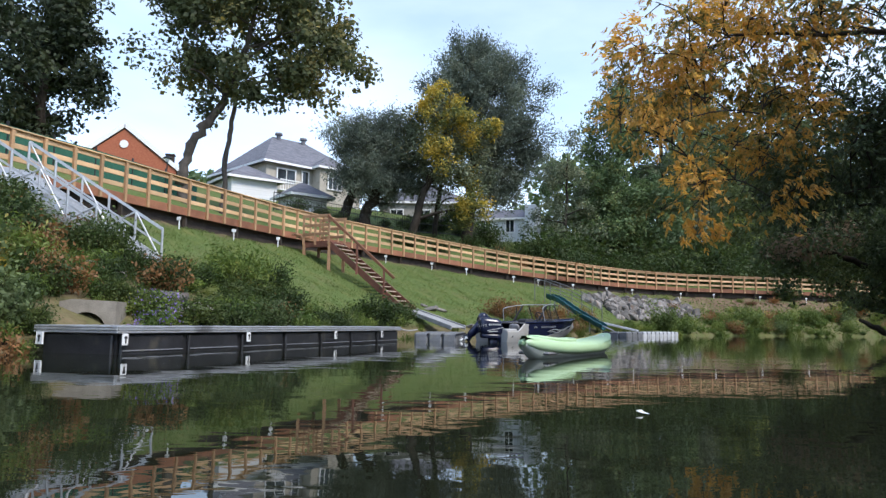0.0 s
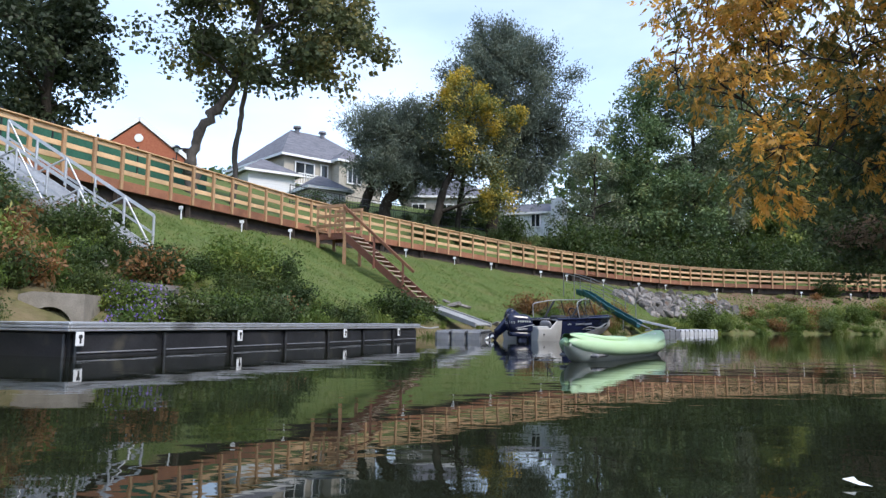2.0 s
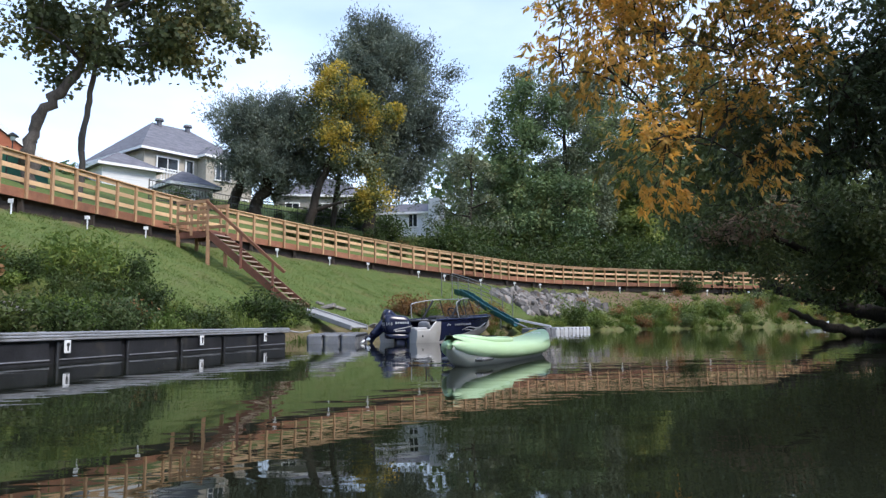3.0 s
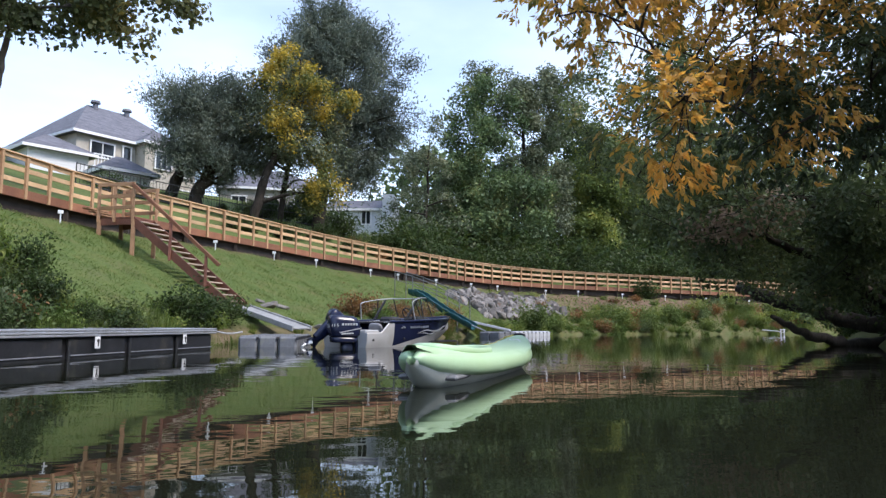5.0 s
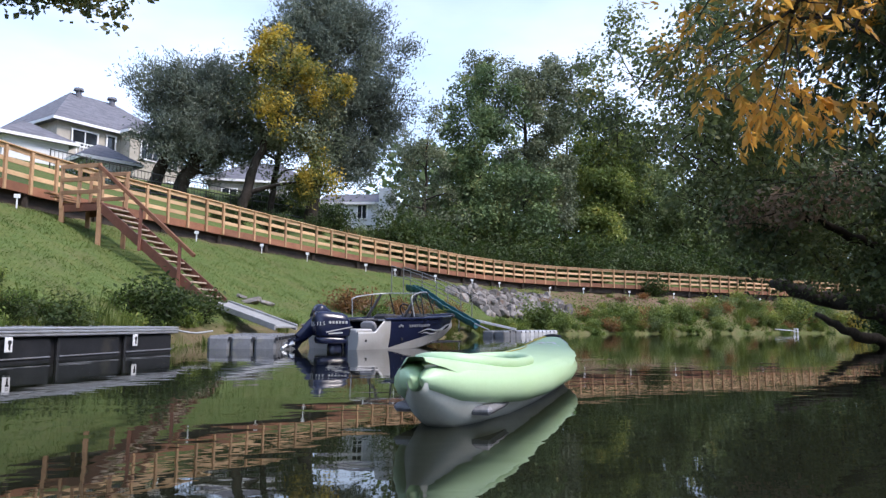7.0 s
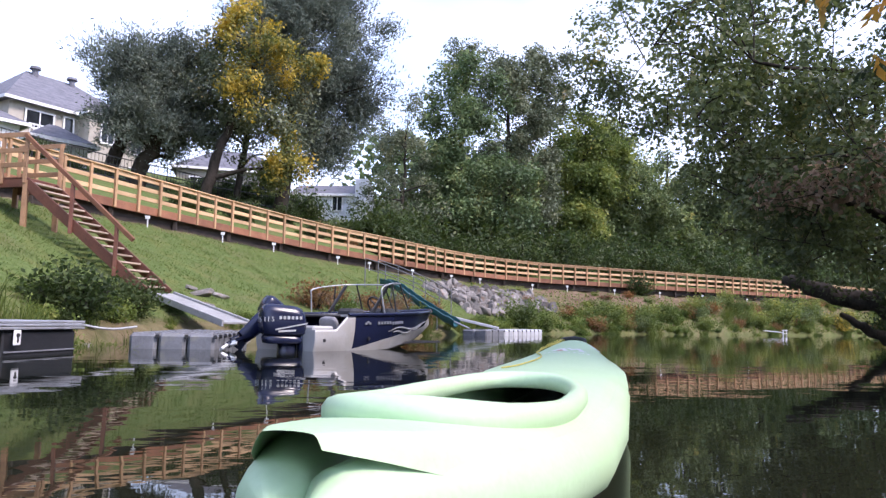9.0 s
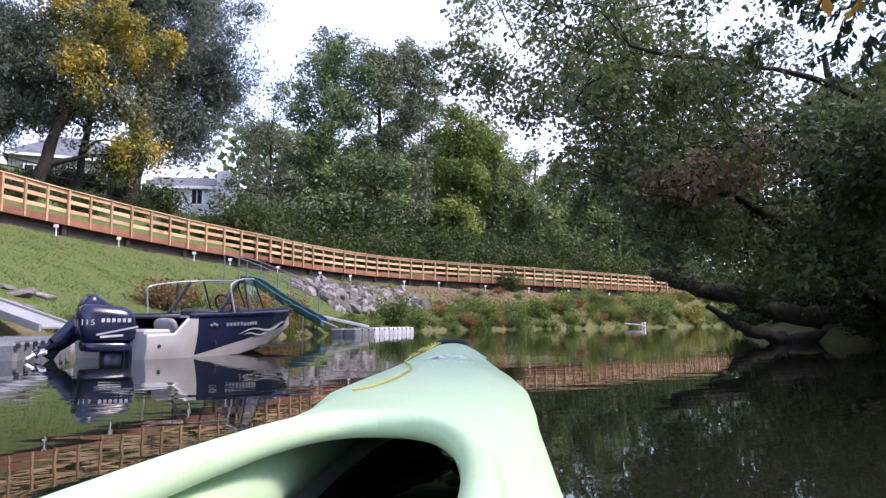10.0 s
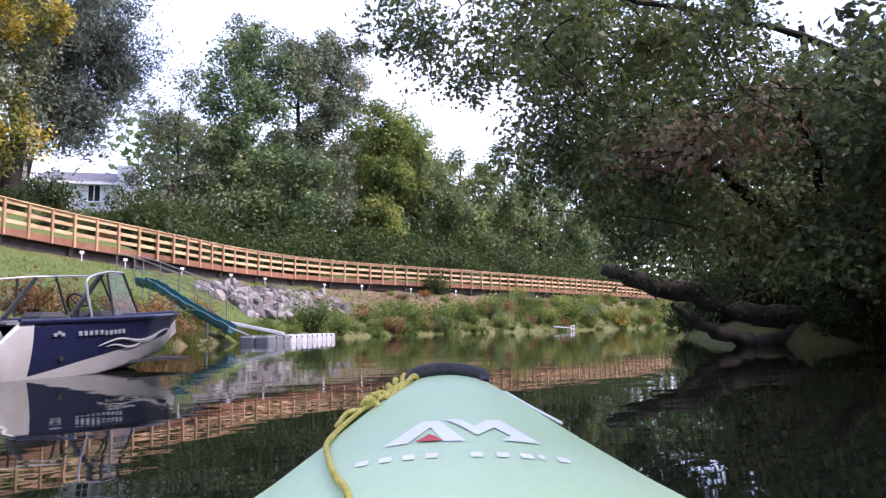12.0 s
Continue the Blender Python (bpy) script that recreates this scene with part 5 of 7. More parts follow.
for sgn in (1, -1):
    pts = [hull_at(s, 1) for s in np.linspace(0.17, 1, 26)]
    rod([(p.x, p.y * sgn, p.z + 0.015) for p in pts], 0.035, NAVY, "rub_rail", boat, 8, "dark gunwale moulding")
    # silver waves and the maker's name as plain shapes on the side
    for k, (s0, s1, z0, amp) in enumerate(((0.42, 0.72, 0.34, 0.05), (0.45, 0.66, 0.29, 0.045), (0.5, 0.8, 0.39, 0.04))):
        q = []
        for u in np.linspace(0, 1, 16):
            s = s0 + (s1 - s0) * u
            lo, hi, want = 0.4, 1.0, z0 + amp * math.sin(u * 6.3 + k) + 0.12 * u
            for _ in range(16):
                mid = (lo + hi) / 2
                lo, hi = (mid, hi) if hull_at(s, mid).z < want else (lo, mid)
            p = hull_at(s, lo)
            q.append((p.x, (p.y - 0.012) * sgn, p.z))
        tb = Tubes()
        tb.add(q, 0.004 + 0.012 * np.sin(np.linspace(0, math.pi, 16)), 6)
        part("wave_stripe", tb.mesh("wave_stripe", SILVER), None, boat, "silver wave stripe")
    for k in range(13):
        sk, dz = (0.35 + 0.018 * k, 0) if k < 10 else (0.27 + 0.012 * (k - 10), 0.02 * (k % 2))
        want = hull_at(sk, 1).z - 0.14 + dz
        r = 1.0
        while hull_at(sk, r).z > want:
            r -= 0.01
        p = hull_at(sk, r)
        bm = bmesh.new()
        box(bm, p.x, (p.y - 0.018) * sgn, p.z, 0.05, 0.02, 0.055 if k < 10 else 0.04, 0.004)
        part("name_bar", bm, NAME_GREY, boat, "grey bar")
bm = bmesh.new()
box(bm, 1.9, 0, 0.12, 3.6, 1.4, 0.04)
part("floor", bm, DARK, boat)
bm = bmesh.new()
foredeck = [hull_at(s, 1) for s in np.linspace(0.62, 0.99, 12)]
up = [bm.verts.new((p.x, p.y + 0.04, p.z - 0.01)) for p in foredeck]
dn = [bm.verts.new((p.x, -p.y - 0.04, p.z - 0.01)) for p in foredeck]
for k in range(11):
    bm.faces.new((up[k], up[k + 1], dn[k + 1], dn[k]))
part("foredeck", bm, VINYL, boat, "grey foredeck")
for sgn in (1, -1):
    bm = bmesh.new()
    for a, b in zip(np.linspace(0.17, 0.6, 9)[:-1], np.linspace(0.17, 0.6, 9)[1:]):
        p, q = hull_at(a, 1), hull_at(b, 1)
        beam(bm, (p.x, (p.y + 0.10) * sgn, p.z), (q.x, (q.y + 0.10) * sgn, q.z), 0.2, 0.03, 0)
    part("side_deck", bm, SILVER, boat)
def cushion(bm, m, sx, sy, sz):
    """A padded block with well rounded edges."""
    for v in bmesh.ops.create_icosphere(bm, subdivisions=3, radius=1)["verts"]:
        q = [math.copysign(abs(c) ** 0.55, c) for c in v.co]
        v.co = m @ Vector((q[0] * sx / 2, q[1] * sy / 2, q[2] * sz / 2))


for x, y, rz in ((0.62, 0.35, 0), (0.75, -0.42, 12), (1.55, -0.45, 0)):
    m = pose(x, y, 0.31, 0, 0, rz)
    bm = bmesh.new()
    cushion(bm, m, 0.44, 0.42, 0.15)
    seat = part("seat", bm, VINYL, boat, "grey vinyl seat", True)
    bm = bmesh.new()
    cushion(bm, m @ pose(-0.1, 0, 0.12, 0, 62, 0), 0.36, 0.38, 0.12)
    part("seat_back", bm, VINYL, seat, "", True)
    bm = bmesh.new()
    box(bm, 0, 0, -0.19, 0.1, 0.1, 0.26, 0, m)
    part("pedestal", bm, DARK, seat)
bm = bmesh.new()
box(bm, 0.28, 0, 0.28, 0.5, 1.35, 0.3, 0.03)
part("stern_bench", bm, SILVER, boat, "pale stern platform")
bm = bmesh.new()
box(bm, 1.55, 0.35, 0.62, 1.1, 0.7, 0.06, 0.03)
part("folded_cover", bm, DARK, boat, "dark folded cover", True)
bm = bmesh.new()
box(bm, 2.2, -0.42, 0.48, 0.5, 0.6, 0.6, 0.06, taper=0.85)
box(bm, 2.2, 0.48, 0.48, 0.5, 0.5, 0.6, 0.06, taper=0.85)
part("console", bm, DARK, boat, "dark steering console")
bm = bmesh.new()
wheel_m = pose(1.9, -0.42, 0.84, 0, 62, 0)
ring = [wheel_m @ Vector((0.17 * math.cos(a), 0.17 * math.sin(a), 0)) for a in np.linspace(0, 2 * math.pi, 25)]
tb = Tubes()
tb.add(ring, [0.018] * 25, 6)
for a in (0.5, 2.6, 4.7):
    tb.add([wheel_m @ Vector((0, 0, 0)), wheel_m @ Vector((0.17 * math.cos(a), 0.17 * math.sin(a), 0))], [0.014, 0.012], 6)
part("steering_wheel", tb.mesh("steering_wheel", BLACK), None, boat, "black steering wheel")
bm.free()
# wind screen: top tube, struts and panes
top = [(1.42, 0.79, 1.14), (2.00, 0.75, 1.24), (2.45, 0.58, 1.28), (2.65, 0.00, 1.28), (2.45, -0.58, 1.28), (2.00, -0.75, 1.26), (1.65, -0.81, 1.16)]
bot = [(1.45, 0.85, 0.70), (2.05, 0.83, 0.72), (2.70, 0.62, 0.76), (2.95, 0.00, 0.78), (2.70, -0.62, 0.76), (2.05, -0.83, 0.72), (1.68, -0.86, 0.68)]
screen = part("windscreen_frame", (lambda tb: (tb.add(bent([bot[0], (1.40, 0.82, 1.0)] + top + [(1.62, -0.83, 1.0), bot[6]], 60), [0.014] * 60, 8), tb.mesh("windscreen_frame", ALU))[1])(Tubes()), None, boat, "grey tubular windscreen frame")
for a, b in zip(top[1:6], bot[1:6]):
    rod([b, a], 0.016, BLACK, "strut", screen, 6)
for k in range(6):
    pane = mesh_np("pane", [bot[k], bot[k + 1], np.array(top[k + 1]) - (0, 0, 0.03), np.array(top[k]) - (0, 0, 0.03)], [(0, 1, 2, 3)], SCREEN)
    pn = part("pane", pane, None, screen, "clear windscreen pane")
    pn.visible_shadow = False
for x0, x1, y in ((2.0, 1.56, -0.66), (2.15, 1.7, 0.6)):
    bm = bmesh.new()
    beam(bm, (x0, y, 1.24), (x1, y, 0.7), 0.05, 0.03)
    part("brace", bm, BLACK, screen)
for s in (0.05, 0.3):
    for sgn in (1, -1):
        p = hull_at(s, 0.62)
        bm = bmesh.new()
        bmesh.ops.create_cone(bm, cap_ends=True, segments=10, radius1=0.03, radius2=0.03, depth=0.02, matrix=pose(p.x, (p.y - 0.015) * sgn, p.z, 90))
        part("drain", bm, BLACK, boat)


# ---- outboard motors ----
def cowl(bm, m, sx, sy, sz):
    """A rounded, tapered engine cover."""
    rings = ((0.0, 0.80, 0.88), (0.08, 0.97, 1.0), (0.45, 1.0, 1.0), (0.72, 0.97, 0.95), (0.9, 0.86, 0.82), (0.98, 0.66, 0.6), (1.0, 0.4, 0.35))
    prev = None
    for h, kx, ky in rings:
        ringv = []
        for a in np.linspace(0, 2 * math.pi, 28, endpoint=False):
            ca, sa = math.cos(a), math.sin(a)
            e = 0.45
            x = sx / 2 * kx * math.copysign(abs(ca) ** e, ca)
            y = sy / 2 * ky * math.copysign(abs(sa) ** e, sa)
            ringv.append(bm.verts.new(m @ Vector((x - 0.06 * sx * h, y, (h - 0.12 * (x / sx) * h) * sz))))
        if prev:
            for k in range(28):
                bm.faces.new((prev[k], prev[(k + 1) % 28], ringv[(k + 1) % 28], ringv[k]))
        else:
            bm.faces.new(ringv[::-1])
        prev = ringv
    bm.faces.new(prev)


engine = thing("outboard_motor", "large navy outboard motor on the boat's stern", "motor", at=BOAT_AT @ pose(-0.17, -0.22, 0, 0, 0, -25))
bm = bmesh.new()
cowl(bm, pose(-0.05, 0, 0.26), 0.78, 0.46, 0.52)
part("cowl", bm, NAVY, engine, "glossy navy engine cover", True)
bm = bmesh.new()
cowl(bm, pose(-0.05, 0, 0.12), 0.66, 0.4, 0.16)
box(bm, 0.02, 0, -0.1, 0.3, 0.22, 0.5, 0.05)
box(bm, 0.3, 0, 0.16, 0.2, 0.3, 0.5, 0.03)
part("midsection", bm, NAVY, engine, "", True)
for sgn in (-1, 1):
    for k in range(6):
        bm = bmesh.new()
        box(bm, -0.17 + k * 0.07, sgn * 0.232, 0.56, 0.045, 0.012, 0.055, 0.004)
        part("name_bar", bm, FLOAT_PALE, engine, "white bar")
    for p, q, w in (((-0.25, sgn * 0.234, 0.36), (0.30, sgn * 0.232, 0.47), 0.022), ((-0.2, sgn * 0.234, 0.33), (0.1, sgn * 0.234, 0.35), 0.03)):
        bm = bmesh.new()
        beam(bm, p, q, 0.012, w, 0)
        part("stripe", bm, FLOAT_PALE, engine, "pale side stripe")
for digit, dx in (("1", -0.085), ("1", -0.015), ("5", 0.07)):
    num = bpy.data.curves.new("digit", "FONT")
    num.body, num.size, num.extrude, num.align_x, num.align_y = digit, 0.13, 0.004, "CENTER", "CENTER"
    num_tmp = bpy.data.objects.new("digit", num)
    num_me = bpy.data.meshes.new_from_object(num_tmp)
    bpy.data.objects.remove(num_tmp)
    for m, s in ((pose(-0.462, 0.0, 0.52, 90, 0, -90), 1), (pose(-0.36, -0.226, 0.53, 90, 0, -14), 0.85)):
        o = part("digit", num_me.copy(), FLOAT_PALE, engine, "pale printed digit")
        o.matrix_basis = m @ Matrix.Scale(s, 4) @ pose(dx, 0, 0)

kicker = thing("outboard_motor", "small navy outboard motor tilted up beside the large one", "motor", at=BOAT_AT @ pose(-0.02, 0.30, -0.15, 0, 0, -14))
bm = bmesh.new()
cowl(bm, pose(-0.06, 0, 0.70, 0, 30, 0), 0.50, 0.34, 0.34)
part("cowl", bm, NAVY, kicker, "", True)
bm = bmesh.new()
leg = bent([(0.0, 0, 0.80), (-0.2, 0, 0.66), (-0.40, 0, 0.48), (-0.56, 0, 0.36)], 12)
v, f = tube_arrays(leg, np.linspace(0.19, 0.12, 12), 16)
v = v * np.array([1, 0.62, 1])
legs = part("leg", mesh_np("leg", v, f, NAVY, True), None, kicker)
box(bm, 0.1, 0, 0.5, 0.16, 0.2, 0.34, 0.03)
part("clamp_bracket", bm, BLACK, kicker)
bm = bmesh.new()
beam(bm, (-0.44, 0, 0.42), (-0.72, 0, 0.32), 0.24, 0.035, 0.01)
part("cavitation_plate", bm, NAVY, kicker)
bm = bmesh.new()
beam(bm, (-0.54, 0, 0.32), (-0.64, 0, 0.18), 0.02, 0.14, 0.008)
part("skeg", bm, NAVY, kicker)
bm = bmesh.new()
bmesh.ops.create_cone(bm, cap_ends=True, segments=14, radius1=0.055, radius2=0.03, depth=0.4, matrix=pose(-0.64, 0, 0.32, 0, 62, 0))
part("gearcase", bm, NAVY, kicker, "", True)
for k in range(3):
    bm = bmesh.new()
    box(bm, 0, 0.085, 0, 0.02, 0.15, 0.09, 0.008, pose(-0.80, 0, 0.24, 0, 62, 0) @ pose(0, 0, 0, 120 * k + 20, 0, 0) @ pose(0, 0, 0, 0, 28, 0))
    part("propeller_blade", bm, WHITE, kicker, "white propeller blade")
bm = bmesh.new()
beam(bm, (-0.1, 0.02, 0.86), (0.42, 0.05, 0.80), 0.05, 0.05, 0.015)
part("tiller", bm, BLACK, kicker)

# ---- kayak ----
MINT = shade("mint_fabric", (0.42, 0.605, 0.355), (0.48, 0.66, 0.42), 3.0, 0.45, bump=0.05, fine=60, stain=(0.45, 0.63, 0.36), stain_scale=1.2)
HULL_PALE = shade("pale_fabric", (0.55, 0.57, 0.52), (0.64, 0.66, 0.6), 3.0, 0.5, bump=0.05)
ROPE = shade("yellow_rope", (0.48, 0.39, 0.06), (0.70, 0.60, 0.16), 30.0, 0.75, bump=0.8, fine=120)
LOGO = shade("white_print", (0.72, 0.74, 0.72), (0.8, 0.82, 0.8), 6.0, 0.5, bump=0.02)
LOGO_RED = shade("red_print", (0.5, 0.03, 0.04), (0.58, 0.05, 0.05), 6.0, 0.5, bump=0.02)
KAYAK_AT = pose(2.892, 14.471, 0, 0, 0, 63.4)
kayak = thing("kayak", "mint green inflatable kayak with a black bow handle and yellow rope", "kayak", at=KAYAK_AT)
KX = (-3.0, -2.9, -2.7, -2.4, -1.9, -1.2, 0.0, 0.5, 0.9, 1.1, 1.3, 1.42, 1.6, 1.70, 1.76)
KW = (0.05, 0.11, 0.21, 0.31, 0.39, 0.42, 0.42, 0.395, 0.335, 0.285, 0.236, 0.205, 0.130, 0.090, 0.055)
KE = (0.385, 0.375, 0.345, 0.31, 0.275, 0.255, 0.25, 0.262, 0.285, 0.302, 0.325, 0.342, 0.385, 0.405, 0.412)
KC = (0.39, 0.385, 0.365, 0.335, 0.305, 0.29, 0.29, 0.31, 0.335, 0.350, 0.366, 0.376, 0.402, 0.414, 0.417)


def kx(x, q):
    return float(np.interp(x, KX, q))


def deck_point(x, v, lift=0.0):
    """v from -1 (right edge) to 1 (left edge) across the deck."""
    w, e, c = kx(x, KW), kx(x, KE), kx(x, KC)
    roll = 0.07 * min(1.0, max(0.0, (0.3 - x) / 0.6)) * min(1.0, w / 0.2) * (max(0.0, abs(v) - 0.72) / 0.28) ** 2     # the edge rolls down over the tube
    return Vector((x, v * w, e + (c - e) * (1 - abs(v) ** 2.2) + lift - roll))


xs = [-3.0 + 4.76 * k / 90 for k in range(91)]


PIT_X, PIT_L, PIT_W = -1.70, 0.85, 0.27


def in_pit(x, y, grow=1.0):
    return (abs(x - PIT_X) / (PIT_L * grow)) ** 2.6 + (abs(y) / (PIT_W * grow)) ** 2.6 < 1


bm = bmesh.new()
rows = [[bm.verts.new(deck_point(-3.0 + 4.76 * i / 200, -1 + 2 * j / 44)) for j in range(45)] for i in range(201)]
for i in range(200):
    for j in range(44):
        quad = (rows[i][j], rows[i + 1][j], rows[i + 1][j + 1], rows[i][j + 1])
        mid = sum((v.co for v in quad), Vector()) / 4
        if not in_pit(mid.x, mid.y):
            bm.faces.new(quad)
bmesh.ops.delete(bm, geom=[v for v in bm.verts if not v.link_faces], context="VERTS")
part("deck", bm, MINT, kayak, "taut mint green deck", True)
rim = []
for a in np.linspace(0, 2 * math.pi, 61):
    ca, sa = math.cos(a), math.sin(a)
    x, y = PIT_X + PIT_L * math.copysign(abs(ca) ** 0.77, ca), PIT_W * math.copysign(abs(sa) ** 0.77, sa)
    rim.append(deck_point(x, y / kx(x, KW), 0.012))
tb = Tubes()
tb.add(rim, [0.035] * 61, 10)
part("coaming", tb.mesh("coaming", MINT), None, kayak, "padded cockpit rim")
bm = bmesh.new()
box(bm, PIT_X, 0, 0.09, 1.75, 0.56, 0.05, 0.02)
part("cockpit_floor", bm, VINYL, kayak, "grey cockpit floor")
bm = bmesh.new()
cushion(bm, pose(-2.05, 0, 0.16), 0.42, 0.44, 0.12)
seat = part("seat", bm, VINYL, kayak, "grey padded seat", True)
bm = bmesh.new()
cushion(bm, pose(-2.27, 0, 0.22, 0, 70, 0), 0.26, 0.42, 0.09)
part("seat_back", bm, VINYL, seat, "", True)
for sgn in (1, -1):
    tb = Tubes()
    pts = [(x, sgn * (kx(x, KW) - 0.09 * min(1, kx(x, KW) / 0.2)), kx(x, KE) - 0.10) for x in xs]
    tb.add(pts, [0.002] + [0.10 * min(1, 0.25 + kx(x, KW) / 0.28) for x in xs[1:-1]] + [0.002], 14)
    part("side_tube", tb.mesh("side_tube", MINT), None, kayak, "inflated mint green side tube")
bm = bmesh.new()
rows = [[bm.verts.new((x, v * kx(x, KW) * 0.92, kx(x, KE) - 0.12 - 0.22 * (1 - abs(v) ** 3) * min(1, kx(x, KW) / 0.25))) for v in np.linspace(-1, 1, 13)] for x in xs]
for i in range(len(xs) - 1):
    for j in range(12):
        bm.faces.new((rows[i][j], rows[i + 1][j], rows[i + 1][j + 1], rows[i][j + 1]))
part("bottom", bm, HULL_PALE, kayak, "pale hull underside", True)
# handle
RUBBER = shade("black_rubber", (0.012, 0.012, 0.016), (0.025, 0.025, 0.03), 8.0, 0.6, bump=0.1)
tb = Tubes()
hp = bent([(1.70, 0.088, 0.400), (1.745, 0.08, 0.420), (1.765, 0.0, 0.430), (1.745, -0.08, 0.418), (1.70, -0.088, 0.398)], 26)
tb.add(hp, 0.013 + 0.004 * np.sin(np.linspace(0, math.pi, 26)), 10)
handle = part("handle", tb.mesh("handle", RUBBER), None, kayak, "black rubber carry handle")
bm = bmesh.new()
for k in range(9):
    p = Vector(hp[5 + 2 * k])
    box(bm, p.x - 0.012, p.y, p.z + 0.008, 0.012, 0.007, 0.008, 0.002)
part("grip_rib", bm, DARK, handle)
# maker's mark as plain shapes: two white peaks, a red triangle, a row of bars
AX, AY = 1.25, 0.0


def mark(points, name, material, label, lift=0.002):
    """A flat print laid on the deck; points across (m) and forward (m)."""
    bm = bmesh.new()
    vs = [bm.verts.new((AX + f, AY - a, 0)) for a, f in points]
    face = bm.faces.new(vs)
    bmesh.ops.triangulate(bm, faces=[face])
    bmesh.ops.subdivide_edges(bm, edges=bm.edges, cuts=5, use_grid_fill=True)
    for v in bm.verts:
        x, y = v.co.x, v.co.y
        v.co = deck_point(x, y / kx(x, KW), lift)
    part(name, bm, material, kayak, label, True)


PEAK_A = ((-0.120, -0.105), (-0.060, 0.048), (-0.030, 0.048), (0.010, -0.105), (-0.026, -0.105), (-0.046, -0.003), (-0.084, -0.105))
PEAK_B = ((-0.022, 0.053), (0.008, 0.053), (0.030, -0.003), (0.056, 0.053), (0.082, 0.053), (0.130, -0.102), (0.066, -0.102), (0.086, -0.064), (0.064, -0.010), (0.030, -0.068), (0.004, 0.004), (-0.010, 0.034))
mark(PEAK_A, "peak_mark", LOGO, "white printed peak")
mark(PEAK_B, "peak_mark", LOGO, "white printed peak", 0.0026)
mark(((-0.072, -0.102), (-0.048, -0.055), (-0.026, -0.102)), "triangle_mark", LOGO_RED, "red printed triangle", 0.003)
for k, a in enumerate((-0.148, -0.114, -0.080, -0.046, 0.020, 0.058, 0.094, 0.116, 0.148)):
    w = 0.004 if k == 7 else 0.009
    mark(((a - w, -0.202), (a + w, -0.202), (a + w, -0.174), (a - w, -0.174)), "bar_mark", LOGO, "white printed bar")


def edge_line(x0, x1, n, out=1.0, lift=0.012):
    return [deck_point(x, out, lift) for x in np.linspace(x0, x1, n)]


tb = Tubes()
main = []
for x, y in ((1.73, 0.085), (1.66, 0.105), (1.58, 0.145), (1.50, 0.186), (1.38, 0.218), (1.26, 0.226), (1.12, 0.204), (0.99, 0.178), (0.89, 0.15), (0.7, 0.13), (0.45, 0.16), (0.22, 0.21), (0.15, 0.28)):
    v = y / kx(x, KW)
    main.append((x, y, deck_point(x, min(v, 1)).z + 0.008 - 0.06 * max(0, v - 1)))
p = bent(main, 70)
tb.add(p, [0.0048] * 70, 8)
rope = part("rope", tb.mesh("rope", ROPE), None, kayak, "yellow braided rope")
for k in range(6):                                       # a chain of knots
    tb = Tubes()
    c = Vector(main[0]).lerp(Vector(main[3]), 0.05 + k * 0.16)
    ring = [c + Vector((0.020 * math.cos(a + k), 0.017 * math.sin(a + k), 0.009 * math.sin(2 * a + k) + 0.006)) for a in np.linspace(0, 5.6, 14)]
    tb.add(ring, [0.0066] * 14, 7)
    part("knot", tb.mesh("knot", ROPE), None, kayak, "knotted yellow rope")
tb = Tubes()
tb.add(bent([main[3], (1.49, 0.215, 0.36), (1.47, 0.235, 0.335)], 8), [0.0055] * 8, 7)
part("rope_end", tb.mesh("rope_end", ROPE), None, kayak, "frayed yellow rope end")
tb = Tubes()
tb.add(bent([(1.62, -0.128, 0.386), (1.52, -0.168, 0.365), (1.40, -0.212, 0.345)], 12), [0.003] * 12, 7)
part("cord", tb.mesh("cord", LOGO), None, kayak, "pale deck cord")


# ---- undergrowth ----
WEED = leafy("weed_leaves", ((0.0, (0.045, 0.078, 0.020)), (0.45, (0.100, 0.152, 0.036)), (0.8, (0.190, 0.240, 0.060)), (1.0, (0.33, 0.30, 0.08))), patch=0.8)
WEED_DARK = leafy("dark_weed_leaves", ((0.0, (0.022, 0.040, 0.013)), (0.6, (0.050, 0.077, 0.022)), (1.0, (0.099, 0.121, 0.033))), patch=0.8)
RUSSET = leafy("russet_leaves", ((0.0, (0.115, 0.086, 0.034)), (0.5, (0.230, 0.127, 0.057)), (1.0, (0.345, 0.172, 0.069))), patch=0.9)
RED_LEAF = leafy("red_leaves", ((0.0, (0.09, 0.06, 0.035)), (0.5, (0.17, 0.085, 0.05)), (1.0, (0.25, 0.11, 0.06))), patch=0.9)
REED = leafy("grass_blades", ((0.0, (0.06, 0.09, 0.02)), (0.5, (0.11, 0.15, 0.035)), (0.85, (0.17, 0.19, 0.05)), (1.0, (0.27, 0.23, 0.09))), patch=0.9)
LAWN = leafy("lawn_blades", ((0.0, (0.082, 0.122, 0.036)), (0.5, (0.122, 0.170, 0.052)), (0.85, (0.172, 0.215, 0.075)), (1.0, (0.25, 0.23, 0.11))), patch=1.1, spread=0.25, through_light=0.6)
PURPLE = leafy("purple_petals", ((0.0, (0.16, 0.11, 0.32)), (0.6, (0.28, 0.2, 0.5)), (1.0, (0.42, 0.34, 0.62))), patch=3)
WITHERED = leafy("withered_leaves", ((0.0, (0.15, 0.115, 0.08)), (0.5, (0.26, 0.19, 0.135)), (1.0, (0.37, 0.28, 0.2))), patch=0.9)
rng = np.random.default_rng(77)


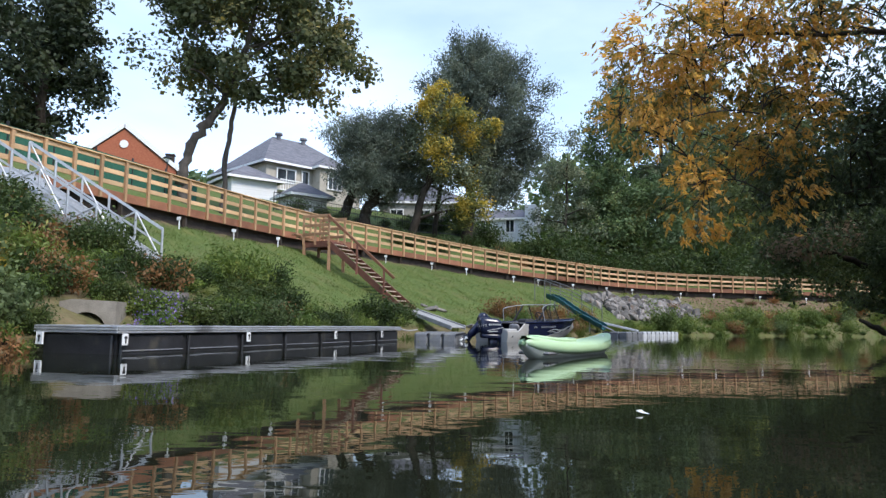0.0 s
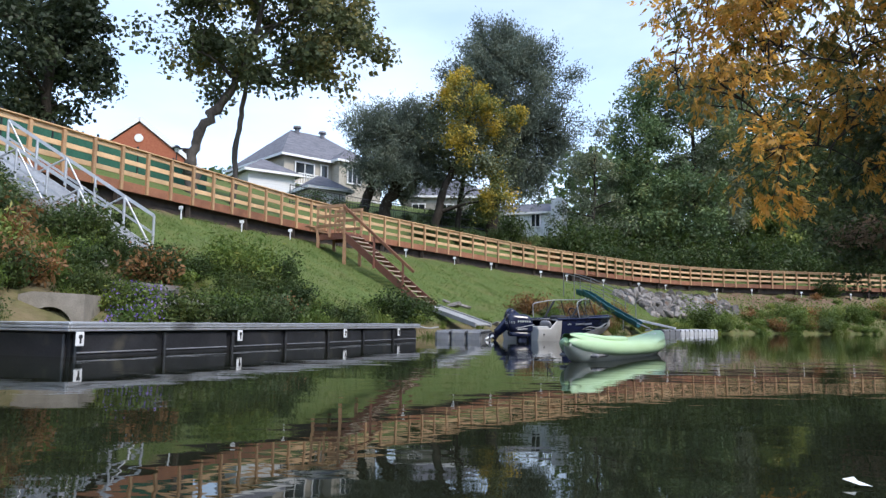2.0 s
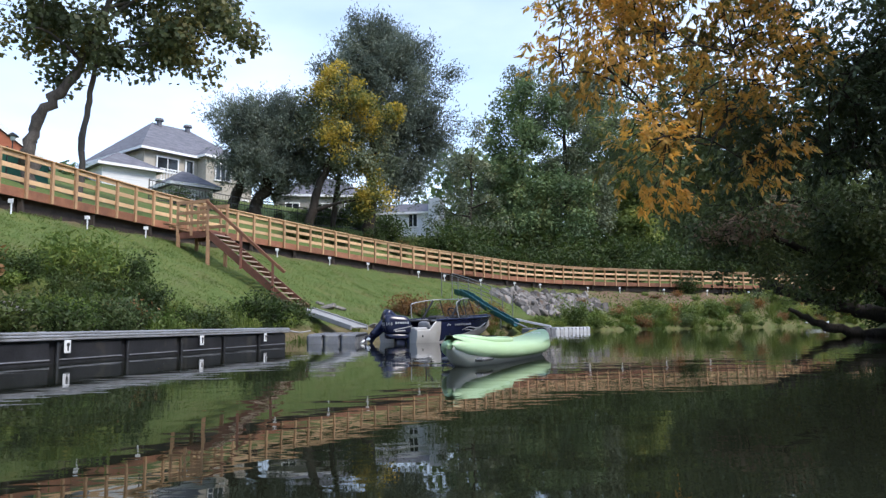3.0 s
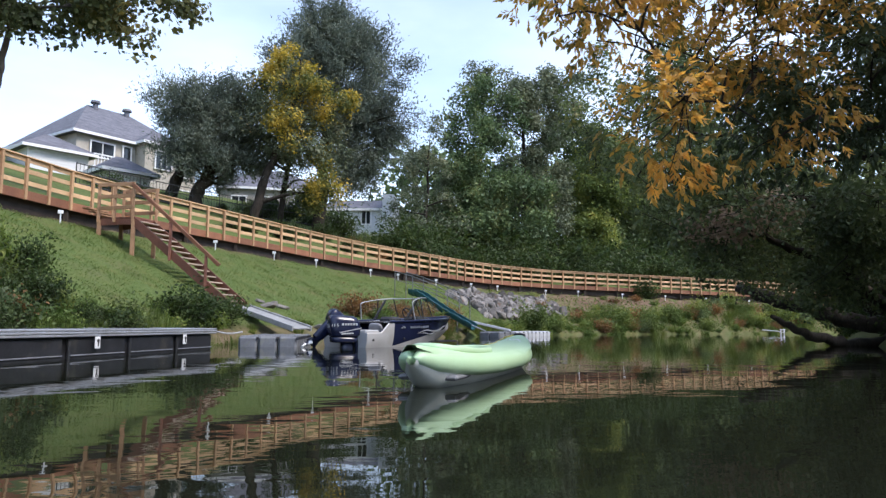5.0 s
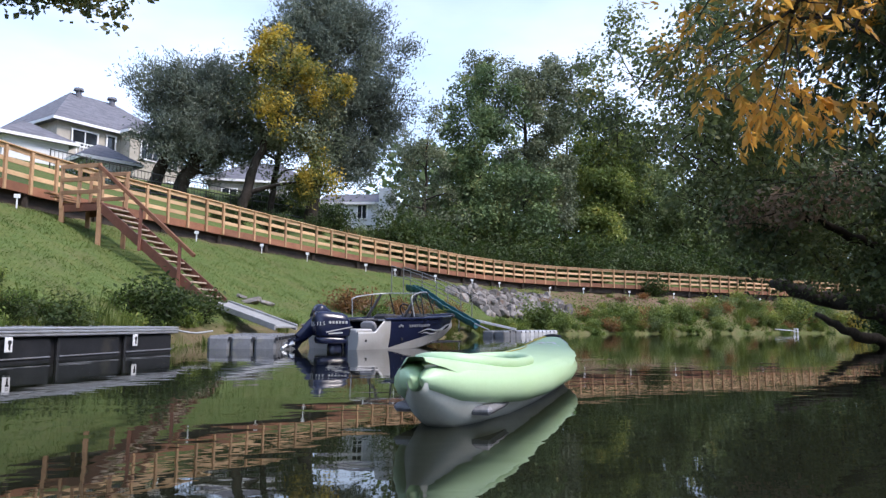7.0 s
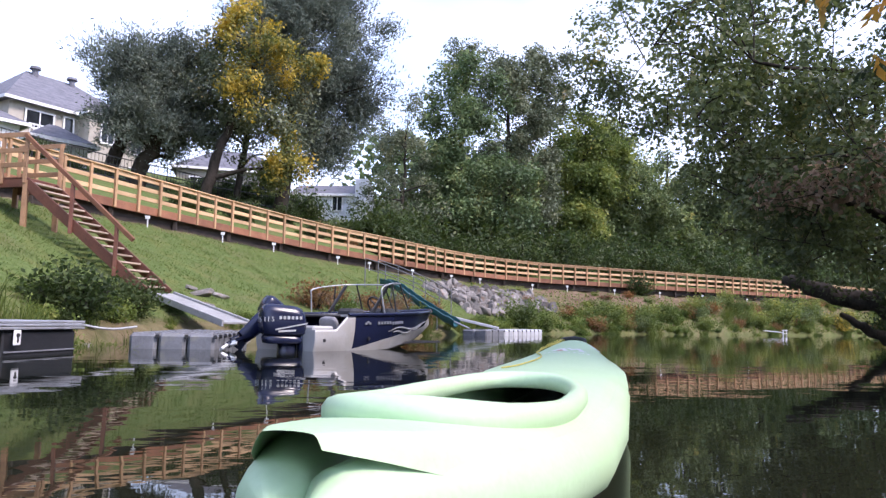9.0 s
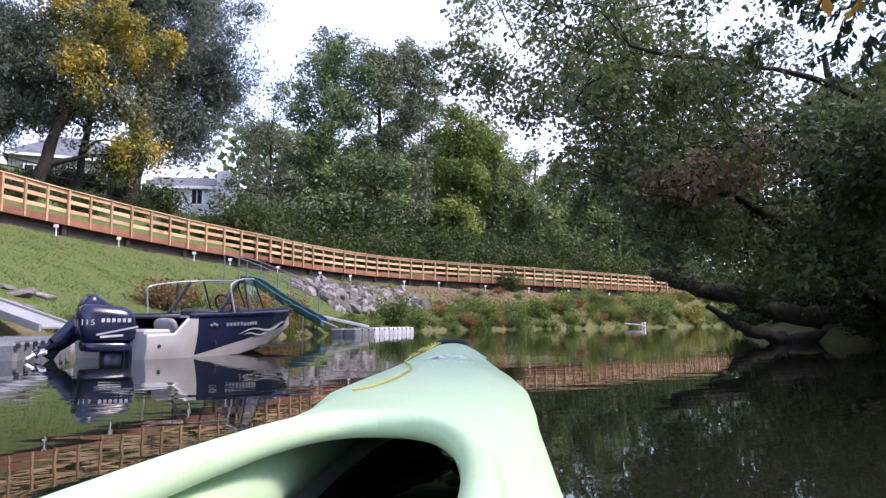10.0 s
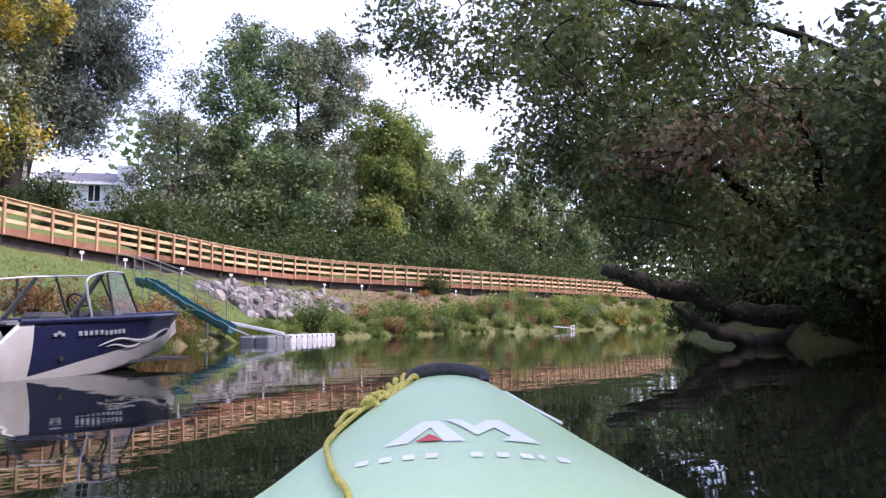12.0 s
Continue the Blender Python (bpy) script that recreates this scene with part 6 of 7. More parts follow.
def blades(n, r, h, w, rng, lean=0.35):
    """Long bent blades out of one tuft, two quads each."""
    a, d = rng.uniform(0, 2 * np.pi, n), r * rng.uniform(0, 1, n) ** 0.6
    root = np.stack([np.cos(a) * d, np.sin(a) * d, np.full(n, -0.05)], 1)
    hh = h * rng.uniform(0.5, 1.15, n)
    ld = rng.normal(scale=lean, size=(n, 2)) + root[:, :2] / (r + 1e-6) * 0.25
    mid = root + np.stack([ld[:, 0] * hh * 0.3, ld[:, 1] * hh * 0.3, hh * 0.6], 1)
    tip = root + np.stack([ld[:, 0] * hh, ld[:, 1] * hh, hh * (1 - 0.35 * np.linalg.norm(ld, axis=1))], 1)
    s = np.stack([-np.sin(a * 3), np.cos(a * 3), np.zeros(n)], 1) * w / 2
    v = np.stack([root - s, root + s, mid + s * 0.8, mid - s * 0.8, tip + s * 0.15, tip - s * 0.15], 1).reshape(-1, 3)
    k = np.arange(n)[:, None] * 6
    return v, np.concatenate([k + [0, 1, 2, 3], k + [3, 2, 4, 5]])


def shrub(name, label, r, h, leaves, size, mat, seed, slim=0.5, up=0.2, stems=14, bloom=None, category="shrub"):
    g = np.random.default_rng(seed)
    root = thing(name, label, category, at=Matrix.Translation((0, 0, -50)))
    tb = Tubes()
    ends = []
    for k in range(stems):
        a, d = g.uniform(0, 6.28), r * g.uniform(0.15, 1) ** 0.6
        e = np.array([math.cos(a) * d, math.sin(a) * d, h * g.uniform(0.5, 1.0) * (1 - 0.35 * (d / r) ** 2)])
        tb.add(bent([(e[0] * 0.15, e[1] * 0.15, -0.1), (e[0] * 0.55, e[1] * 0.55, e[2] * 0.6), e], 4), np.linspace(0.014, 0.004, 4), 3)
        ends.append(e)
    tagged(part("woody_base", tb.mesh("woody_base", BARK), None, root), kind="stuff")
    ends = np.array(ends)
    i = g.integers(0, stems, leaves)
    u = g.uniform(0.25, 1.05, leaves)[:, None]
    pts = ends[i] * u + g.normal(size=(leaves, 3)) * np.array([r * 0.2, r * 0.2, h * 0.13])
    pts[:, 2] = np.abs(pts[:, 2])
    part("foliage", leaf_mesh("foliage", pts, size, mat, up, slim, g), None, root)
    if bloom:
        top = ends[g.integers(0, stems, leaves // 9)] + g.normal(size=(leaves // 9, 3)) * np.array([r * 0.12, r * 0.12, h * 0.06])
        tagged(part("bloom", leaf_mesh("bloom", top, 0.05, bloom, 0.5, 0.9, g), None, root, "small purple flower heads"), "small purple flower heads", kind="stuff")
    return root


def tuft(name, label, n, r, h, w, mat, seed):
    root = thing(name, label, "grass", at=Matrix.Translation((0, 0, -50)))
    v, f = blades(n, r, h, w, np.random.default_rng(seed))
    part("leaf_tuft", mesh_np("leaf_tuft", v, f, mat), None, root)
    return root


KINDS = {
    "weed": [shrub("weed", "leafy green weeds at the water's edge", 0.5, 0.7, 900, 0.10, WEED, 101 + k, stems=18, category="plant") for k in range(3)],
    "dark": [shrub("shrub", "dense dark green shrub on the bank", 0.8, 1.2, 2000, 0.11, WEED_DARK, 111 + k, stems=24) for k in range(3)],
    "mid": [shrub("shrub", "rounded green shrub on the bank", 0.9, 1.1, 2000, 0.12, GREEN_MID, 121 + k, stems=24) for k in range(2)],
    "sumac": [shrub("shrub", "spreading sumac shrub with long drooping leaves", 1.1, 1.7, 2600, 0.20, WEED, 131 + k, slim=0.28, up=0.0, stems=16) for k in range(2)],
    "russet": [shrub("weed", "russet autumn weeds on the bank", 0.6, 0.8, 900, 0.10, RUSSET, 141 + k, stems=18, category="plant") for k in range(2)],
    "red": [shrub("weed", "low red-leaved creeper on the bank", 0.8, 0.5, 800, 0.11, RED_LEAF, 146 + k, stems=16, category="plant") for k in range(2)],
    "yellow": [shrub("shrub", "bright yellow-green shrub at the waterside", 0.8, 1.4, 1800, 0.12, GREEN_LIGHT, 151, stems=20), shrub("shrub", "small yellow autumn shrub", 0.7, 1.5, 1300, 0.12, YELLOW, 152, stems=20)],
    "lime": [shrub("shrub", "bright lime-green shrub at the waterside", 0.8, 1.4, 1800, 0.12, GREEN_LIGHT, 155, stems=20)],
    "aster": [shrub("aster", "aster plant with purple flowers", 0.55, 0.75, 1300, 0.08, WEED, 161 + k, stems=20, bloom=PURPLE, category="flower") for k in range(2)],
    "tuft": [tuft("grass_tuft", "tuft of long bank grass", 170, 0.35, 0.65, 0.016, REED, 171 + k) for k in range(3)],
}
USED = set()


KEEP_CLEAR = ((-6.6, 13.4, 1.0), (-5.8, 12.4, 0.8), (-6.0, 13.0, 0.8), (-8.2, 18.0, 0.5), (-6.1, 16.3, 0.85), (-1.8, 29.6, 1.2), (-0.8, 27.2, 0.9), (-3.6, 30.4, 1.2), (7.2, 39.8, 0.8))


def plant(kind, x, y, s, dz=-0.05):
    if any((x - a) ** 2 + (y - b) ** 2 < r * r for a, b, r in KEEP_CLEAR):
        return
    ob = KINDS[kind][int(rng.integers(len(KINDS[kind])))]
    m = pose(x, y, land_at(x, y) + dz, 0, 0, rng.uniform(0, 360)) @ Matrix.Diagonal((s, s, s * rng.uniform(0.85, 1.15), 1))
    if ob.name in USED:
        copy_thing(ob, m)
    else:
        USED.add(ob.name)
        ob.matrix_basis = m


def along_line(line, lo, hi):
    keep = line[(line[:, 1] > lo) & (line[:, 1] < hi)]
    k = int(rng.integers(1, len(keep) - 1))
    t = keep[k + 1] - keep[k - 1]
    t = t / np.linalg.norm(t)
    return keep[k] + (keep[k] - keep[k - 1]) * rng.uniform(0, 1), np.array([-t[1], t[0]])


def scatter(n, line, lo, hi, d0, d1, kinds, s0, s1):
    for _ in range(n):
        p, nn = along_line(line, lo, hi)
        q = p + nn * rng.uniform(d0, d1)
        plant(kinds[int(rng.integers(len(kinds)))], q[0], q[1], rng.uniform(s0, s1))


FAR = {}


def far_scatter(n, line, lo, hi, d0, d1, kinds, s0, s1):
    """Plants too far off to tell apart, gathered for one mesh of each sort."""
    for _ in range(n):
        p, nn = along_line(line, lo, hi)
        q = p + nn * rng.uniform(d0, d1)
        if 15.0 < q[0] < 22.5 and 23.6 < q[1] < 27.5:     # room for the fallen trunk
            continue
        k, size = kinds[int(rng.integers(len(kinds)))], rng.uniform(s0, s1)
        FAR.setdefault(k, []).append(pose(q[0], q[1], land_at(*q) - 0.05, 0, 0, rng.uniform(0, 360)) @ Matrix.Scale(size, 4))


def join_far():
    names = {"weed": ("far_weeds", "green weeds crowding the far waterside"), "tuft": ("far_grass", "long grass along the far waterside"), "mid": ("far_shrubs", "low green shrubs on the far bank"),
             "dark": ("bank_brush", "dark brush in place of shade under the bank trees"), "red": ("far_creeper", "red-leaved creeper on the far bank"), "russet": ("russet_weeds", "russet autumn weeds on the far bank"), "lime": ("lime_weeds", "bright yellow-green weeds along the far waterside")}
    for k, places in FAR.items():
        vs, fs, n = [], [], 0
        for i, m in enumerate(places):
            ob = KINDS[k][i % len(KINDS[k])]
            me = [c for c in ob.children if c.name.startswith(("foliage", "leaf_tuft"))][0].data
            v = np.empty(len(me.vertices) * 3, np.float32)
            f = np.empty(len(me.loops), np.int32)
            me.vertices.foreach_get("co", v)
            me.loops.foreach_get("vertex_index", f)
            mat = np.array(m)
            vs.append(v.reshape(-1, 3) @ mat[:3, :3].T + mat[:3, 3])
            fs.append(f.reshape(-1, 4) + n)
            n += len(vs[-1])
        name, label = names[k]
        tagged(new(name, mesh_np(name, np.concatenate(vs), np.concatenate(fs), me.materials[0])), label, "plants", kind="stuff")


scatter(34, SHORE_D, -4, 11, 0.4, 4.5, ("weed", "mid", "dark", "weed", "russet", "tuft"), 0.8, 1.3)
scatter(64, SHORE_D, 10.5, 23.5, 0.2, 1.6, ("tuft", "weed", "weed", "tuft", "dark"), 0.5, 0.9)
scatter(22, SHORE_D, 10.5, 16.5, 1.3, 4.2, ("weed", "weed", "tuft", "dark"), 0.5, 0.8)
scatter(70, SHORE_D, 9, 17.5, 1.6, 6.0, ("weed", "dark", "weed", "russet", "tuft"), 0.5, 0.95)
scatter(26, SHORE_D, -2, 12, 0.2, 3.0, ("dark", "weed", "mid", "tuft"), 0.8, 1.3)
scatter(46, SHORE_D, 16, 23.5, 0.8, 3.0, ("tuft", "weed", "dark", "weed"), 0.45, 0.85)
scatter(46, SHORE_D, 23.5, 46, 0.1, 1.2, ("tuft", "weed", "tuft", "weed"), 0.45, 0.8)
scatter(10, SHORE_D, 24.5, 28, 0.3, 2.0, ("weed", "tuft", "dark"), 0.6, 1.0)
scatter(34, SHORE_D, 33.5, 42, 0.1, 2.0, ("russet", "weed", "tuft", "russet"), 0.8, 1.2)
far_scatter(170, SHORE_D, 46, 75, 0.0, 2.8, ("weed", "tuft", "mid", "lime", "tuft", "weed", "lime", "russet"), 0.7, 1.4)
far_scatter(100, SHORE_D, 46, 75, -0.35, 0.4, ("tuft", "weed", "weed"), 0.5, 0.9)
scatter(40, SHORE_D, 34, 47, -0.15, 0.5, ("tuft", "weed", "tuft"), 0.5, 0.8)
far_scatter(60, SHORE_D, 47, 75, 2.2, 6.5, ("red", "red", "tuft", "lime", "russet", "weed"), 0.5, 1.0)
# dark brush put where the right bank lies in shade
far_scatter(70, RIGHT_D, -8, 62, -3.5, 0.4, ("dark", "mid", "dark", "weed"), 0.9, 1.7)
far_scatter(50, RIGHT_D, 16, 40, -4.5, 0.1, ("dark", "dark", "mid"), 1.0, 1.8)
join_far()
for kd, x, y, s in (("sumac", -6.0, 20.4, 0.85), ("sumac", -6.7, 21.2, 0.75), ("dark", -8.6, 17.0, 1.0), ("dark", -9.0, 19.2, 0.7), ("aster", -6.1, 14.9, 1.0),
                    ("aster", -5.7, 14.2, 1.0), ("aster", -6.4, 15.4, 0.9), ("dark", -5.4, 15.6, 0.8), ("dark", -4.8, 16.8, 0.9), ("mid", -4.5, 18.6, 0.8), ("tuft", -2.9, 23.6, 0.9), ("tuft", -3.3, 22.8, 1.1), ("weed", -3.8, 21.6, 0.9),
                    ("lime", 39.6, 61.2, 2.0), ("yellow", 48.5, 65.0, 1.5), ("mid", 33, 65, 1.2), ("dark", 27, 61, 1.4), ("russet", 4.5, 35.6, 1.2), ("russet", 5.0, 36.6, 1.1), ("russet", -10.5, 13.8, 1.3), ("dark", -9.4, 12.6, 1.6),
                    ("mid", -8.9, 11.6, 1.5), ("red", -9.9, 16.0, 0.8)):
    plant(kd, x, y, s)


for kd, x, y, s in (("russet", -6.6, 10.6, 0.9), ("weed", -6.9, 11.4, 1.0), ("mid", -7.4, 11.6, 0.8), ("weed", -7.9, 12.6, 1.0), ("sumac", -8.6, 14.0, 0.8), ("yellow", -8.6, 13.0, 0.6), ("russet", -8.9, 15.0, 0.9),
                    ("mid", -9.6, 15.4, 0.9), ("weed", -9.2, 14.2, 1.1), ("dark", -10.4, 16.2, 0.9), ("russet", -10.0, 14.8, 1.0), ("mid", -10.8, 17.0, 0.8), ("weed", -7.7, 13.2, 0.8), ("dark", -7.6, 12.6, 0.6), ("weed", -7.0, 12.1, 0.7), ("weed", -6.7, 11.6, 0.8), ("tuft", -7.7, 13.9, 0.9), ("dark", 18.6, 24.6, 1.3), ("dark", 19.8, 24.9, 1.5)):
    plant(kd, x, y, s)
# dark shrubs hide the lit ground, in place of the canopy's shade
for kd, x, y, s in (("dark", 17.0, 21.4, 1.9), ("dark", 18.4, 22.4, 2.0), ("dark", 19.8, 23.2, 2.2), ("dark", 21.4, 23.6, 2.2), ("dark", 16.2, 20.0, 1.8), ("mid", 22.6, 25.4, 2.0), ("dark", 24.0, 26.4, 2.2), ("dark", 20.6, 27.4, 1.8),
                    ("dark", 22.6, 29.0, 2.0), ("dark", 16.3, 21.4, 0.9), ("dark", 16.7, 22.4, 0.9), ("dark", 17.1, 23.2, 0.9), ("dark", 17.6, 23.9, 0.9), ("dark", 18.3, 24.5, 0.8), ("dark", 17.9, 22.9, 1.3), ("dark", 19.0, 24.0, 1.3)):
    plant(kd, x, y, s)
for kd, x, y, s in (("weed", -2.0, 22.6, 0.8), ("tuft", -1.7, 23.2, 1.0), ("weed", -2.3, 23.4, 0.9), ("tuft", -2.1, 24.2, 0.9), ("dark", -2.6, 24.8, 0.5), ("weed", -1.9, 25.2, 0.8), ("tuft", -1.6, 26.2, 0.8), ("weed", -2.2, 26.8, 0.8)):
    plant(kd, x, y, s)
for kd, x, y, s in (("dark", -7.6, 16.9, 0.75), ("dark", -8.4, 16.8, 0.8), ("dark", -7.0, 17.5, 0.7), ("mid", -8.9, 17.3, 0.8), ("weed", -7.9, 16.3, 0.9), ("weed", -5.0, 17.4, 0.8), ("russet", -4.6, 19.0, 0.7)):
    plant(kd, x, y, s)
for k in range(15):                                      # hedge along the iron fence
    plant(("dark", "dark", "mid")[k % 3], -11.5 + k * 1.35 + rng.uniform(-0.3, 0.3), 48.5 + k * 1.38 + rng.uniform(-0.3, 0.3), rng.uniform(1.3, 1.9) * (0.5 if k < 5 else 1.0))


def lawn():
    n = 330000
    p = np.stack([rng.uniform(-13, 16, n), rng.uniform(16, 64, n)], 1)
    s, f = side(p, SHORE_D), side(p, FENCE_D)
    p = p[(s > 0.6) & (f < -0.25)]
    z = land(p)
    n = len(p)
    clump = np.sin(p[:, 0] * 2.3 + 1.7 * np.sin(p[:, 1] * 1.1)) * np.sin(p[:, 1] * 2.9 + 1.3 * np.sin(p[:, 0] * 0.9))
    h = rng.uniform(0.02, 0.05, n) * (1.2 + 0.7 * np.clip(clump, -0.5, 1))
    a = rng.uniform(0, 6.28, n)
    w = np.stack([np.cos(a), np.sin(a), np.zeros(n)], 1) * 0.016
    base = np.column_stack([p, z - 0.02])
    tip = base + np.column_stack([rng.normal(scale=0.07, size=(n, 2)), h + 0.02])
    v = np.stack([base - w, base + w, tip], 1).reshape(-1, 3)
    ob = new("lawn_grass", mesh_np("lawn_grass", v, np.arange(3 * n).reshape(-1, 3), LAWN))
    return tagged(ob, "short mown grass on the river bank", "grass", kind="stuff")


lawn()


def ground_cover():
    n = 150000
    p = np.stack([rng.uniform(12, 64, n), rng.uniform(44, 84, n)], 1)
    s, f = side(p, SHORE_D), side(p, FENCE_D)
    u = s / np.maximum(s - f, 0.1)
    patchy = 0.25 * np.sin(p[:, 0] * 1.1 + np.sin(p[:, 1] * 0.9)) * np.sin(p[:, 1] * 1.4)
    p = p[(s > 0.0) & (f < -0.5) & (rng.uniform(size=n) < 1.15 - 1.05 * u + patchy)]
    c = np.column_stack([p, land(p) + np.abs(rng.normal(scale=0.12, size=len(p)))])
    ob = new("bank_weeds", leaf_mesh("bank_weeds", c, 0.16, WEED, 0.3, 0.5, rng))
    return tagged(ob, "low green and brown weeds on the far bank", "weeds", kind="stuff")


ground_cover()

# ---- stones ----
rocks_me = []
for k in range(7):
    bm = bmesh.new()
    bmesh.ops.create_icosphere(bm, subdivisions=3, radius=0.5)
    g = np.random.default_rng(300 + k)
    planes = g.normal(size=(11, 3))
    planes /= np.linalg.norm(planes, axis=1)[:, None]
    g_cut = 0.27
    for v in bm.verts:
        c = np.array(v.co)
        for q in planes:
            d = c @ q - g_cut
            if d > 0:
                c = c - q * d * 0.98
        v.co = Vector(c * g.uniform(1.19, 1.22))
    me = bpy.data.meshes.new("rock")
    bm.to_mesh(me)
    bm.free()
    me.materials.append(ROCK)
    rocks_me.append(me)
riprap = thing("riprap", "heap of grey quarry stones holding the bank", "stones")
cand = POSTS[(POSTS[:, 0] > 6.5) & (POSTS[:, 0] < 16.5)]
for k in range(290):
    i = int(rng.integers(1, len(cand) - 1))
    t = cand[i + 1] - cand[i - 1]
    t /= np.linalg.norm(t)
    d = rng.uniform(1.7, 5.0)
    q = cand[i] + t * rng.uniform(-0.6, 0.6) + np.array([t[1], -t[0]]) * d
    s = rng.uniform(0.38, 0.85)
    o = new("rock", rocks_me[int(rng.integers(7))])
    o.parent = riprap
    o.matrix_basis = pose(q[0], q[1], land_at(*q) + 0.1 * s, *rng.uniform(0, 360, 3)) @ Matrix.Diagonal((s * 1.15, s, s * 0.8, 1))
for x, y, s in ((-7.6, 16.2, 0.6), (-6.4, 16.6, 1.15), (-5.9, 16.1, 0.9), (-6.0, 16.9, 0.5), (-1.2, 30.6, 0.55), (-0.8, 31.0, 0.4), (-0.6, 30.2, 0.45), (-2.2, 24.6, 0.4), (-8.2, 16.0, 0.5), (0.6, 31.5, 0.4), (0.2, 29.6, 0.35), (-1.1, 31.8, 0.6), (-0.7, 32.3, 0.45), (-1.5, 32.2, 0.35), (0.9, 32.0, 0.4)):
    o = tagged(new("boulder", rocks_me[int(rng.integers(7))]), "weathered grey stone lying on the bank", "stone", "loose stones")
    o.matrix_basis = pose(x, y, land_at(x, y) + 0.06 * s, *rng.uniform(-18, 18, 2), rng.uniform(0, 360)) @ Matrix.Diagonal((s * 1.35, s, s * 0.5, 1))

for k in range(9):                                       # weeds round the culvert
    plant("weed", -7.2 + rng.uniform(-0.9, 0.5), 14.7 + rng.uniform(-0.3, 0.6), rng.uniform(0.5, 0.8))

# ---- a fallen leaf on the water ----
leaf_v = [(0, -0.07, 0.004), (0.04, 0, 0.02), (0, 0.08, 0.03), (-0.04, 0, 0.012), (0.02, 0.02, 0.045)]
fallen = new("floating_leaf", mesh_np("floating_leaf", leaf_v, [(0, 1, 2), (0, 2, 3), (1, 4, 2)], LOGO))
fallen.matrix_basis = pose(1.8, 4.8, 0.004, 0, 0, 70) @ Matrix.Scale(0.6, 4)
tagged(fallen, "pale curled leaf floating on the river", "leaf")

# ---- bench by the far water's edge ----
bench = thing("water_bench", "small white wooden perch standing at the far waterside", "bench", at=pose(37.2, 57.6, 0, 0, 0, 30) @ Matrix.Diagonal((0.55, 0.55, 0.6, 1)))
for x in (-0.5, 0.5):
    bm = bmesh.new()
    box(bm, x, 0, 0.1, 0.12, 0.12, 1.3, 0.01)
    part("post", bm, WHITE, bench)
for z in (0.3, 0.65):
    bm = bmesh.new()
    box(bm, 0, 0, z, 1.3, 0.25, 0.08, 0.01)
    part("board", bm, WHITE, bench)
bm = bmesh.new()
beam(bm, (-0.5, 0.0, 0.42), (-3.2, 1.4, 0.6), 0.2, 0.08)
part("plank", bm, WHITE, bench)

# ---- fallen trunk on the right bank ----
tree("fallen_tree", "dark leaning trunk with bare limbs over the river", [
    [(23, 24.5, 0.6, 0.40), (20.5, 25.4, 0.30, 0.36), (18.2, 26.6, 0.75, 0.29), (16.6, 27.6, 1.35, 0.25), (15.4, 28.3, 1.8, 0.19), (15.0, 28.5, 1.92, 0.04)],
    [(21, 24.6, 0.5, 0.3), (18.5, 25.2, 1.6, 0.24), (16.5, 25.6, 2.6, 0.18), (14.5, 25.2, 4.4, 0.08)],
    [(20, 26, 0.3, 0.24), (17.4, 25.6, 0.05, 0.2), (15.6, 25.4, 0.3, 0.14), (14.2, 25.4, 0.9, 0.06)],
    [(19, 25, 1.0, 0.2), (17.0, 24.0, 3.6, 0.15), (15.6, 23.0, 6.4, 0.06)]],
    [(13.6, 25.4, 4.2, 1.6, 2.0, 0.9, 1), (13.4, 26, 5.2, 2.0, 2.0, 1.3, 1)], 7000, 0.15, BANK_SHADE_LEAF, BARK_GREY, seed=61, limbs=26, clump=0.4, spray=5, slim=0.42)

tree("leaning_tree", "half dead leaning tree with withered brown leaves", [
    [(17.0, 22.6, gz(17.0, 22.6), 0.2), (14.6, 22.4, 1.8, 0.15), (12.4, 22.0, 2.6, 0.1), (10.8, 21.6, 3.0, 0.03)],
    [(14.6, 22.4, 1.8, 0.1), (13.0, 21.2, 3.2, 0.06), (11.4, 20.6, 3.8, 0.02)]],
    [(10.6, 21.6, 3.0, 0.7, 0.7, 0.35, 1), (11.4, 21.0, 3.3, 0.6, 0.6, 0.4, 0.7)], 1300, 0.13, WITHERED, seed=64, spread=0.22, limbs=16, clusters=26)

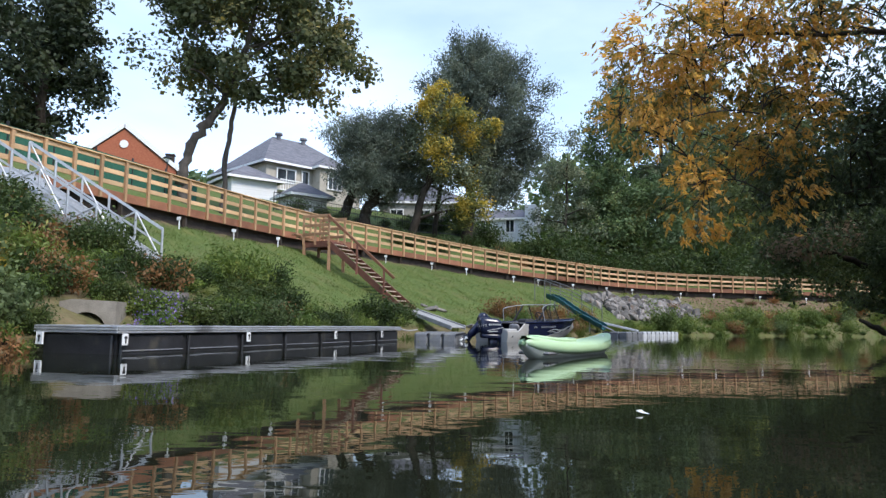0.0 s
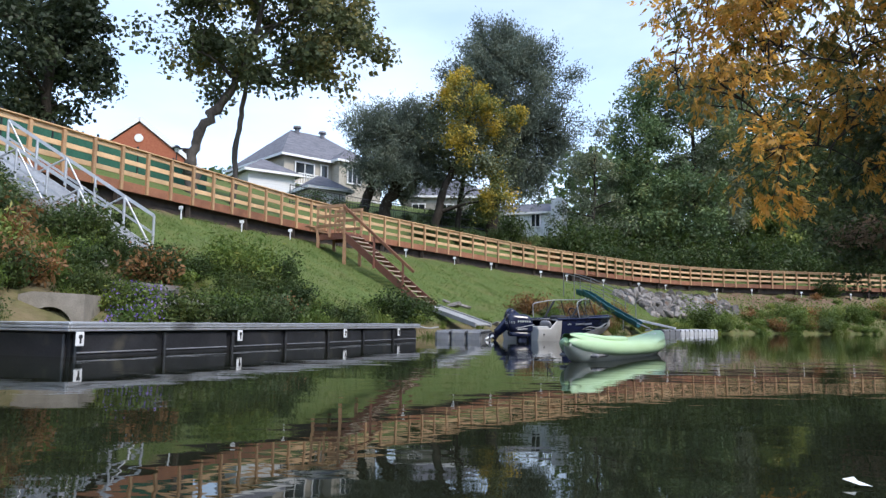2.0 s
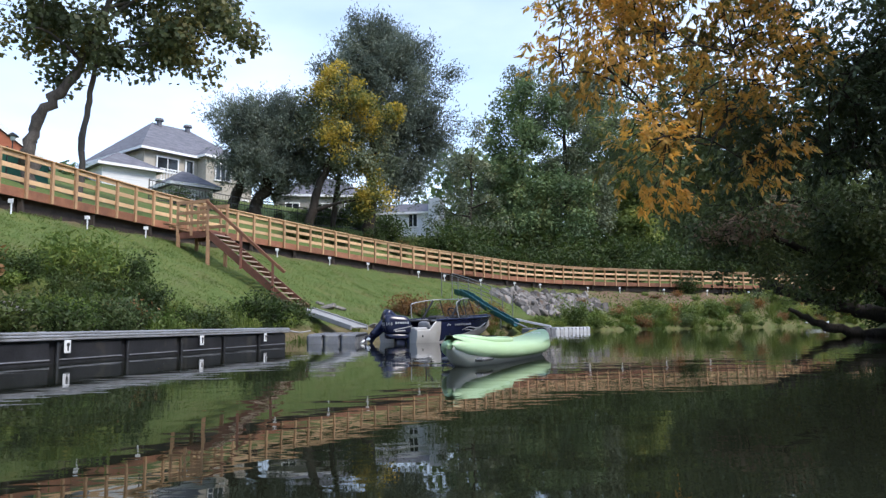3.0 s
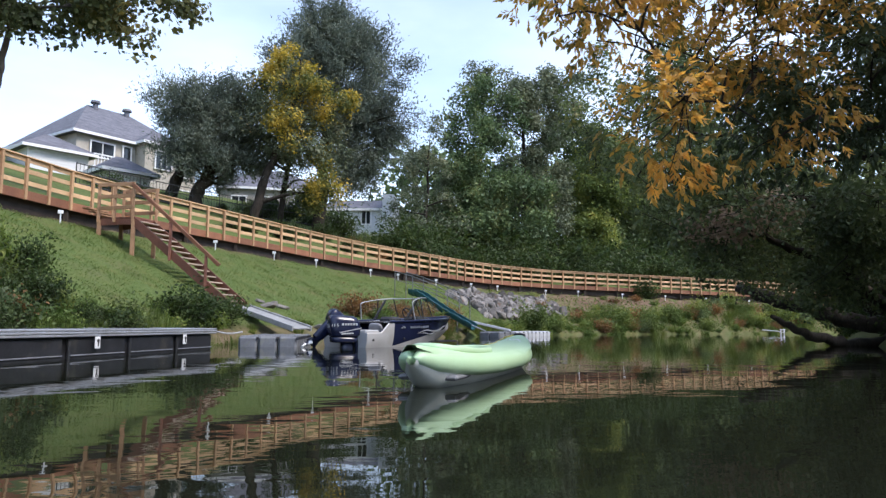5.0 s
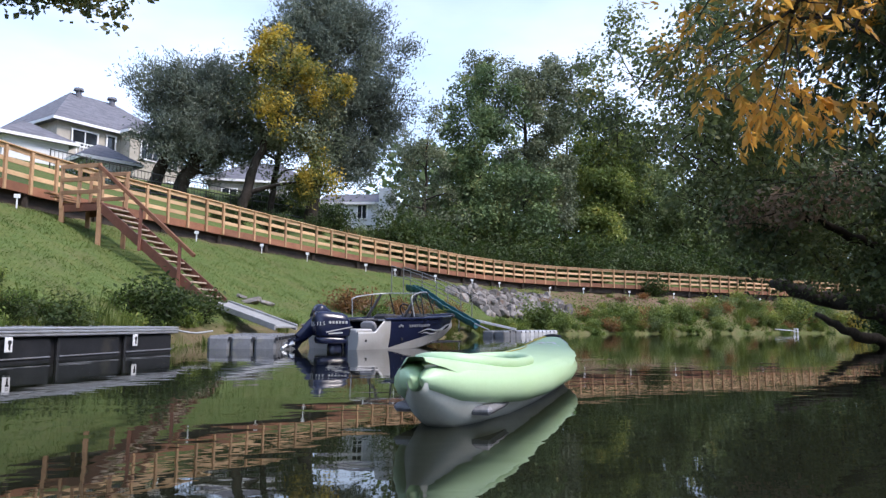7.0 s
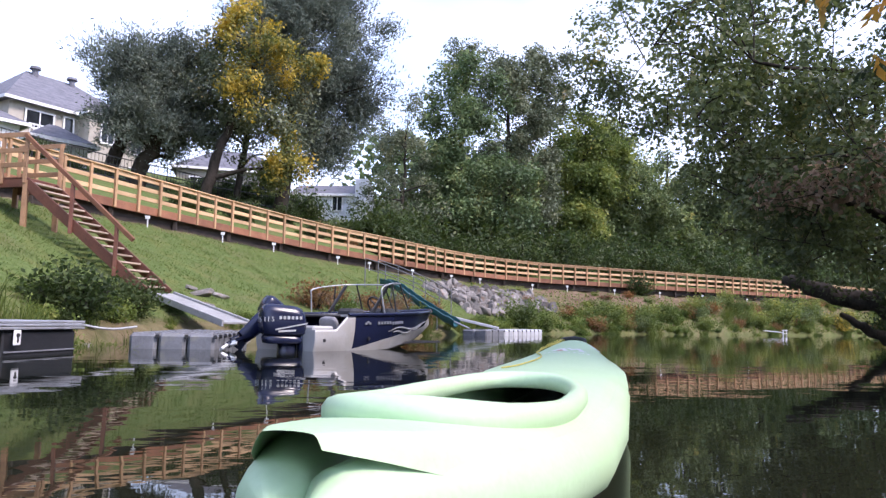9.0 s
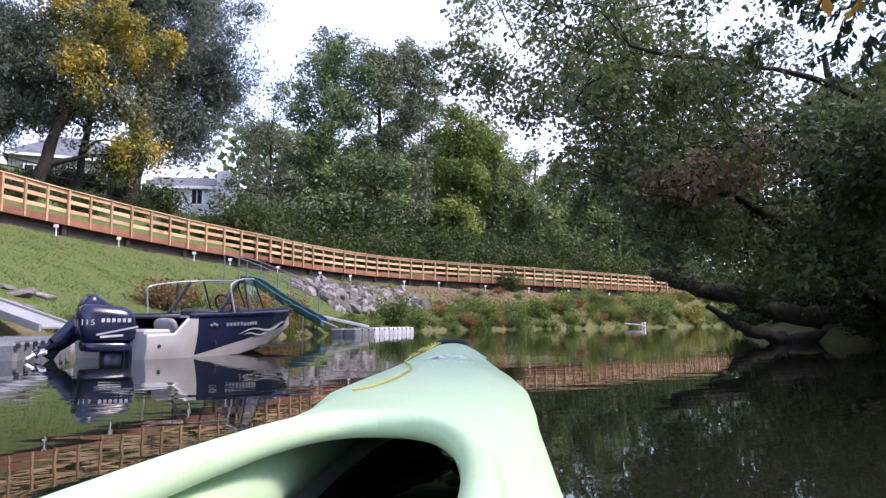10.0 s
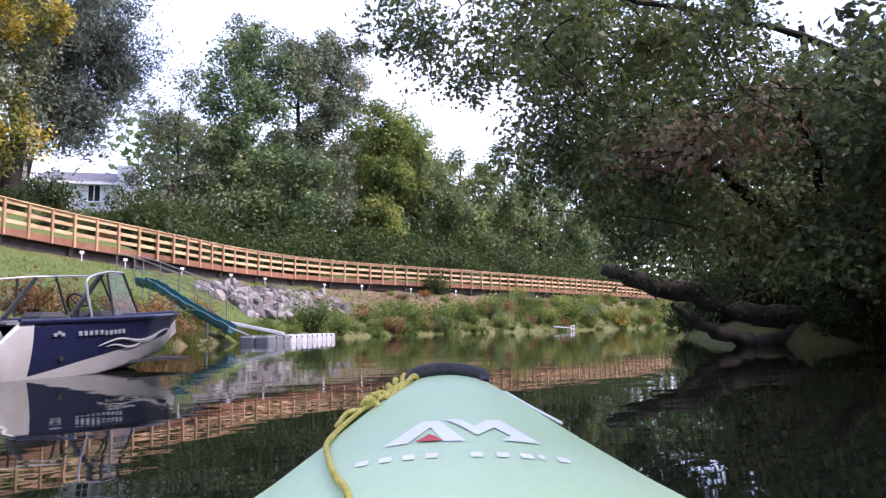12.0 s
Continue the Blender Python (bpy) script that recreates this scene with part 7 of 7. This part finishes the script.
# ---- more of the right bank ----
# mostly out of view: dense crowns added to keep light off the bank
for k, (x, y, h, mat, cnt) in enumerate(((20, 3, 9, BANK_SHADE_LEAF, 12000), (22, 12, 8, BANK_SHADE_LEAF, 12000), (25, 20, 8.5, BANK_SHADE_LEAF, 13000), (28, 28, 9, BANK_SHADE_LEAF, 13000), (33, 34, 10, BANK_SHADE_LEAF, 12000),
                                         (42, 41, 11, BANK_SHADE_LEAF, 11000), (54, 47, 13, BANK_SHADE_LEAF, 11000), (68, 52, 15, BANK_SHADE_LEAF, 11000), (17, -6, 11, BANK_SHADE_LEAF, 9000))):
    z = gz(x, y)
    tree("ash_tree", "dense tree with shade-dark leaves on the wooded bank", [[(x, y, z, 0.3), (x - 0.3, y, z + h * 0.45, 0.2), (x - 0.6, y, z + h * 0.95, 0.05)]],
         [(x - 0.8, y, z + h * 0.62, 4.2, 4.4, h * 0.34, 2), (x - 2.2, y - 1, z + h * 0.26, 3.2, 3.6, h * 0.2, 1.3), (x + 1.5, y + 2, z + h * 0.3, 3.2, 3.4, h * 0.22, 1)], cnt - 1000, 0.46, SHADE_GREEN, seed=70 + k, clump=0.8)

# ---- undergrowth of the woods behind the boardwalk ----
# two rows of dark shrubs whose leaf colour gives the woods floor its shade
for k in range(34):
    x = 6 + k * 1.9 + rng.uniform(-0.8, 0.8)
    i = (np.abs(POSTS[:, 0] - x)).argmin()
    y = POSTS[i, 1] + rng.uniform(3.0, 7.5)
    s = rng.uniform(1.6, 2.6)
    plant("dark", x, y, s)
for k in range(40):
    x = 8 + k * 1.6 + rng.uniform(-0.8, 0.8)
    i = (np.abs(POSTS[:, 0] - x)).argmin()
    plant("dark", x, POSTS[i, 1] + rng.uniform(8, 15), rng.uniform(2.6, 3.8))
for k in range(30):
    x = -4 + k * 0.5 + rng.uniform(-0.4, 0.4)
    i = (np.abs(POSTS[:, 0] - x)).argmin()
    plant(("dark", "russet", "dark", "weed")[k % 4], x, POSTS[i, 1] + rng.uniform(4.5, 8.5), rng.uniform(0.6, 1.1))


def far_woods():
    n = 45000
    base = np.array([(-60, 92), (-30, 100), (0, 104), (25, 98), (50, 104), (75, 104), (105, 100), (120, 84)], float)
    line = dense(base, 0.5)
    i = rng.integers(0, len(line), n)
    p = line[i] + rng.normal(scale=2.2, size=(n, 2))
    top = 7.5 + 3.0 * np.sin(i * 0.045) + 2.0 * np.sin(i * 0.13 + 1) + np.where(line[i, 0] > 10, 5, -2.5)
    z = land(p) + top * rng.uniform(0, 1, n) ** 0.8
    ob = new("far_woods", leaf_mesh("far_woods", np.column_stack([p, z]), 1.0, GREEN_DARK, 0, 0.7, rng))
    return tagged(ob, "distant belt of dark green woods", "woods", kind="stuff")


far_woods()

# sorts of plant that stand nowhere by themselves
for sort in KINDS.values():
    for ob in sort:
        if ob.name not in USED:
            for child in list(ob.children):
                bpy.data.objects.remove(child)
            bpy.data.objects.remove(ob)
